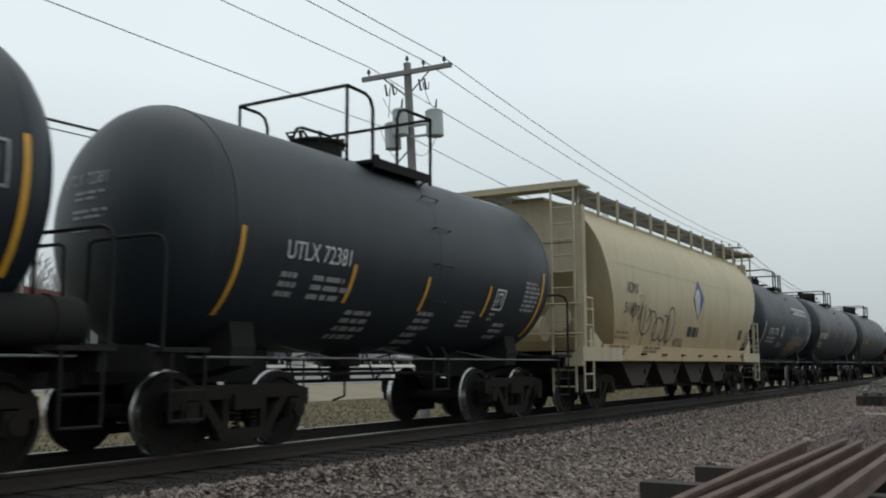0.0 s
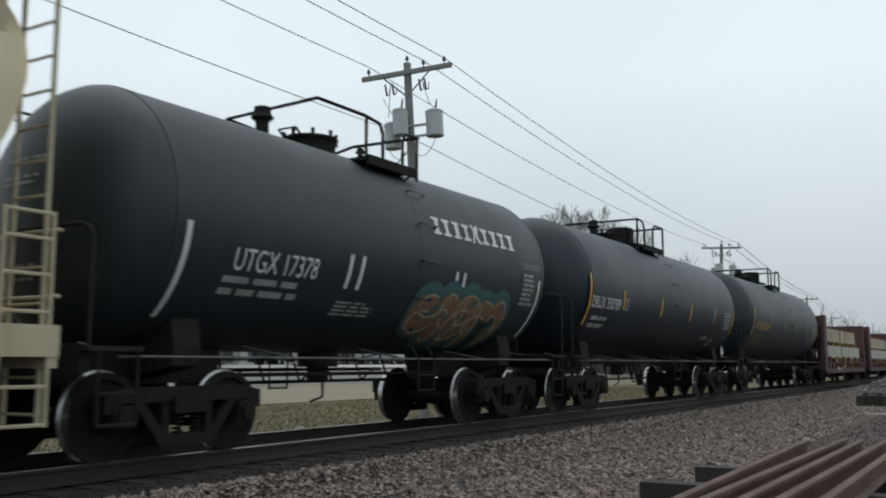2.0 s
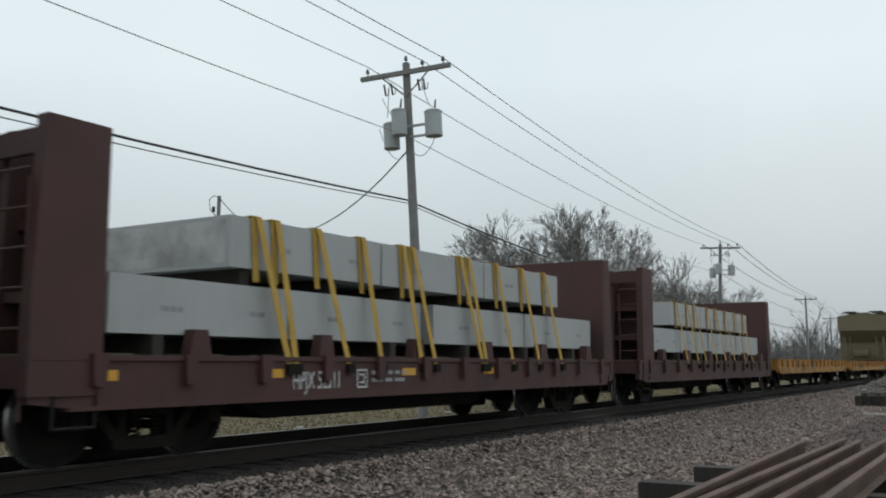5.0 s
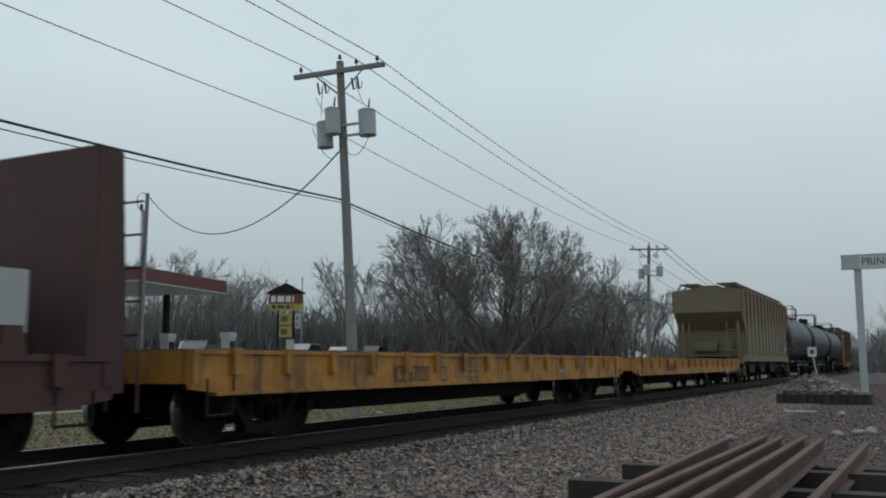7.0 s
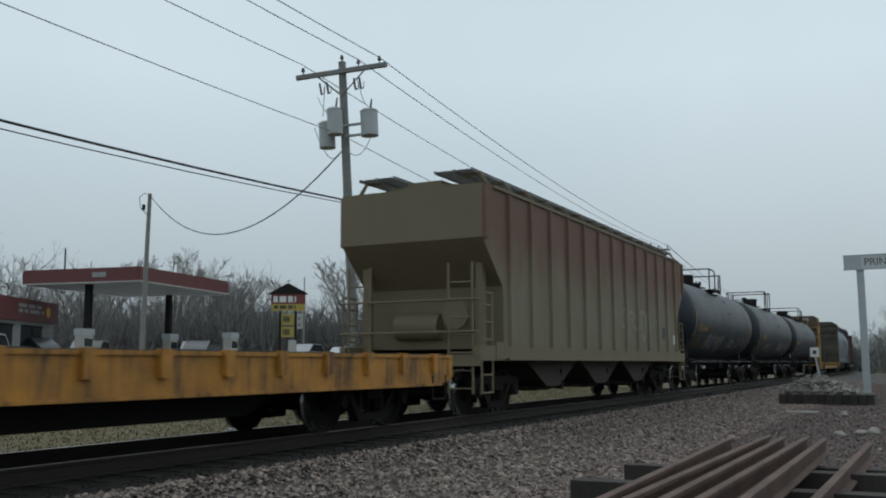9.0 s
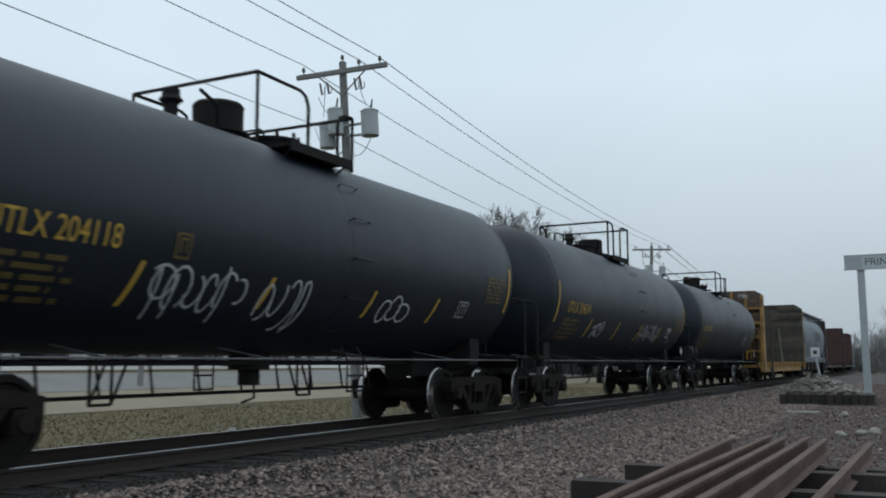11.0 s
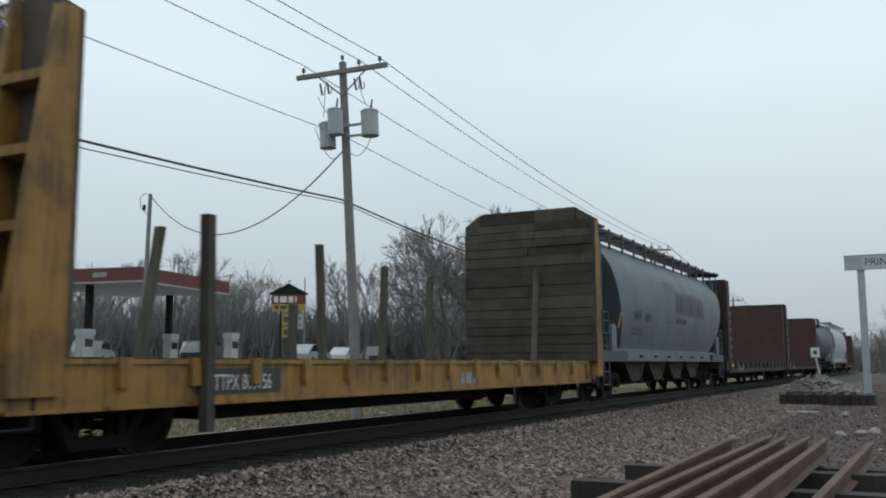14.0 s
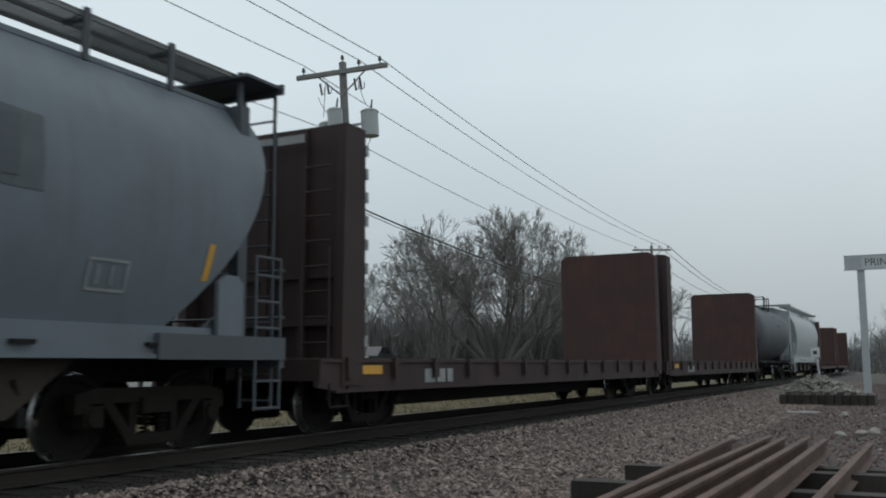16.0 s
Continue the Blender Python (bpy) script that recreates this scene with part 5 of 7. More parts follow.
c, side, uc = loaded_flat(88.3, 102.15, 89.38, 101.8, "brown bulkhead flat car loaded with pale concrete blocks")
for a, b in ((89.6, 92.3), (92.35, 95.02), (95.1, 98.2), (98.25, 101.3)):
    slab(c, a - uc, b - uc, 1.305, 1.90)
for i in range(6):
    a = 91.6 + i * 1.375
    slab(c, a - uc, a + 1.34 - uc, 2.02, 2.62)
for i, u in enumerate((91.9, 92.9, 93.6, 94.9, 95.8, 96.9, 98.1, 99.2)):
    strap(c, u - uc, 2.635, -1.26, i + 40)
for i in range(5):
    bm = bmesh.new()
    x = 92.0 - uc + i * 1.8
    box(bm, x - 0.07, x + 0.07, -1.2, 1.2, 1.905, 2.015)
    part("timber", bm, M["tie"], rider("dunnage_timber", "dark timber between two layers of blocks", "timber", c, "dunnage"))

# empty yellow flats
c, side, h = flat_car(103.3, 120.2, "empty weathered yellow flat car with black numbers", "yellow", sill_h=0.48, pockets=16, deck_z=1.14)
uc = 111.75
decal("reporting_mark", text_bm("ICE 67020", 0.25, 0.78), 107.75 - uc, 0.72, side, M["dark"], c)
decal("stencil_box", ribbon_bm([[(0, 0), (0.2, 0), (0.2, 0.22), (0, 0.22), (0, 0)]], 0.02), 109.35 - uc, 0.72, side, M["dark"], c)
decal("stencil_block", bars_bm(0, 0, 1.0, 0.2, 2, 0.5, 2), 109.9 - uc, 0.92, side, M["brownlet"], c)
decal("reflector", flat_bm([(0, 0), (0.3, 0), (0.3, 0.14), (0, 0.14)]), 115.2 - uc, 0.80, side, M["dimwhite"], c)
c, side, h = flat_car(121.5, 138.4, "empty weathered yellow flat car", "yellow", sill_h=0.46, pockets=16, deck_z=1.12)
decal("stencil_block", bars_bm(0, 0, 1.2, 0.2, 1, 1.0, 2), 125.2 - 129.95, 0.95, side, M["dark"], c)

# ribbed hopper with a rusted upper side
c, side, uc = covered_hopper(139.5, 156.0, "rust-stained tan ribbed covered hopper", "rusted", "olive", curved=False, top=4.40, pockets=3)
decal("graffiti", scrawl(0, 0, 3.2, 0.8, 5, 31, 0.10), 148.4 - uc, 1.75, side, M["chalk"], c, "rubbed pale sprayed tag", 0.004)
decal("graffiti", scrawl(0, 0, 1.2, 0.35, 3, 32, 0.04), 151.4 - uc, 2.05, side, M["chalk"], c, "rubbed pale sprayed tag", 0.004)
decal("data_panel", flat_bm([(0, 0), (0.4, 0), (0.4, 0.36), (0, 0.36)]), 152.9 - uc, 1.75, side, M["dark"], c)
decal("data_panel", flat_bm([(0, 0), (0.26, 0), (0.26, 0.28), (0, 0.28)]), 154.3 - uc, 1.62, side, M["white"], c)

# three long black tanks
c, side, uc = tank_car(157.25, 171.05, "black tank car with yellow lettering and white graffiti", stripes=((158.1, 1.95, 2.85, 0), (160.5, 1.62, 2.1, 0.1), (162.75, 1.7, 2.1, 0.1), (165.25, 1.7, 2.1, 0.1), (167.3, 1.7, 2.1, 0.1), (170.2, 2.0, 2.85, 0)), stripe_mat="ylet", style=3)
tank_writing(c, side, uc, [("text", 158.62, 2.19, "UTLX 204118", 0.245, "ylet"), ("bars", 158.6, 2.05, 1.3, 0.5, 5, "dimylet"), ("box", 161.0, 2.18, 0.22, 0.26, "dimylet"), ("scrawl", 160.8, 1.62, 1.6, 0.5, 6, 41, "scrawl", 0.03), ("scrawl", 162.7, 1.5, 1.0, 0.7, 4, 42, "scrawl", 0.03), ("scrawl", 165.6, 1.66, 0.85, 0.38, 3, 43, "scrawl", 0.03), ("box", 168.2, 1.84, 0.34, 0.26, "dimwhite"), ("bars", 169.2, 2.62, 0.85, 0.5, 7, "dimylet")])
c, side, uc = tank_car(172.25, 186.20, "black tank car with yellow stripes and white graffiti", stripes=((173.1, 1.95, 2.85, 0), (175.6, 1.65, 2.1, 0.1), (178.0, 1.65, 2.1, 0.1), (180.2, 1.65, 2.1, 0.1), (182.45, 1.65, 2.1, 0.1), (185.38, 2.0, 2.85, 0)), stripe_mat="ylet", style=1, rail=0.32, platform=0.35)
tank_writing(c, side, uc, [("text", 173.75, 2.2, "UTLX 204314", 0.25, "ylet"), ("bars", 173.7, 2.05, 1.3, 0.5, 5, "dimylet"), ("scrawl", 176.0, 1.7, 0.8, 0.35, 3, 44, "scrawl", 0.03), ("scrawl", 180.4, 1.72, 1.9, 0.42, 6, 45, "scrawl", 0.03), ("box", 183.45, 1.84, 0.36, 0.26, "white"), ("panel", 184.0, 1.64, 0.16, 0.16, "dimwhite"), ("bars", 184.3, 2.5, 0.85, 0.5, 7, "dimylet"), ("diamond", 185.15, 1.42, 0.16)])
c, side, uc = tank_car(187.70, 201.40, "black tank car with worn yellow lettering and slanted stripes", stripes=((188.55, 1.95, 2.75, 0), (190.7, 1.7, 2.1, 0.1), (193.05, 1.7, 2.1, 0.1), (195.25, 1.7, 2.1, 0.1), (197.6, 1.7, 2.1, 0.1), (200.55, 2.0, 2.85, 0)), stripe_mat="dimylet", style=3, end_box=1, R=1.53, platform=0.15)
tank_writing(c, side, uc, [("text", 188.93, 2.22, "UTLX 204302", 0.22, "ylet"), ("bars", 189.0, 2.05, 1.4, 0.5, 5, "dimylet"), ("box", 191.4, 2.2, 0.22, 0.26, "dimylet"), ("box", 198.0, 1.88, 0.36, 0.26, "white"), ("panel", 198.7, 1.75, 0.16, 0.16, "dimwhite"), ("bars", 199.5, 2.5, 0.85, 0.5, 7, "dimylet"), ("diamond", 200.5, 1.42, 0.16)])

# yellow bulkhead flat with wooden stakes
c, side, h = flat_car(202.5, 219.6, "weathered yellow bulkhead flat car with timber bulkhead", "yellowdull", sill_h=0.46, pockets=16, deck_z=1.03)
uc = 211.05
b1 = bulkhead(c, 203.55 - uc, -1, 4.75, "yellowdull", "deck", chamfer=0.26, width=1.58, depth=0.7, top_depth=0.28, teeth=False)
b2 = bulkhead(c, 219.0 - uc, 1, 4.88, "yellowdull", "wood", chamfer=0.30, width=1.75, depth=0.45, top_depth=0.35, planks=True)
bm = bars_bm(0, 0, 2.0, 0.1, 1, 1.0, 6)
for v in bm.verts:
    v.co = (219.05 - uc - 0.06, -v.co.x + 1.0, v.co.y + 4.84)
part("stencil_block", bm, M["dimwhite"], b2)
bm = ribbon_bm([[(0.0, 1.2), (0.02, 2.4), (-0.02, 3.4), (0.01, 4.5)]], 0.05)
for v in bm.verts:
    v.co = (219.05 - uc - 0.06, v.co.x - 0.2, v.co.y)
part("hanging_strap", bm, M["dimwhite"], b2, "pale webbing hanging down the planks")
bm = text_bm("TTPX", 0.2, 0.75)
for v in bm.verts:
    v.co = (203.55 - uc - 0.36, -0.35 - v.co.x, v.co.y + 4.34)
part("reporting_mark", bm, M["white"], b1)
bm = bmesh.new()
quad(bm, 0, 0, 1.56, 0.30)
decal("number_panel", bm, 205.33 - uc, 0.66, side, M["dark"], c, off=0.006)
decal("reporting_mark", text_bm("TTPX 805156", 0.18, 0.72), 205.62 - uc, 0.71, side, M["white"], c)
decal("stencil_block", bars_bm(0, 0, 0.8, 0.2, 1, 1.0, 7), 212.05 - uc, 0.86, side, M["dimwhite"], c)
for u, y, z0, z1, lx in ((205.42, -1.60, 0.26, 2.70, -0.06), (207.4, 1.46, 1.05, 3.1, 0.35), (212.1, 1.46, 1.05, 3.3, -0.15), (211.1, 1.46, 1.05, 2.1, 0.05), (214.3, 1.46, 1.05, 3.1, 0.1), (216.4, 1.46, 1.05, 3.05, 0.1)):
    ob = rider("wooden_stake", "weathered square timber stake standing in a side pocket", "stake", c, "stakes")
    bm = bmesh.new()
    w = 0.062
    slab_xz(bm, [(u - uc - w, z0), (u - uc + w, z0), (u - uc + w + lx, z1), (u - uc - w + lx, z1)], y - w, y + w)
    part("timber", bm, M["wood"], ob, bevel=0.008)
ob = rider("leaning_board", "pale board leaning on the timber bulkhead", "board", c)
bm = bmesh.new()
a, b = Vector((217.9 - uc, -0.55, 1.07)), Vector((218.93 - uc, -0.25, 3.35))
cyl(bm, a, b, 0.07, 4)
part("board", bm, M["wood"], ob)

c, side, uc = covered_hopper(220.15, 236.15, "blue-grey curved-side covered hopper with dark lettering", "grey", "greydark", pockets=4, top=4.24)
decal("reporting_mark", text_bm("NAHX", 0.26, 0.72), 223.02 - uc, 2.26, side, M["dark"], c)
decal("reporting_mark", text_bm("560057", 0.24, 0.72), 224.18 - uc, 2.24, side, M["dark"], c)
rnd = random.Random(12)
for k in range(9):
    w, z0 = rnd.uniform(0.26, 0.38), rnd.uniform(0.0, 0.05)
    decal("name_block", flat_bm([(0, z0), (w, z0), (w + 0.02, 0.62), (0.02, 0.60)]), 228.05 + k * 0.47 - uc, 2.66, side, M["dark" if k % 3 == 1 else "greydark"], c, off=0.014)
decal("name_ground", flat_bm([(0, 0.04), (4.45, 0.0), (4.45, 0.72), (3.0, 0.80), (0.5, 0.78), (0, 0.74)]), 227.9 - uc, 2.60, side, M["letterghost"], c, "faded dark ground of a painted-over name", off=0.007)
decal("patch_panel", flat_bm([(0, 0), (1.35, 0), (1.35, 1.25), (0, 1.25)]), 226.35 - uc, 2.30, side, M["grey"], c, "repainted grey patch", off=0.005)
decal("patch_edge", flat_bm([(0, 0), (1.35, 0), (1.35, 0.02), (0, 0.02)]), 226.35 - uc, 2.28, side, M["letterghost"], c, off=0.006)
for k in range(5):
    w = rnd.uniform(0.10, 0.22)
    decal("ghost_letter", flat_bm([(0, 0), (w, 0.02), (w, 0.26), (0, 0.28)]), 226.4 + k * 0.29 - uc, 3.35, side, M["letterghost"], c, off=0.01)
for k in range(3):
    decal("name_block", flat_bm([(0, 0), (0.44, 0), (0.46, 0.15), (0.02, 0.15)]), 227.98 + k * 0.53 - uc, 2.32, side, M["dark"], c, off=0.012)
decal("stencil_block", bars_bm(0, 0, 1.5, 0.24, 2, 0.5, 4), 222.9 - uc, 2.0, side, M["greydark"], c)
decal("stencil_box", ribbon_bm([[(0, 0), (0.5, 0), (0.5, 0.3), (0, 0.3), (0, 0)], [(0.12, 0.06), (0.12, 0.24)], [(0.3, 0.06), (0.3, 0.24)]], 0.03), 233.0 - uc, 1.75, side, M["dimwhite"], c)
for u in (221.6, 234.6):
    decal("rust_mark", flat_bm([(0, 0), (0.09, 0), (0.15, 0.42), (0.06, 0.42)]), u - uc, 1.95, side, M["orange"], c)

# brown bulkhead flats
for a, b, f0, f1 in ((236.95, 255.35, 238.1, 254.85), (256.05, 274.25, 257.0, 273.8)):
    c, side, h = flat_car(a, b, "empty dark brown bulkhead flat car with oxide-red bulkheads", "darkbrown", sill_h=0.42)
    uc = (a + b) / 2
    bulkhead(c, f0 - uc, -1, 4.55, "darkbrown", "darkbrown", depth=0.62, top_depth=0.55, teeth=True, closed=True, chamfer=0.07)
    bulkhead(c, f1 - uc, 1, 4.45, "darkbrown", "brownred", depth=0.5, top_depth=0.4, chamfer=0.12)
    decal("reflector", flat_bm([(0, 0), (0.55, 0), (0.55, 0.13), (0, 0.13)]), a + 1.1 - uc, 0.86, side, M["orange"], c)
    decal("stencil_block", bars_bm(0, 0, 1.3, 0.22, 1, 1.0, 3), a + 3.0 - uc, 0.93, side, M["dimwhite"], c)
    bm = bars_bm(0, 0, 1.5, 0.13, 1, 1.0, 5)
    for v in bm.verts:
        v.co = (f0 - uc - 0.57, v.co.x - 0.8, v.co.y + 4.4)
    part("stencil_block", bm, M["dimwhite"], c)

tank_car(275.6, 287.4, "dark tank car far down the train", style=1, mat="greydark")
covered_hopper(288.6, 304.2, "pale grey covered hopper far down the train", "galv", "galv")
for a, b in ((305.4, 320.5), (321.8, 337.0)):
    c, side, h = flat_car(a, b, "brown bulkhead flat car far down the train", "brown")
    bulkhead(c, -h + 0.9, -1, 4.3, "brown", "brown")
    bulkhead(c, h - 0.6, 1, 4.3, "brown", "brownred")


# ------------------------------------------------------------ ground
def flat_sheet(name, x0, x1, y0, y1, z, mat, label="", category="", kind="structure", thick=0.05):
    bm = bmesh.new()
    box(bm, x0, x1, y0, y1, z - thick, z)
    return tagged(part(name, bm, M[mat]), label, category, kind=kind)


def rise(x, y):
    """The land beyond the road's near edge climbs to the forecourt, and levels out again down the line."""
    k = min(max((y - 25.7) / 14.3, 0.0), 1.0)
    return 1.6 * k * min(max((125.0 - x) / 50.0, 0.0), 1.0)


def land(name, xs, ys, lift, mat, label, category):
    """A sheet that lies lift metres over the land, on the grid of xs and ys."""
    bm = bmesh.new()
    grid = [[bm.verts.new((x, y, -0.60 + lift + rise(x, y))) for y in ys] for x in xs]
    for a, b in zip(grid, grid[1:]):
        for i in range(len(ys) - 1):
            bm.faces.new((a[i], b[i], b[i + 1], a[i + 1]))
    return tagged(part(name, bm, M[mat]), label, category, kind="structure")


SLOPE = [75 + 2.5 * i for i in range(21)]
land("ground", [-2500, -400, -60, 0, 40] + SLOPE + [300, 900, 2500], [-2500, -300, -60, 0, 11, 25.7, 28, 31, 34, 37, 40, 60, 100, 200, 600, 2500], 0.0, "grass", "flat dry winter grassland climbing to a forecourt", "ground")
land("road_shoulder", [-200, 0, 40] + SLOPE + [190], [25.8, 28, 30.8], 0.03, "shoulder", "sandy gravel shoulder of the road", "shoulder")
land("road", [-200, 0, 40] + SLOPE + [190], [30.8, 34, 36.8], 0.05, "asphalt", "worn grey road beyond the grass", "road")
land("forecourt", [5, 40, 75, 85, 95], [38.2, 40, 60, 78], 0.05, "curb", "pale concrete forecourt and parking", "pavement")
flat_sheet("yard_gravel", -60, 130, -60, 6.2, -0.45, "bed", "gravel yard beside the track", "ground", thick=0.14)


def along(name, profile, s0, s1, mat, step=5.0, label="", category="", kind="structure"):
    """A (side, z) outline drawn out along the track."""
    bm = bmesh.new()
    rings = []
    ss = [s0]
    while ss[-1] < s1:
        ss.append(min(ss[-1] + step, s1))
    for s in ss:
        rings.append([bm.verts.new(on_track(s, a, z)[0]) for a, z in profile])
    n = len(profile)
    for a, b in zip(rings, rings[1:]):
        for i in range(n):
            bm.faces.new((a[i], a[(i + 1) % n], b[(i + 1) % n], b[i]))
    bm.faces.new(rings[0][::-1])
    bm.faces.new(rings[-1])
    return tagged(part(name, bm, M[mat]), label, category, kind=kind)


along("track_bed", [(-3.9, -0.62), (-2.1, -0.215), (2.1, -0.215), (3.3, -0.62)], -40, 420, "bed", label="grey crushed-stone track bed", category="track bed")
# dirt on the near side; between the rails the train's shade is painted in
along("track_bed_dirt_shade", [(-1.9, -0.235), (-1.85, -0.205), (1.95, -0.205), (2.0, -0.235)], -40, 420, "dirtshadebed", label="dirty dark strip of ballast between the rails, train shade in its colour", category="track bed")
RAIL_HALF = 0.75
for q in (-1, 1):
    a = q * RAIL_HALF
    along("track_rail", [(a - 0.075, -0.175), (a + 0.075, -0.175), (a + 0.07, -0.16), (a + 0.012, -0.13), (a + 0.012, -0.045), (a + 0.037, -0.035), (a + 0.037, -0.004), (a - 0.037, -0.004), (a - 0.037, -0.035), (a - 0.012, -0.045), (a - 0.012, -0.13), (a - 0.07, -0.16)],
          -40, 420, "railside", label="rusty-sided steel running rail", category="rail")
    along("rail_tread", [(a - 0.032, -0.004), (a + 0.032, -0.004), (a + 0.028, 0.0), (a - 0.028, 0.0)], -40, 420, "railhead", label="shiny worn top of the running rail", category="rail")

# sleepers under the rails
bm = bmesh.new()
box(bm, -0.115, 0.115, -1.25, 1.25, -0.30, -0.192)
tie_mesh = mesh_of(bm, M["tie"], bevel=0.012)
sleepers = thing("sleepers", "dark creosoted wooden sleepers under the rails", "sleepers", kind="structure")
for i in range(150):
    (x, y, z), turn = on_track(2.0 + 0.52 * i)
    ob = new("sleeper", tie_mesh)
    ob.parent = sleepers
    ob.matrix_basis = pose(x, y, z, 0, 0, turn)


def ground_z(y):
    return max(-0.45, min(-0.215, -0.215 - (6.65 - y) * 0.225))


def scatter(name, count, place, size, mat, label, category, seed, flat=0.65):
    """Loose broken stones, each a jittered octahedron. place(n) gives x, y, z arrays."""
    rng = np.random.default_rng(seed)
    x, y, z = place(rng, count)
    base = np.array(((1, 0, 0), (-1, 0, 0), (0, 1, 0), (0, -1, 0), (0, 0, 1), (0, 0, -1)), float)
    faces = np.array(((0, 2, 4), (2, 1, 4), (1, 3, 4), (3, 0, 4), (2, 0, 5), (1, 2, 5), (3, 1, 5), (0, 3, 5)))
    r = size[0] + (size[1] - size[0]) * rng.random(count) ** 2
    v = base[None] * (0.65 + 0.7 * rng.random((count, 6, 1))) + rng.normal(0, 0.22, (count, 6, 3))
    a = rng.random(count) * 6.283
    ca, sa = np.cos(a)[:, None], np.sin(a)[:, None]
    vx, vy, vz = v[..., 0] * ca - v[..., 1] * sa, v[..., 0] * sa + v[..., 1] * ca, v[..., 2] * flat
    tilt = rng.normal(0, 0.5, count)[:, None]
    vx, vz = vx * np.cos(tilt) - vz * np.sin(tilt), vx * np.sin(tilt) + vz * np.cos(tilt)
    pts = np.stack((vx * r[:, None] + x[:, None], vy * r[:, None] + y[:, None], vz * r[:, None] + z[:, None]), -1).reshape(-1, 3)
    idx = (faces[None] + 6 * np.arange(count)[:, None, None]).reshape(-1, 3)
    me = bpy.data.meshes.new("mesh")
    me.from_pydata(pts.tolist(), [], idx.tolist())
    me.materials.append(M[mat])
    return tagged(new(name, me), label, category, kind="stuff")


def near_strip(y0, y1, x0, x1, lift, power=1.7):
    def place(rng, n):
        x = x0 + (x1 - x0) * rng.random(n) ** power
        y = y0 + (y1 - y0) * rng.random(n)
        return x, y, np.array([ground_z(v) for v in y]) + lift * rng.random(n)
    return place


scatter("ballast", 42000, near_strip(3.2, 6.95, 4.5, 75, 0.03), (0.020, 0.046), "stone", "loose grey and brown crushed ballast", "ballast", 1)
scatter("yard_stones", 30000, near_strip(-1.5, 4.2, 5.0, 70, 0.025), (0.016, 0.040), "redstone", "reddish-grey loose yard gravel", "gravel", 2)
scatter("shoulder_stones", 9000, near_strip(6.3, 7.5, 4.0, 60, 0.012), (0.016, 0.034), "dirtshadebed", "dull brown stones at the sleeper ends", "ballast", 5)
# these stones take the same dark colour, which holds the shade below the cars
scatter("bed_stones", 9000, near_strip(7.0, 10.9, 4.0, 50, 0.0), (0.018, 0.036), "dirtshadebed", "dirty dark stones in the track, train shade in their colour", "ballast", 3)
scatter("pale_chips", 260, near_strip(0.3, 4.2, 15, 60, 0.02), (0.03, 0.07), "limestone", "scattered pale stone chips", "stones", 4)


def grass_blades():
    rng = np.random.default_rng(7)
    n = 60000
    x = 3 + 60 * rng.random(n) ** 1.4
    y = 11.6 + 13.8 * rng.random(n) ** 1.1
    z = np.maximum(-0.60, -0.215 - (y - 10.85) * 0.3375)
    a = rng.random(n) * 6.283
    hgt = 0.02 + 0.06 * rng.random(n) ** 2
    w = 0.012 + 0.012 * rng.random(n)
    lean = rng.normal(0, 0.05, (n, 2))
    p0 = np.stack((x - np.cos(a) * w, y - np.sin(a) * w, z), -1)
    p1 = np.stack((x + np.cos(a) * w, y + np.sin(a) * w, z), -1)
    p2 = np.stack((x + lean[:, 0], y + lean[:, 1], z + hgt), -1)
    pts = np.stack((p0, p1, p2), 1).reshape(-1, 3)
    me = bpy.data.meshes.new("mesh")
    me.from_pydata(pts.tolist(), [], np.arange(3 * n).reshape(-1, 3).tolist())
    me.materials.append(M["blade"])
    tagged(new("grass", me), "short dry tufts of winter grass", "grass", kind="stuff")


grass_blades()

# litter on the grass strip
for i, (x, y) in enumerate(((27.0, 16.2), (31.5, 14.4), (18.5, 15.5), (44.0, 19.0))):
    bm = bmesh.new()
    box(bm, -0.11, 0.11, -0.05, 0.05, 0, 0.05)
    ob = part("paper_scrap", bm, M["white"], None, bevel=0.015)
    ob.matrix_basis = pose(x, y, -0.60, 0, 8, 40 * i)
    tagged(ob, "small white scrap lying on the grass", "litter", "litter")


# ------------------------------------------------------------ foreground of the yard
RAIL_OUT = ((-0.07, 0.0), (0.07, 0.0), (0.068, 0.010), (0.010, 0.026), (0.009, 0.125), (0.036, 0.136), (0.036, 0.168), (0.030, 0.172), (-0.030, 0.172), (-0.036, 0.168), (-0.036, 0.136), (-0.009, 0.125), (-0.010, 0.026), (-0.068, 0.010))


def stored_rail(tip, near, z, length, roll=0.0):
    d = (Vector(near) - Vector(tip)).normalized()
    bm = bmesh.new()
    prism(bm, RAIL_OUT, 0.0, length)
    ob = part("stored_rail", bm, M["oldrail"], None)
    ob.matrix_basis = pose(tip[0], tip[1], z, 0, 0, math.degrees(math.atan2(d.y, d.x))) @ pose(0, 0, 0, roll, 0, 0)
    tagged(ob, "rusty brown steel rail lying on dark timbers", "rail", "stored rails")


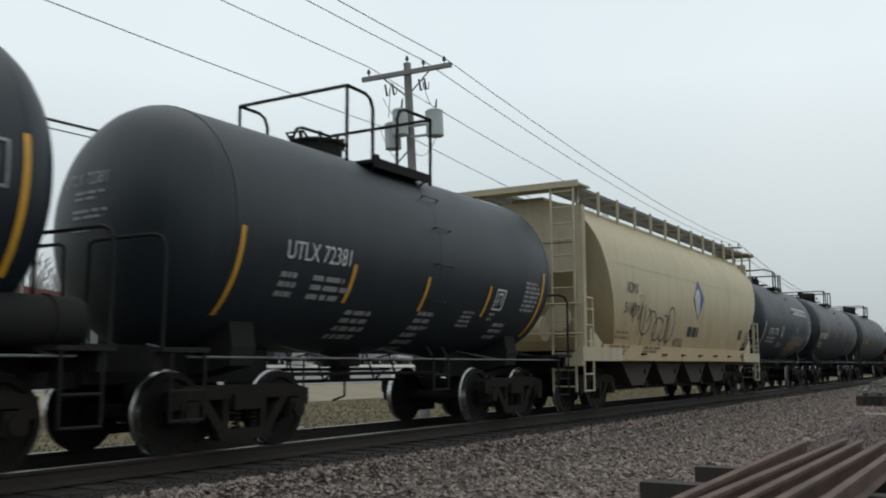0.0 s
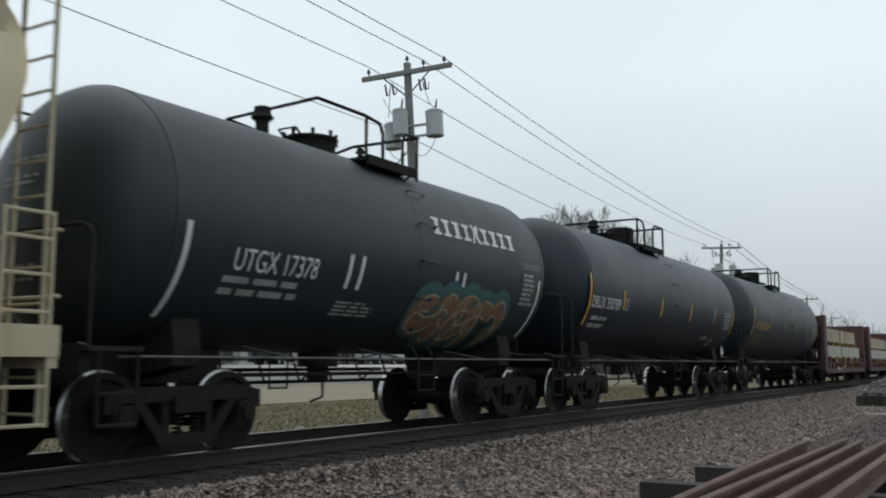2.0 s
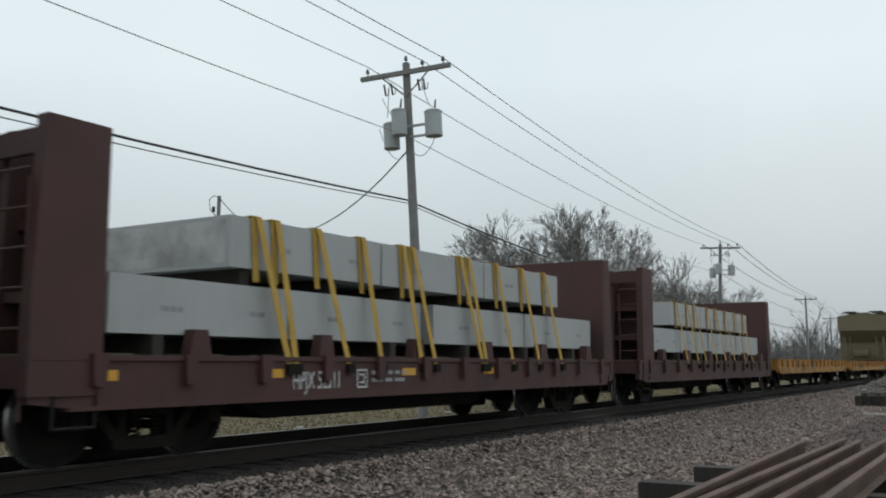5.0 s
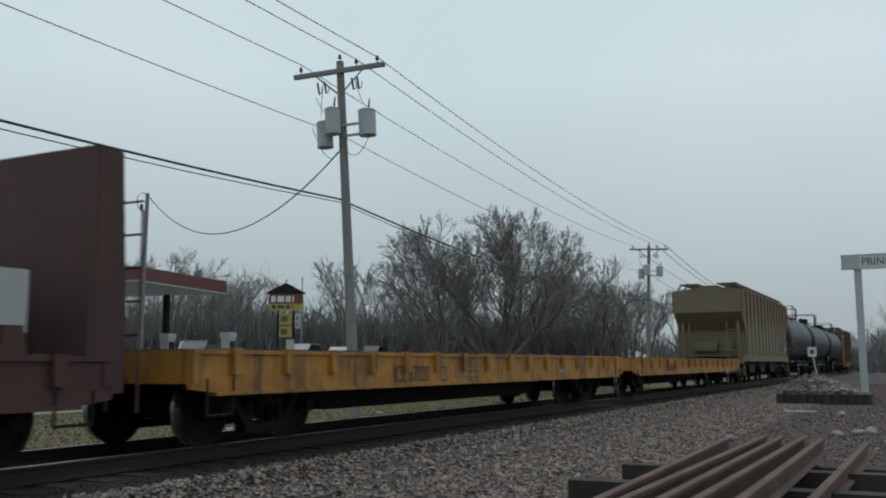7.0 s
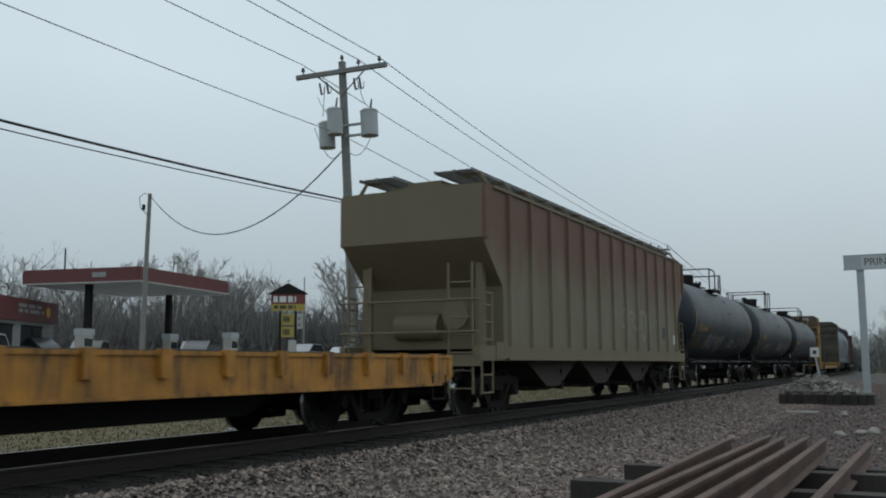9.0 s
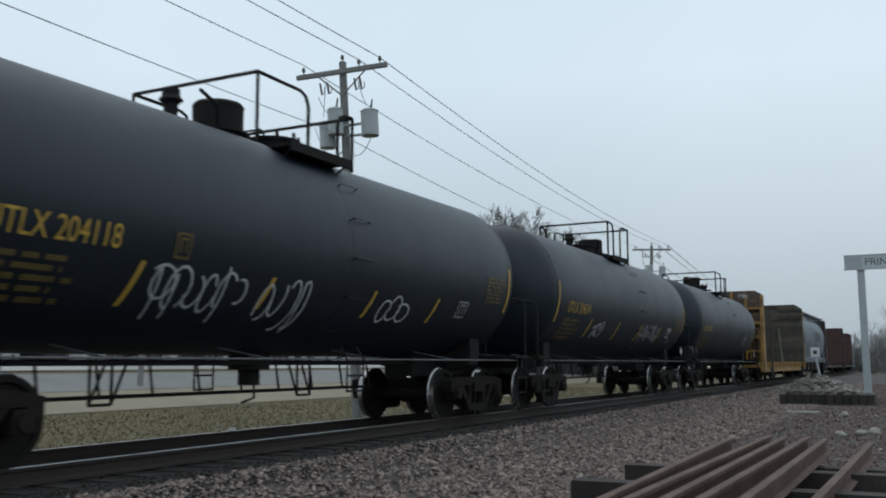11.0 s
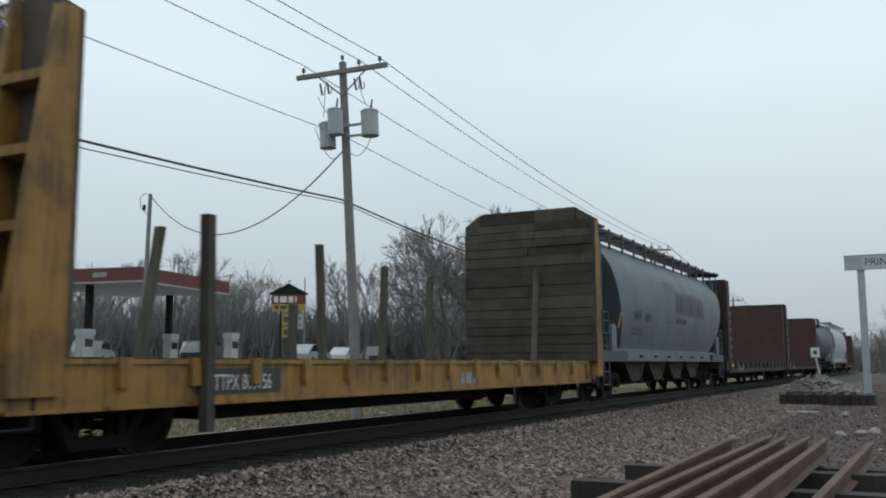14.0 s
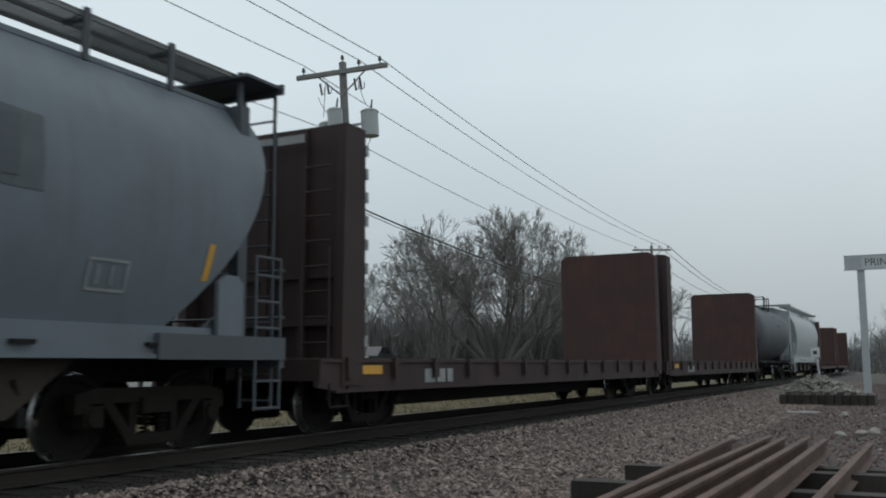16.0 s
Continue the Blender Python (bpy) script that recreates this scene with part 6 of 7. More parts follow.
stored_rail((11.95, 2.17), (6.37, 2.02), -0.098, 8.8)
stored_rail((12.52, 1.80), (6.40, 1.86), -0.098, 9.2)
stored_rail((12.29, 1.60), (6.55, 1.63), -0.098, 9.0)
stored_rail((12.41, 1.34), (6.65, 1.41), -0.098, 9.1)
stored_rail((12.30, 1.12), (6.78, 1.14), -0.098, 9.0)
stored_rail((12.76, 0.65), (7.48, 0.76), -0.170, 9.2)
for x, y0, y1, z in ((10.15, 2.95, -0.4, -0.1), (8.62, 3.02, -0.2, -0.1), (6.0, 3.0, 0.0, -0.1), (11.3, 1.35, -1.2, -0.17)):
    bm = bmesh.new()
    box(bm, -0.12, 0.12, y1, y0, -0.30, 0)
    ob = part("support_timber", bm, M["tie"], None, bevel=0.012)
    ob.matrix_basis = pose(x, 0, z, 0, 0, 0.6)
    tagged(ob, "dark old timber under the stored rails", "timber", "support timbers")


def rubble(name, x, y, z, r, n, seed, label, mat="limestone"):
    """A heap of broken stones in one object."""
    rng = np.random.default_rng(seed)

    def place(_, k):
        a = rng.random(k) * 6.283
        d = r * np.sqrt(rng.random(k))
        hgt = np.maximum(0, 0.42 * r * (1 - d / r)) * rng.random(k) ** 0.4
        return x + d * np.cos(a), y + d * np.sin(a), z + hgt

    ob = scatter(name, n, place, (0.05, 0.16), mat, label, "stones", seed, 0.8)
    return ob


def boulder(x, y, z, r, seed):
    bm = bmesh.new()
    bmesh.ops.create_icosphere(bm, subdivisions=3, radius=r)
    rnd = Vector((seed * 3.1, seed * 1.7, 0))
    for v in bm.verts:
        k = noise.noise(v.co / r * 1.1 + rnd) * 0.45 + noise.noise(v.co / r * 3.0 + rnd) * 0.15
        v.co *= 1 + k
        v.co.z *= 0.7
    ob = part("pale_rock", bm, M["limestone"], None, smooth=40)
    ob.matrix_basis = pose(x, y, z)
    tagged(ob, "pale broken rock lying on the gravel", "rock", "rocks")


for i, (x, y, r) in enumerate(((9.55, 0.62, 0.20), (9.8, 0.45, 0.16), (9.75, 1.22, 0.09), (19.7, 1.5, 0.11), (20.3, 1.18, 0.10), (20.8, 0.98, 0.12), (27.5, 2.0, 0.12))):
    boulder(x, y, -0.40, r, i)
rubble("stone_heap", 47.0, 4.6, -0.50, 2.5, 2600, 11, "heap of pale broken stone beside the track")
rubble("stone_heap", 40.0, 2.9, -0.50, 1.3, 260, 12, "low spread of pale broken stone")

# stacks of old sleepers
for i in range(24):
    bm = bmesh.new()
    box(bm, 0, 2.6, -0.115, 0.115, -0.09, 0.09)
    ob = part("old_sleeper", bm, M["tie"], None, bevel=0.012)
    ob.matrix_basis = pose(34.5 + 0.05 * (i % 3), 4.45 - (i % 12) * 0.255, -0.36 + 0.18 * (i // 12), 0, 0, 1.0)
    tagged(ob, "dark old sleeper stacked on the gravel", "timber", "old sleepers")
for i in range(6):
    bm = bmesh.new()
    box(bm, 0, 2.4, -0.09, 0.09, -0.05, 0.05)
    ob = part("old_sleeper", bm, M["wood"], None, bevel=0.012)
    ob.matrix_basis = pose(34.7 + 0.12 * (i % 2), 4.3 - i * 0.42, -0.04, 0, 0, -2.0 + i)
    tagged(ob, "weathered plank lying on a sleeper stack", "timber", "old sleepers")
bm = bmesh.new()
box(bm, -0.12, 0.12, -0.45, 0.45, 0, 0.05)
ob = part("pale_plank", bm, M["curb"], None, bevel=0.008)
ob.matrix_basis = pose(29.1, 3.2, -0.45, 0, 0, 3)
tagged(ob, "pale short plank lying on the gravel", "plank")

# station name board on its post
sign = thing("station_sign", "pale grey station name board on a tall steel post", "sign", at=pose(37.9, 1.89, -0.47, 0, 0, -88.5))
bm = bmesh.new()
box(bm, -0.13, 0.13, -0.08, 0.08, 0, 5.25)
ob = part("post", bm, M["galv"], sign, bevel=0.01)
bm = bmesh.new()
box(bm, -0.55, 2.3, -0.13, -0.05, 4.93, 5.45)
part("board", bm, M["signgrey"], sign, bevel=0.01)
bm = bmesh.new()
for x0, x1, z0, z1 in ((-0.57, 2.32, 5.43, 5.47), (-0.57, 2.32, 4.91, 4.95)):
    box(bm, x0, x1, -0.145, -0.045, z0, z1)
part("board_edge", bm, M["galv"], sign)
bm = text_bm("PRINC", 0.27, 0.95)
for v in bm.verts:
    v.co = (v.co.x + 0.14, -0.135, v.co.y + 5.06)
part("lettering", bm, M["dark"], sign)
bm = bmesh.new()
box(bm, -0.55, 0.05, -0.137, -0.131, 4.97, 5.40)
part("blank_panel", bm, M["galv"], sign)

# switch target beside the track
target = thing("switch_target", "small white square track signal on a thin post", "track signal", at=pose(52.0, 5.0, -0.45, 0, 0, -82))
bm = bmesh.new()
tube(bm, [(0.30, 0, 0), (0.0, 0, 1.9)], 0.05, 8)
part("post", bm, M["galv"], target)
bm = bmesh.new()
box(bm, -0.22, 0.22, -0.07, -0.05, 1.75, 2.25)
part("plate", bm, M["white"], target)
bm = bmesh.new()
box(bm, -0.09, 0.09, -0.08, -0.072, 1.90, 2.10)
part("centre_mark", bm, M["dark"], target)


# ------------------------------------------------------------ poles and wires
def sag(a, b, drop, n=14):
    a, b = Vector(a), Vector(b)
    return [a.lerp(b, i / n) - Vector((0, 0, drop * 4 * (i / n) * (1 - i / n))) for i in range(n + 1)]


POLES = [Vector((22.1, 14.65, 0)), Vector((68.8, 17.7, 0)), Vector((129.8, 22.5, 0)), Vector((187.0, 28.2, 0)), Vector((250.0, 35.5, 0))]
POLES.insert(0, POLES[0] * 2 - POLES[1])
TOP = 9.85


def utility_pole(p, lean, cans):
    pole = thing("utility_pole", "weathered wooden utility pole with a crossarm and transformers" if cans else "weathered wooden utility pole with a crossarm", "utility pole", "utility poles", at=pose(p.x, p.y, -0.6, 0, 0, -79) @ pose(math.sin(radians(-lean)) * (TOP + 0.6), 0, 0, 0, lean, 0))
    hgt = TOP + 0.6
    bm = bmesh.new()
    cyl(bm, (0, 0, 0), (0, 0, hgt), 0.16, 14, 0.11)
    part("shaft", bm, M["polewood"], pole, smooth=40)
    bm = bmesh.new()
    box(bm, -1.42, 1.42, -0.17, -0.06, hgt - 0.38, hgt - 0.25)
    part("crossarm", bm, M["polewood"], pole, bevel=0.01)
    bm = bmesh.new()
    for q in (-1, 1):
        cyl(bm, (q * 0.75, -0.12, hgt - 0.36), (0, -0.12, hgt - 1.05), 0.025, 4)
    part("brace", bm, M["polewood"], pole)
    for x in (-1.2, 0.0, 1.2, 0.55):
        bm = bmesh.new()
        z0 = hgt - 0.25 if x else hgt
        cyl(bm, (x, -0.11 if x else 0, z0), (x, -0.11 if x else 0, z0 + 0.12), 0.018, 6)
        cyl(bm, (x, -0.11 if x else 0, z0 + 0.10), (x, -0.11 if x else 0, z0 + 0.16), 0.06, 10, 0.05)
        cyl(bm, (x, -0.11 if x else 0, z0 + 0.16), (x, -0.11 if x else 0, z0 + 0.22), 0.05, 10, 0.035)
        part("insulator", bm, M["porcelain"], pole, smooth=50)
    if cans:
        for x, y, z, r in ((-0.52, -0.10, hgt - 2.55, 0.235), (-0.12, -0.45, hgt - 2.28, 0.22), (0.80, -0.10, hgt - 2.35, 0.25)):
            can = new("transformer")
            can.parent = pole
            bm = bmesh.new()
            cyl(bm, (x, y, z), (x, y, z + 0.72), r, 20)
            part("tank", bm, M["galv"], can, "pale grey steel transformer can", smooth=40)
            bm = bmesh.new()
            cyl(bm, (x, y, z + 0.72), (x, y, z + 0.78), r + 0.02, 20, r * 0.8)
            part("lid", bm, M["galv"], can, smooth=40)
            bm = bmesh.new()
            cyl(bm, (x + 0.05, y, z + 0.76), (x + 0.10, y, z + 1.08), 0.035, 8, 0.022)
            part("bushing", bm, M["porcelain"], can, smooth=50)
        for x in (-0.62, -0.40, 0.45, 0.62):
            bm = bmesh.new()
            z = hgt - 0.95
            cyl(bm, (x, -0.16, z), (x - 0.03, -0.2, z + 0.34), 0.03, 6)
            tube(bm, [(x, -0.16, z), (x + 0.09, -0.2, z + 0.02), (x + 0.11, -0.2, z + 0.20)], 0.014, 5)
            part("fuse_cutout", bm, M["porcelain"], pole)
        bm = bmesh.new()
        box(bm, -0.6, 0.66, -0.13, -0.05, hgt - 1.98, hgt - 1.92)
        box(bm, 0.05, 0.66, -0.13, -0.05, hgt - 2.30, hgt - 2.24)
        part("bracket", bm, M["galv"], pole)
        bm = bmesh.new()
        for pts in (sag((-0.9, -0.12, hgt - 1.9), (-0.05, -0.12, hgt - 2.65), 0.55, 10), sag((1.02, -0.12, hgt - 1.9), (0.1, -0.12, hgt - 2.7), 0.5, 10), sag((-0.5, -0.15, hgt - 0.6), (-0.62, -0.12, hgt - 1.6), 0.0, 4), sag((0.5, -0.15, hgt - 0.6), (0.72, -0.12, hgt - 1.4), 0.1, 6), sag((-0.75, -0.15, hgt - 1.0), (-0.1, -0.12, hgt - 1.7), 0.25, 8)):
            tube(bm, pts, 0.011, 5)
        part("jumper_wire", bm, M["wire"], pole)
    return pole


for i, p in enumerate(POLES):
    utility_pole(p, -3.0 if i == 1 else (2.0 if i == 2 else 0.0), i in (1, 2))
turn = Matrix.Rotation(radians(-79), 4, "Z")
for a, b in zip(POLES, POLES[1:]):
    for x in (-1.2, 0.55, 1.2):
        off = turn @ Vector((x, -0.11, TOP - 0.02))
        bm = bmesh.new()
        tube(bm, sag(a + off, b + off, 0.55), 0.014 if a.x < 60 else 0.027, 5)
        tagged(part("power_line", bm, M["wire"], None), "thin grey overhead power line between poles", "wire", "power lines")
    bm = bmesh.new()
    tube(bm, sag(a + Vector((0, 0, 7.65)), b + Vector((0, 0, 7.65)), 0.5), 0.012 if a.x < 60 else 0.024, 5)
    tagged(part("neutral_wire", bm, M["wire"], None), "thin grey lower overhead wire", "wire", "power lines")
    for dz, r in ((5.75, 0.026), (5.66, 0.012)):
        bm = bmesh.new()
        tube(bm, sag(a + Vector((0, 0, dz)), b + Vector((0, 0, dz)), 0.72 if dz > 5.7 else 0.80), r, 6)
        tagged(part("telephone_cable", bm, M["cable"], None), "black sagging telephone cable", "wire", "telephone cables")

LIFT = rise(31.7, 31.9)
light_pole = thing("service_pole", "grey leaning service pole with a hook at its top", "pole", at=pose(31.7, 31.9, -0.6 + rise(31.7, 31.9), -0.5, 2.0, 0))
bm = bmesh.new()
cyl(bm, (0, 0, 0), (0, 0, 9.7 - LIFT), 0.14, 12, 0.09)
part("shaft", bm, M["polewood"], light_pole, smooth=40)
bm = bmesh.new()
tube(bm, [(x, y, z - LIFT) for x, y, z in ((0, 0, 8.6), (-0.32, 0.25, 9.0), (-0.36, 0.28, 9.5), (-0.2, 0.16, 9.7), (0, 0, 9.65))], 0.018, 5)
cyl(bm, (-0.2, 0.15, 8.9 - LIFT), (-0.2, 0.15, 9.15 - LIFT), 0.08, 8)
part("hook", bm, M["cable"], light_pole)
bm = bmesh.new()
tube(bm, sag(POLES[1] + Vector((0, 0, 7.15)), (32.0, 31.9, 8.95), 2.1, 24), 0.022, 5)
tagged(part("service_cable", bm, M["cable"], None), "black service cable hanging in a deep sag", "wire")
for x, y, hgt in ((73.0, 52.5, 8.5), (25.5, 37.5, 8.2), (44.5, 44.5, 8.0)):
    thin = thing("thin_pole", "thin dark pole behind the station", "pole", "thin poles", at=pose(x, y, -0.6 + rise(x, y)))
    bm = bmesh.new()
    cyl(bm, (0, 0, 0), (0, 0, hgt), 0.10, 8, 0.05)
    part("shaft", bm, M["polewood"], thin)


# ------------------------------------------------------------ filling station
PAVED = 1.05
station = thing("fuel_canopy", "filling-station canopy with a red fascia on dark columns", "canopy", at=pose(38.5, 39.0, PAVED, 0, 0, 12))
CW, CD = 10.3, 7.8
bm = bmesh.new()
box(bm, 0.06, CW - 0.06, 0.06, CD - 0.06, 4.72, 5.3)
part("soffit", bm, M["greywall"], station)
for name, b in (("front_fascia", (0, CW, -0.02, 0.10)), ("back_fascia", (0, CW, CD - 0.1, CD + 0.02)), ("side_fascia", (-0.02, 0.10, 0.11, CD - 0.11)), ("side_fascia", (CW - 0.1, CW + 0.02, 0.11, CD - 0.11))):
    bm = bmesh.new()
    box(bm, *b, 4.78, 5.58)
    part(name, bm, M["red"], station, bevel=0.02)
bm = bmesh.new()
box(bm, -0.035, -0.02, 2.2, 3.1, 5.05, 5.33)
part("fascia_sign", bm, M["dimwhite"], station)
for b in ((-0.04, CW + 0.03, -0.05, -0.02), (-0.06, -0.04, -0.05, CD)):
    bm = bmesh.new()
    box(bm, *b, 4.72, 4.79)
    part("pale_edge", bm, M["curb"], station)
for x in (0.85, 9.4):
    bm = bmesh.new()
    box(bm, x - 0.17, x + 0.17, CD / 2 - 0.17, CD / 2 + 0.17, 0, 4.73)
    part("column", bm, M["frame"], station, bevel=0.02)
for x, y, z1 in ((1.6, 6.2, 7.0), (8.8, 6.0, 6.3)):
    bm = bmesh.new()
    cyl(bm, (x, y, 5.3), (x, y, z1), 0.05, 8)
    part("vent_pipe", bm, M["frame"], station)


def fuel_pump(x, y):
    pump = thing("fuel_pump", "pale fuel pump on a kerbed island", "fuel pump", "fuel pumps", at=pose(x, y, PAVED, 0, 0, 12))
    for nm, b, mt in (("island", (-1.0, 1.0, -0.5, 0.5, 0, 0.15), "curb"), ("cabinet", (-0.45, 0.45, -0.28, 0.28, 0.15, 1.75), "curb"), ("display", (-0.36, 0.36, -0.30, -0.282, 1.1, 1.55), "glass"), ("cap", (-0.5, 0.5, -0.33, 0.33, 1.75, 2.1), "galv")):
        bm = bmesh.new()
        box(bm, *b)
        part(nm, bm, M[mt], pump, bevel=0.02)


for x, y in ((37.6, 42.2), (46.6, 44.3), (47.2, 39.7)):
    fuel_pump(x, y)


def store_building():
    store = thing("store", "low filling-station shop with a red fascia band", "shop", at=pose(40.6, 48.4, PAVED, 0, 0, 28))
    bm = bmesh.new()
    box(bm, -22, 0, 0, 12, 0, 2.6)
    part("wall", bm, M["greywall"], store)
    bm = bmesh.new()
    box(bm, -22.2, 0.2, -0.25, 12.2, 2.6, 3.9)
    part("fascia", bm, M["red"], store, "dark red fascia band", bevel=0.03)
    for i in range(5):
        bm = bmesh.new()
        box(bm, -20.5 + i * 4, -17.6 + i * 4, -0.03, 0.05, 0.5, 2.3)
        w = part("window", bm, M["glass"], store)
        bm = bmesh.new()
        for x0, x1, z0, z1 in ((-20.6, -17.5, 0.4, 0.5), (-20.6, -17.5, 2.3, 2.4), (-19.1, -19.0, 0.5, 2.3)):
            box(bm, x0 + i * 4, x1 + i * 4, -0.06, -0.03, z0, z1)
        part("window_frame", bm, M["frame"], w)
    bm = bars_bm(0, 0, 4.0, 0.6, 2, 0.7, 3)
    for v in bm.verts:
        v.co = (v.co.x - 5.5, -0.27, v.co.y + 3.6)
    part("fascia_lettering", bm, M["dimwhite"], store)
    bm = bmesh.new()
    lathe_x(bm, [(-0.01, 0.0), (-0.01, 0.32), (0.01, 0.32), (0.01, 0.0)], 0, 20)
    for v in bm.verts:
        v.co = (v.co.y - 1.4, -0.27 + v.co.x, v.co.z + 3.25)
    part("round_emblem", bm, M["orange"], store)


store_building()

pylon = thing("price_sign", "house-shaped roadside price sign in red and yellow", "sign", at=pose(54.5, 40.6, PAVED - 0.05, 0, 0, -58))
for x in (-0.56, 0.56):
    bm = bmesh.new()
    box(bm, x - 0.07, x + 0.07, -0.07, 0.07, 0, 4.0)
    part("post", bm, M["frame"], pylon)
bm = bmesh.new()
slab_xz(bm, [(-1.38, 5.14), (1.38, 5.14), (1.38, 5.22), (0.06, 5.92), (-0.06, 5.92), (-1.38, 5.22)], -0.22, 0.22)
gable = part("gable", bm, M["frame"], pylon)
bm = bmesh.new()
cyl(bm, (0, 0, 5.9), (0, 0, 6.12), 0.03, 6)
cyl(bm, (-0.1, 0, 6.1), (0.14, 0, 6.16), 0.05, 6)
part("finial", bm, M["dimwhite"], gable)
for nm, b, mt in (("name_panel", (-1.22, 1.22, -0.18, 0.18, 4.46, 5.14), "signred"), ("yellow_panel", (-1.18, 1.18, -0.19, 0.19, 3.96, 4.44), "signyellow"), ("price_panel", (-0.46, 0.42, -0.12, 0.12, 2.94, 3.72), "signyellow"), ("price_panel", (-0.46, 0.42, -0.12, 0.12, 2.06, 2.80), "signyellow"), ("small_panel", (0.66, 1.05, -0.10, 0.10, 2.66, 3.74), "curb"), ("base_panel", (0.05, 0.62, -0.12, 0.12, 1.0, 1.85), "curb")):
    bm = bmesh.new()
    box(bm, *b)
    part(nm, bm, M[mt], pylon, bevel=0.02)
for x0, z1, w, hh, mt, y in ((-1.05, 5.0, 2.1, 0.44, "white", -0.19), (-1.0, 4.33, 2.0, 0.24, "dark", -0.20), (-0.34, 3.55, 0.62, 0.42, "dark", -0.13), (-0.34, 2.64, 0.62, 0.42, "dark", -0.13), (0.74, 3.5, 0.2, 0.2, "dark", -0.11), (0.74, 3.05, 0.2, 0.2, "dark", -0.11)):
    bm = bars_bm(x0, z1, w, hh, 1, 1.0, 4)
    for v in bm.verts:
        v.co = (v.co.x, y, v.co.y)
    part("lettering", bm, M[mt], pylon)


# ------------------------------------------------------------ parked cars and far buildings
def parked_car(x, y, turn, mat, tall=0.0):
    car = thing("parked_car", {"car_silver": "silver", "car_dark": "dark blue", "car_white": "white"}[mat] + " parked car on the forecourt", "car", "parked cars", at=pose(x, y, -0.55 + rise(x, y), 0, 0, turn))
    t = tall
    bm = bmesh.new()
    slab_xz(bm, [(-2.2, 0.35), (2.2, 0.35), (2.25, 0.75), (2.05, 0.92 + t * 0.3), (1.1, 1.0 + t * 0.3), (0.45, 1.45 + t), (-1.2, 1.48 + t), (-1.95, 1.02 + t * 0.5), (-2.25, 0.92)], -0.88, 0.88)
    part("body", bm, M[mat], car, bevel=0.06, smooth=40)
    bm = bmesh.new()
    slab_xz(bm, [(0.95, 1.03 + t * 0.3), (0.42, 1.39 + t), (-1.15, 1.42 + t), (-1.75, 1.05 + t * 0.4)], -0.895, 0.895)
    part("window", bm, M["glass"], car)
    for wx in (-1.35, 1.38):
        for q in (-1, 1):
            bm = bmesh.new()
            cyl(bm, (wx, q * 0.72, 0.33), (wx, q * 0.92, 0.33), 0.33, 18)
            w = part("wheel", bm, M["rubber"], car, smooth=40)
            bm = bmesh.new()
            cyl(bm, (wx, q * 0.90, 0.33), (wx, q * 0.93, 0.33), 0.2, 14)
            part("rim", bm, M["galv"], w)


for x, y, a, mt, tl in ((35.0, 46.5, 28, "car_silver", 0.0), (42.2, 46.6, 35, "car_white", 0.1), (51.0, 45.2, 20, "car_dark", 0.25), (53.5, 48.0, 28, "car_silver", 0.3), (38.3, 48.0, 100, "car_dark", 0.2), (62.0, 44.0, 10, "car_silver", 0.2), (70.0, 45.5, 5, "car_white", 0.1), (76.0, 46.0, 8, "car_dark", 0.3), (33.4, 45.0, 28, "car_white", 0.3)):
    parked_car(x, y, a, mt, tl)


def far_house(x, y, turn, w, d, hgt, mat, roof=1.2):
    house = thing("far_house", "low " + ("white" if mat == "whitewall" else "grey") + " building among the bare trees", "building", "far buildings", at=pose(x, y, -0.62 + rise(x, y), 0, 0, turn))
    bm = bmesh.new()
    box(bm, -w / 2, w / 2, -d / 2, d / 2, 0, hgt)
    part("wall", bm, M[mat], house)
    bm = bmesh.new()
    prism(bm, [(-d / 2 - 0.3, hgt), (d / 2 + 0.3, hgt), (0, hgt + roof)], -w / 2 - 0.3, w / 2 + 0.3)
    part("roof", bm, M["greywall"], house)
    for i in range(max(int(w / 3), 2)):
        bm = bmesh.new()
        x0 = -w / 2 + 0.8 + i * (w - 1.6) / max(int(w / 3), 2)
        box(bm, x0, x0 + 1.1, -d / 2 - 0.04, -d / 2 + 0.02, 0.9, min(2.2, hgt - 0.3))
        part("window", bm, M["glass"], house)


for a in ((95, 62, -30, 12, 7, 2.6, "whitewall"), (108, 58, -25, 9, 7, 2.8, "greywall"), (112, 44, -20, 10, 6, 2.6, "whitewall"), (125, 38, -15, 12, 6, 2.4, "whitewall"), (118, 76, -35, 10, 9, 6.5, "greywall"), (86, 70, -38, 14, 8, 3.0, "greywall")):
    far_house(*a)


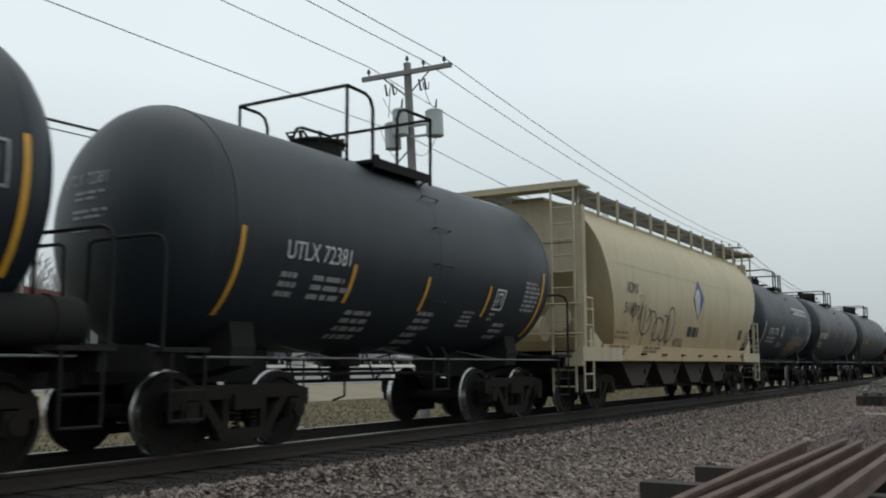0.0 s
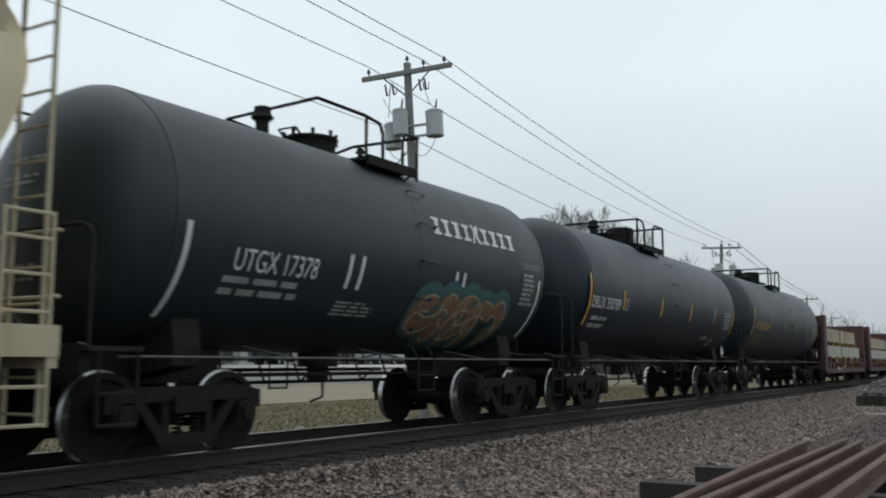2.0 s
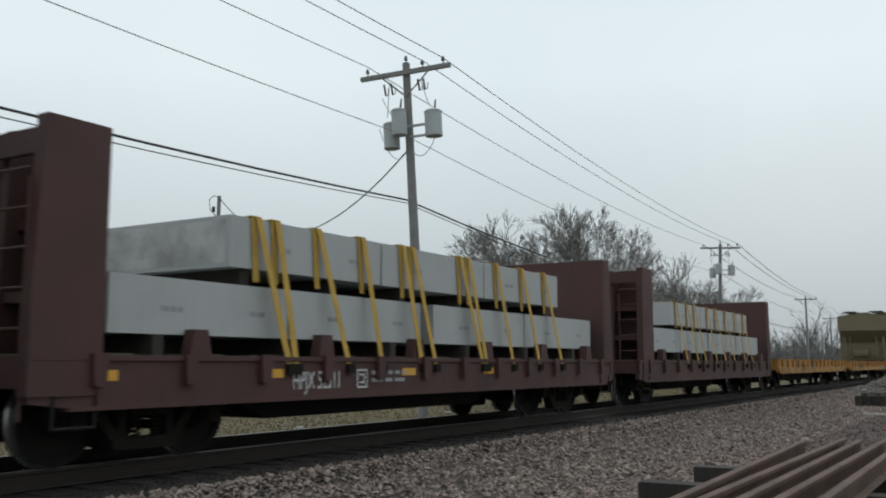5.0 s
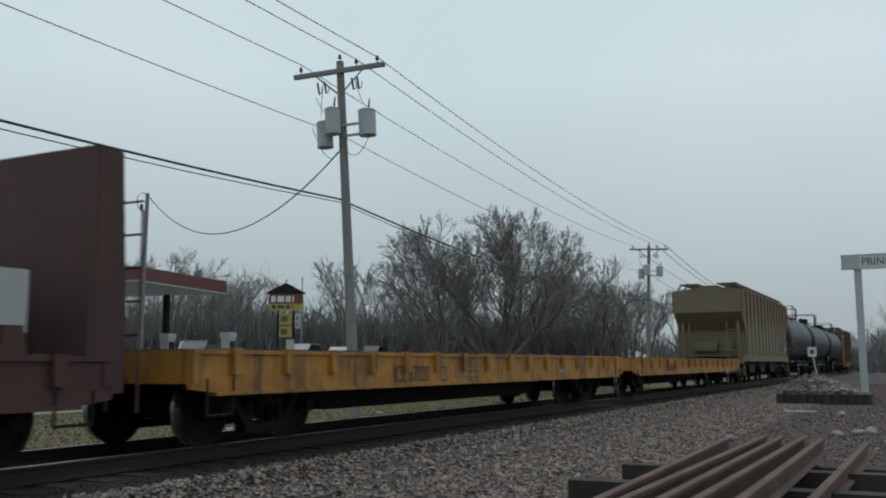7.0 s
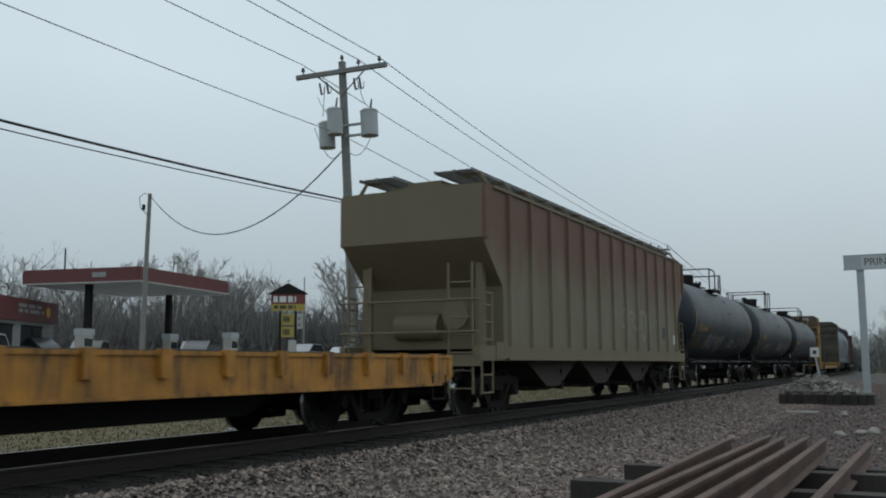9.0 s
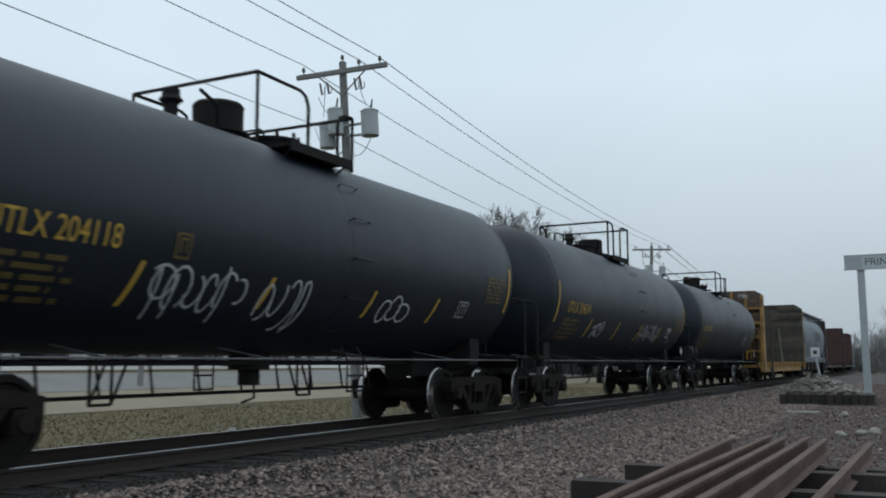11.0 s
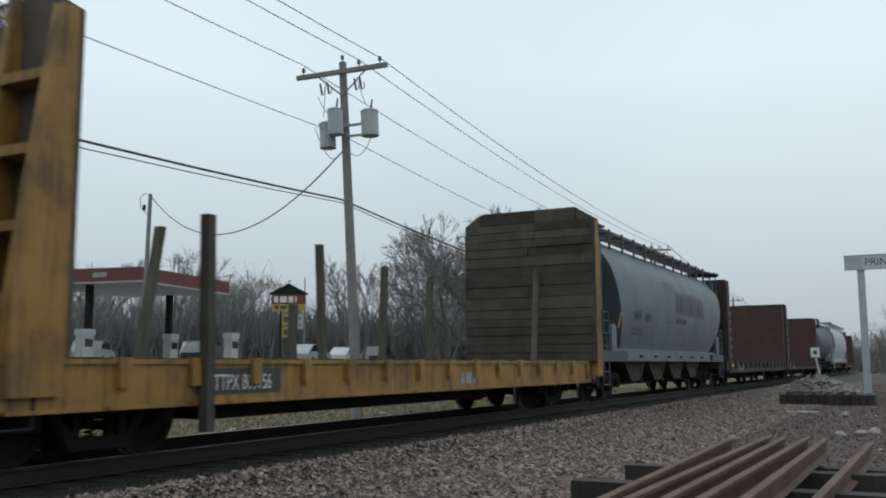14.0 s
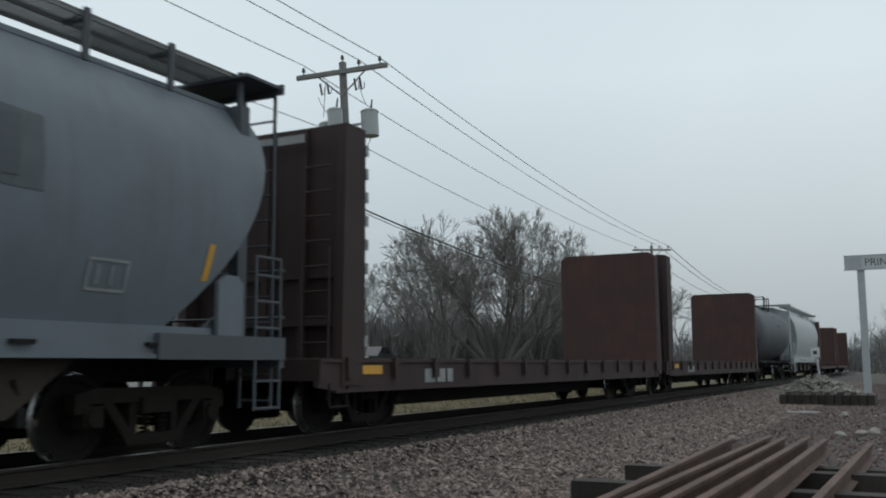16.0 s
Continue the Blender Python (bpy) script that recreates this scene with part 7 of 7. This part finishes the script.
# ------------------------------------------------------------ bare trees
def grow(rng, height, spread, levels, forks, trunk_r, segs, base=(0, 0, 0), low=0.25):
    """Branch segments (a, b, ra, rb, level) of a leafless tree."""
    def branch(p, d, length, r, level):
        n = 3 if level < 2 else 2
        pts = [np.array(p, float)]
        rad = [r]
        d = np.array(d, float)
        for i in range(n):
            d = d + rng.normal(0, 0.10 + 0.05 * level, 3) + np.array((0, 0, 0.04 + 0.03 * level))
            d /= np.linalg.norm(d)
            pts.append(pts[-1] + d * length / n)
            rad.append(r * (1 - 0.55 * (i + 1) / n))
        for i in range(n):
            segs.append((pts[i], pts[i + 1], rad[i], rad[i + 1], level))
        if level >= levels:
            return
        k = forks[level]
        for j in range(k):
            f = rng.uniform(low if level == 0 else 0.2, 1.0) if j else 1.0
            q = f * n
            i = min(int(q), n - 1)
            p0 = pts[i] + (pts[i + 1] - pts[i]) * (q - i)
            ang = rng.uniform(0, 6.283)
            side = np.array((math.cos(ang), math.sin(ang), rng.uniform(-0.1, 0.5)))
            dd = d * rng.uniform(0.5, 1.0) + side * spread * rng.uniform(0.6, 1.2)
            dd /= np.linalg.norm(dd)
            branch(p0, dd, length * rng.uniform(0.48, 0.72), max(r * (0.55 if j else 0.66) * (1 - 0.4 * f), 0.006), level + 1)
    branch(base, (0, 0, 1), height * 0.42, trunk_r, 0)


def segs_mesh(segs, sides, mat, thick=1.0):
    a = np.array([s[0] for s in segs])
    b = np.array([s[1] for s in segs])
    ra = np.array([s[2] for s in segs]) * thick
    rb = np.array([s[3] for s in segs]) * thick
    d = b - a
    d /= np.linalg.norm(d, axis=1)[:, None] + 1e-9
    up = np.where(np.abs(d[:, 2:3]) > 0.9, np.array([[1.0, 0, 0]]), np.array([[0, 0, 1.0]]))
    u = np.cross(d, up)
    u /= np.linalg.norm(u, axis=1)[:, None]
    w = np.cross(d, u)
    n = len(segs)
    pts = np.zeros((n, 2 * sides, 3))
    for i in range(sides):
        c, s = math.cos(2 * math.pi * i / sides), math.sin(2 * math.pi * i / sides)
        pts[:, i] = a + (u * c + w * s) * ra[:, None]
        pts[:, sides + i] = b + (u * c + w * s) * rb[:, None]
    quads = np.array([(i, (i + 1) % sides, sides + (i + 1) % sides, sides + i) for i in range(sides)])
    idx = (quads[None] + 2 * sides * np.arange(n)[:, None, None]).reshape(-1, 4)
    me = bpy.data.meshes.new("mesh")
    me.from_pydata(pts.reshape(-1, 3).tolist(), [], idx.tolist())
    me.materials.append(M[mat])
    return me


def bare_tree(meshes, x, y, scale, turn, label="bare leafless winter tree with a wide crown"):
    tree = thing("tree", label, "tree", "bare trees", at=pose(x, y, -0.65 + rise(x, y), 0, 0, turn) @ Matrix.Scale(scale, 4))
    for nm, me in zip(("trunk", "crown"), meshes):
        ob = new(nm, me)
        ob.parent = tree


def fanned_tree(seed, height, stems, reach, r0, tips=5):
    """A tree of several stems that fan out from one foot and fork again and again into fine upward twigs."""
    rng = np.random.default_rng(seed)
    segs = []

    def limb(p, d, length, r, level):
        n = 4 if level == 0 else (3 if level < 3 else 2)
        for i in range(n):
            d = d + rng.normal(0, 0.05 + 0.025 * level, 3) + np.array((0, 0, 0.05 if level else 0.02))
            d = d / np.linalg.norm(d)
            q = p + d * length / n
            rb = r * (1 - 0.22 / n)
            segs.append((p, q, r, rb, level))
            p, r = q, rb
            if level >= 1 and level < tips and rng.random() < 0.62:
                fork(p, d, length * rng.uniform(0.40, 0.62), r * 0.42, level + 2, 0.75)
        if level < tips:
            for _ in range(2 if level == 0 or rng.random() < 0.2 else 3):
                fork(p, d, length * rng.uniform(0.60, 0.80), r * rng.uniform(0.55, 0.72), level + 1, 0.42)

    def fork(p, d, length, r, level, wide):
        if level > tips:
            level = tips
        side = rng.normal(0, 1, 3)
        side -= d * side.dot(d)
        side /= np.linalg.norm(side)
        e = d + side * wide * rng.uniform(0.6, 1.25)
        limb(p, e / np.linalg.norm(e), length, max(r, 0.013), level)

    for k in range(stems):
        a = 6.283 * k / stems + rng.uniform(-0.4, 0.4)
        t = reach * rng.uniform(0.35, 1.0)
        limb(np.array((0.35 * math.cos(a), 0.35 * math.sin(a), 0.0)), np.array((math.sin(t) * math.cos(a), math.sin(t) * math.sin(a), math.cos(t))), height * 0.30 * rng.uniform(0.85, 1.1), r0 * rng.uniform(0.75, 1.05), 0)
    return segs_mesh([s for s in segs if s[4] < 2], 7, "bark"), segs_mesh([s for s in segs if s[4] >= 2], 3, "twig", 1.45)


big = fanned_tree(3, 15.2, 11, 0.95, 0.21, 6)
mid = fanned_tree(5, 12.5, 5, 0.55, 0.17, 5)
slim = fanned_tree(8, 11.5, 4, 0.42, 0.14, 5)
for kind, x, y, s, a in ((big, 78.3, 34.6, 1.13, 20), (mid, 74.0, 37.8, 0.95, 80), (mid, 84.0, 33.0, 1.0, 200), (mid, 93.0, 30.5, 1.0, 140), (slim, 88.0, 36.0, 1.15, 40), (mid, 104.0, 33.0, 0.95, 10), (slim, 98.0, 28.5, 1.0, 300), (mid, 82.0, 44.0, 0.9, 250), (slim, 70.0, 44.5, 0.95, 120), (mid, 118.0, 33.0, 0.95, 70), (slim, 112.0, 29.5, 1.0, 10),
                         (slim, 66.0, 62.0, 1.0, 0), (slim, 60.0, 66.0, 0.95, 60), (mid, 52.0, 72.0, 0.85, 30), (slim, 74.0, 64.0, 0.9, 100), (slim, 44.0, 74.0, 1.0, 200), (slim, 81.0, 66.0, 1.0, 220), (mid, 88.0, 72.0, 0.8, 300), (slim, 36.0, 76.0, 0.95, 280), (slim, 30.0, 70.0, 0.9, 330)):
    bare_tree(kind, x, y, s, a)


def far_woods(name, count, place, hmin, hmax, seed, label):
    rng = np.random.default_rng(seed)
    segs = []
    for _ in range(count):
        x, y = place(rng)
        h = rng.uniform(hmin, hmax)
        grow(rng, h, 0.7, 4, (6, 4, 4, 2), 0.17, segs, (x, y, -0.6 + rise(x, y)), 0.2)
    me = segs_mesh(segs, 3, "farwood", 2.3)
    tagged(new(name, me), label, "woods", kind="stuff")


def fan(d0, d1, a0, a1):
    def place(rng):
        d, a = rng.uniform(d0, d1), radians(rng.uniform(a0, a1))
        return d * math.cos(a), d * math.sin(a)
    return place


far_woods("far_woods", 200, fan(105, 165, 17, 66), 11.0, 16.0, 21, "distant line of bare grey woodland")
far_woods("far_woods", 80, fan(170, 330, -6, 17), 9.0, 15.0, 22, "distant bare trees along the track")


def brush(name, count, place, seed, label):
    """Tangled undergrowth as many short crossed stems."""
    rng = np.random.default_rng(seed)
    segs = []
    for _ in range(count):
        x, y = place(rng)
        for _ in range(16):
            p = np.array((x + rng.normal(0, 1.3), y + rng.normal(0, 1.3), -0.6 + rise(x, y)))
            q = p + np.array((rng.normal(0, 0.9), rng.normal(0, 0.9), rng.uniform(2.0, 6.6)))
            segs.append((p, q, 0.05, 0.015, 3))
            m = (p + q) / 2
            segs.append((m, m + np.array((rng.normal(0, 0.8), rng.normal(0, 0.8), rng.uniform(0.3, 1.4))), 0.03, 0.01, 3))
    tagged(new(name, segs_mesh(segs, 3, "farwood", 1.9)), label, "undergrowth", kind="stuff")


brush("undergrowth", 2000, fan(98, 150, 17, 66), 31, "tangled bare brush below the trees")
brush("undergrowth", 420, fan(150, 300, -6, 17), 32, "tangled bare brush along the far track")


# ------------------------------------------------------------ movement
def motions():
    """The train runs along the track; its wheels roll."""
    times = [i * 0.5 for i in range(33)]
    for car, u in CARS:
        rows = []
        for t in times:
            (x, y, z), turn = on_track(u - run(t))
            rows.append((t, pose(x, y, z, 0, 0, turn)))
        walk(car, rows)
    made = {}
    for ws, k in SPUN:
        if k not in made:
            dx = ws.location.x
            rows = [(i / FPS, pose(dx, 0, WHEEL_R, 0, -math.degrees(run(i / FPS) / WHEEL_R) % 360, 0)) for i in range(0, 16 * FPS + 1)]
            walk(ws, rows)
            made[k] = ws
        else:
            first = made[k]
            ws.rotation_mode = "QUATERNION"
            data = ws.animation_data_create()
            data.action = first.animation_data.action
            data.action_slot = first.animation_data.action_slot


motions()
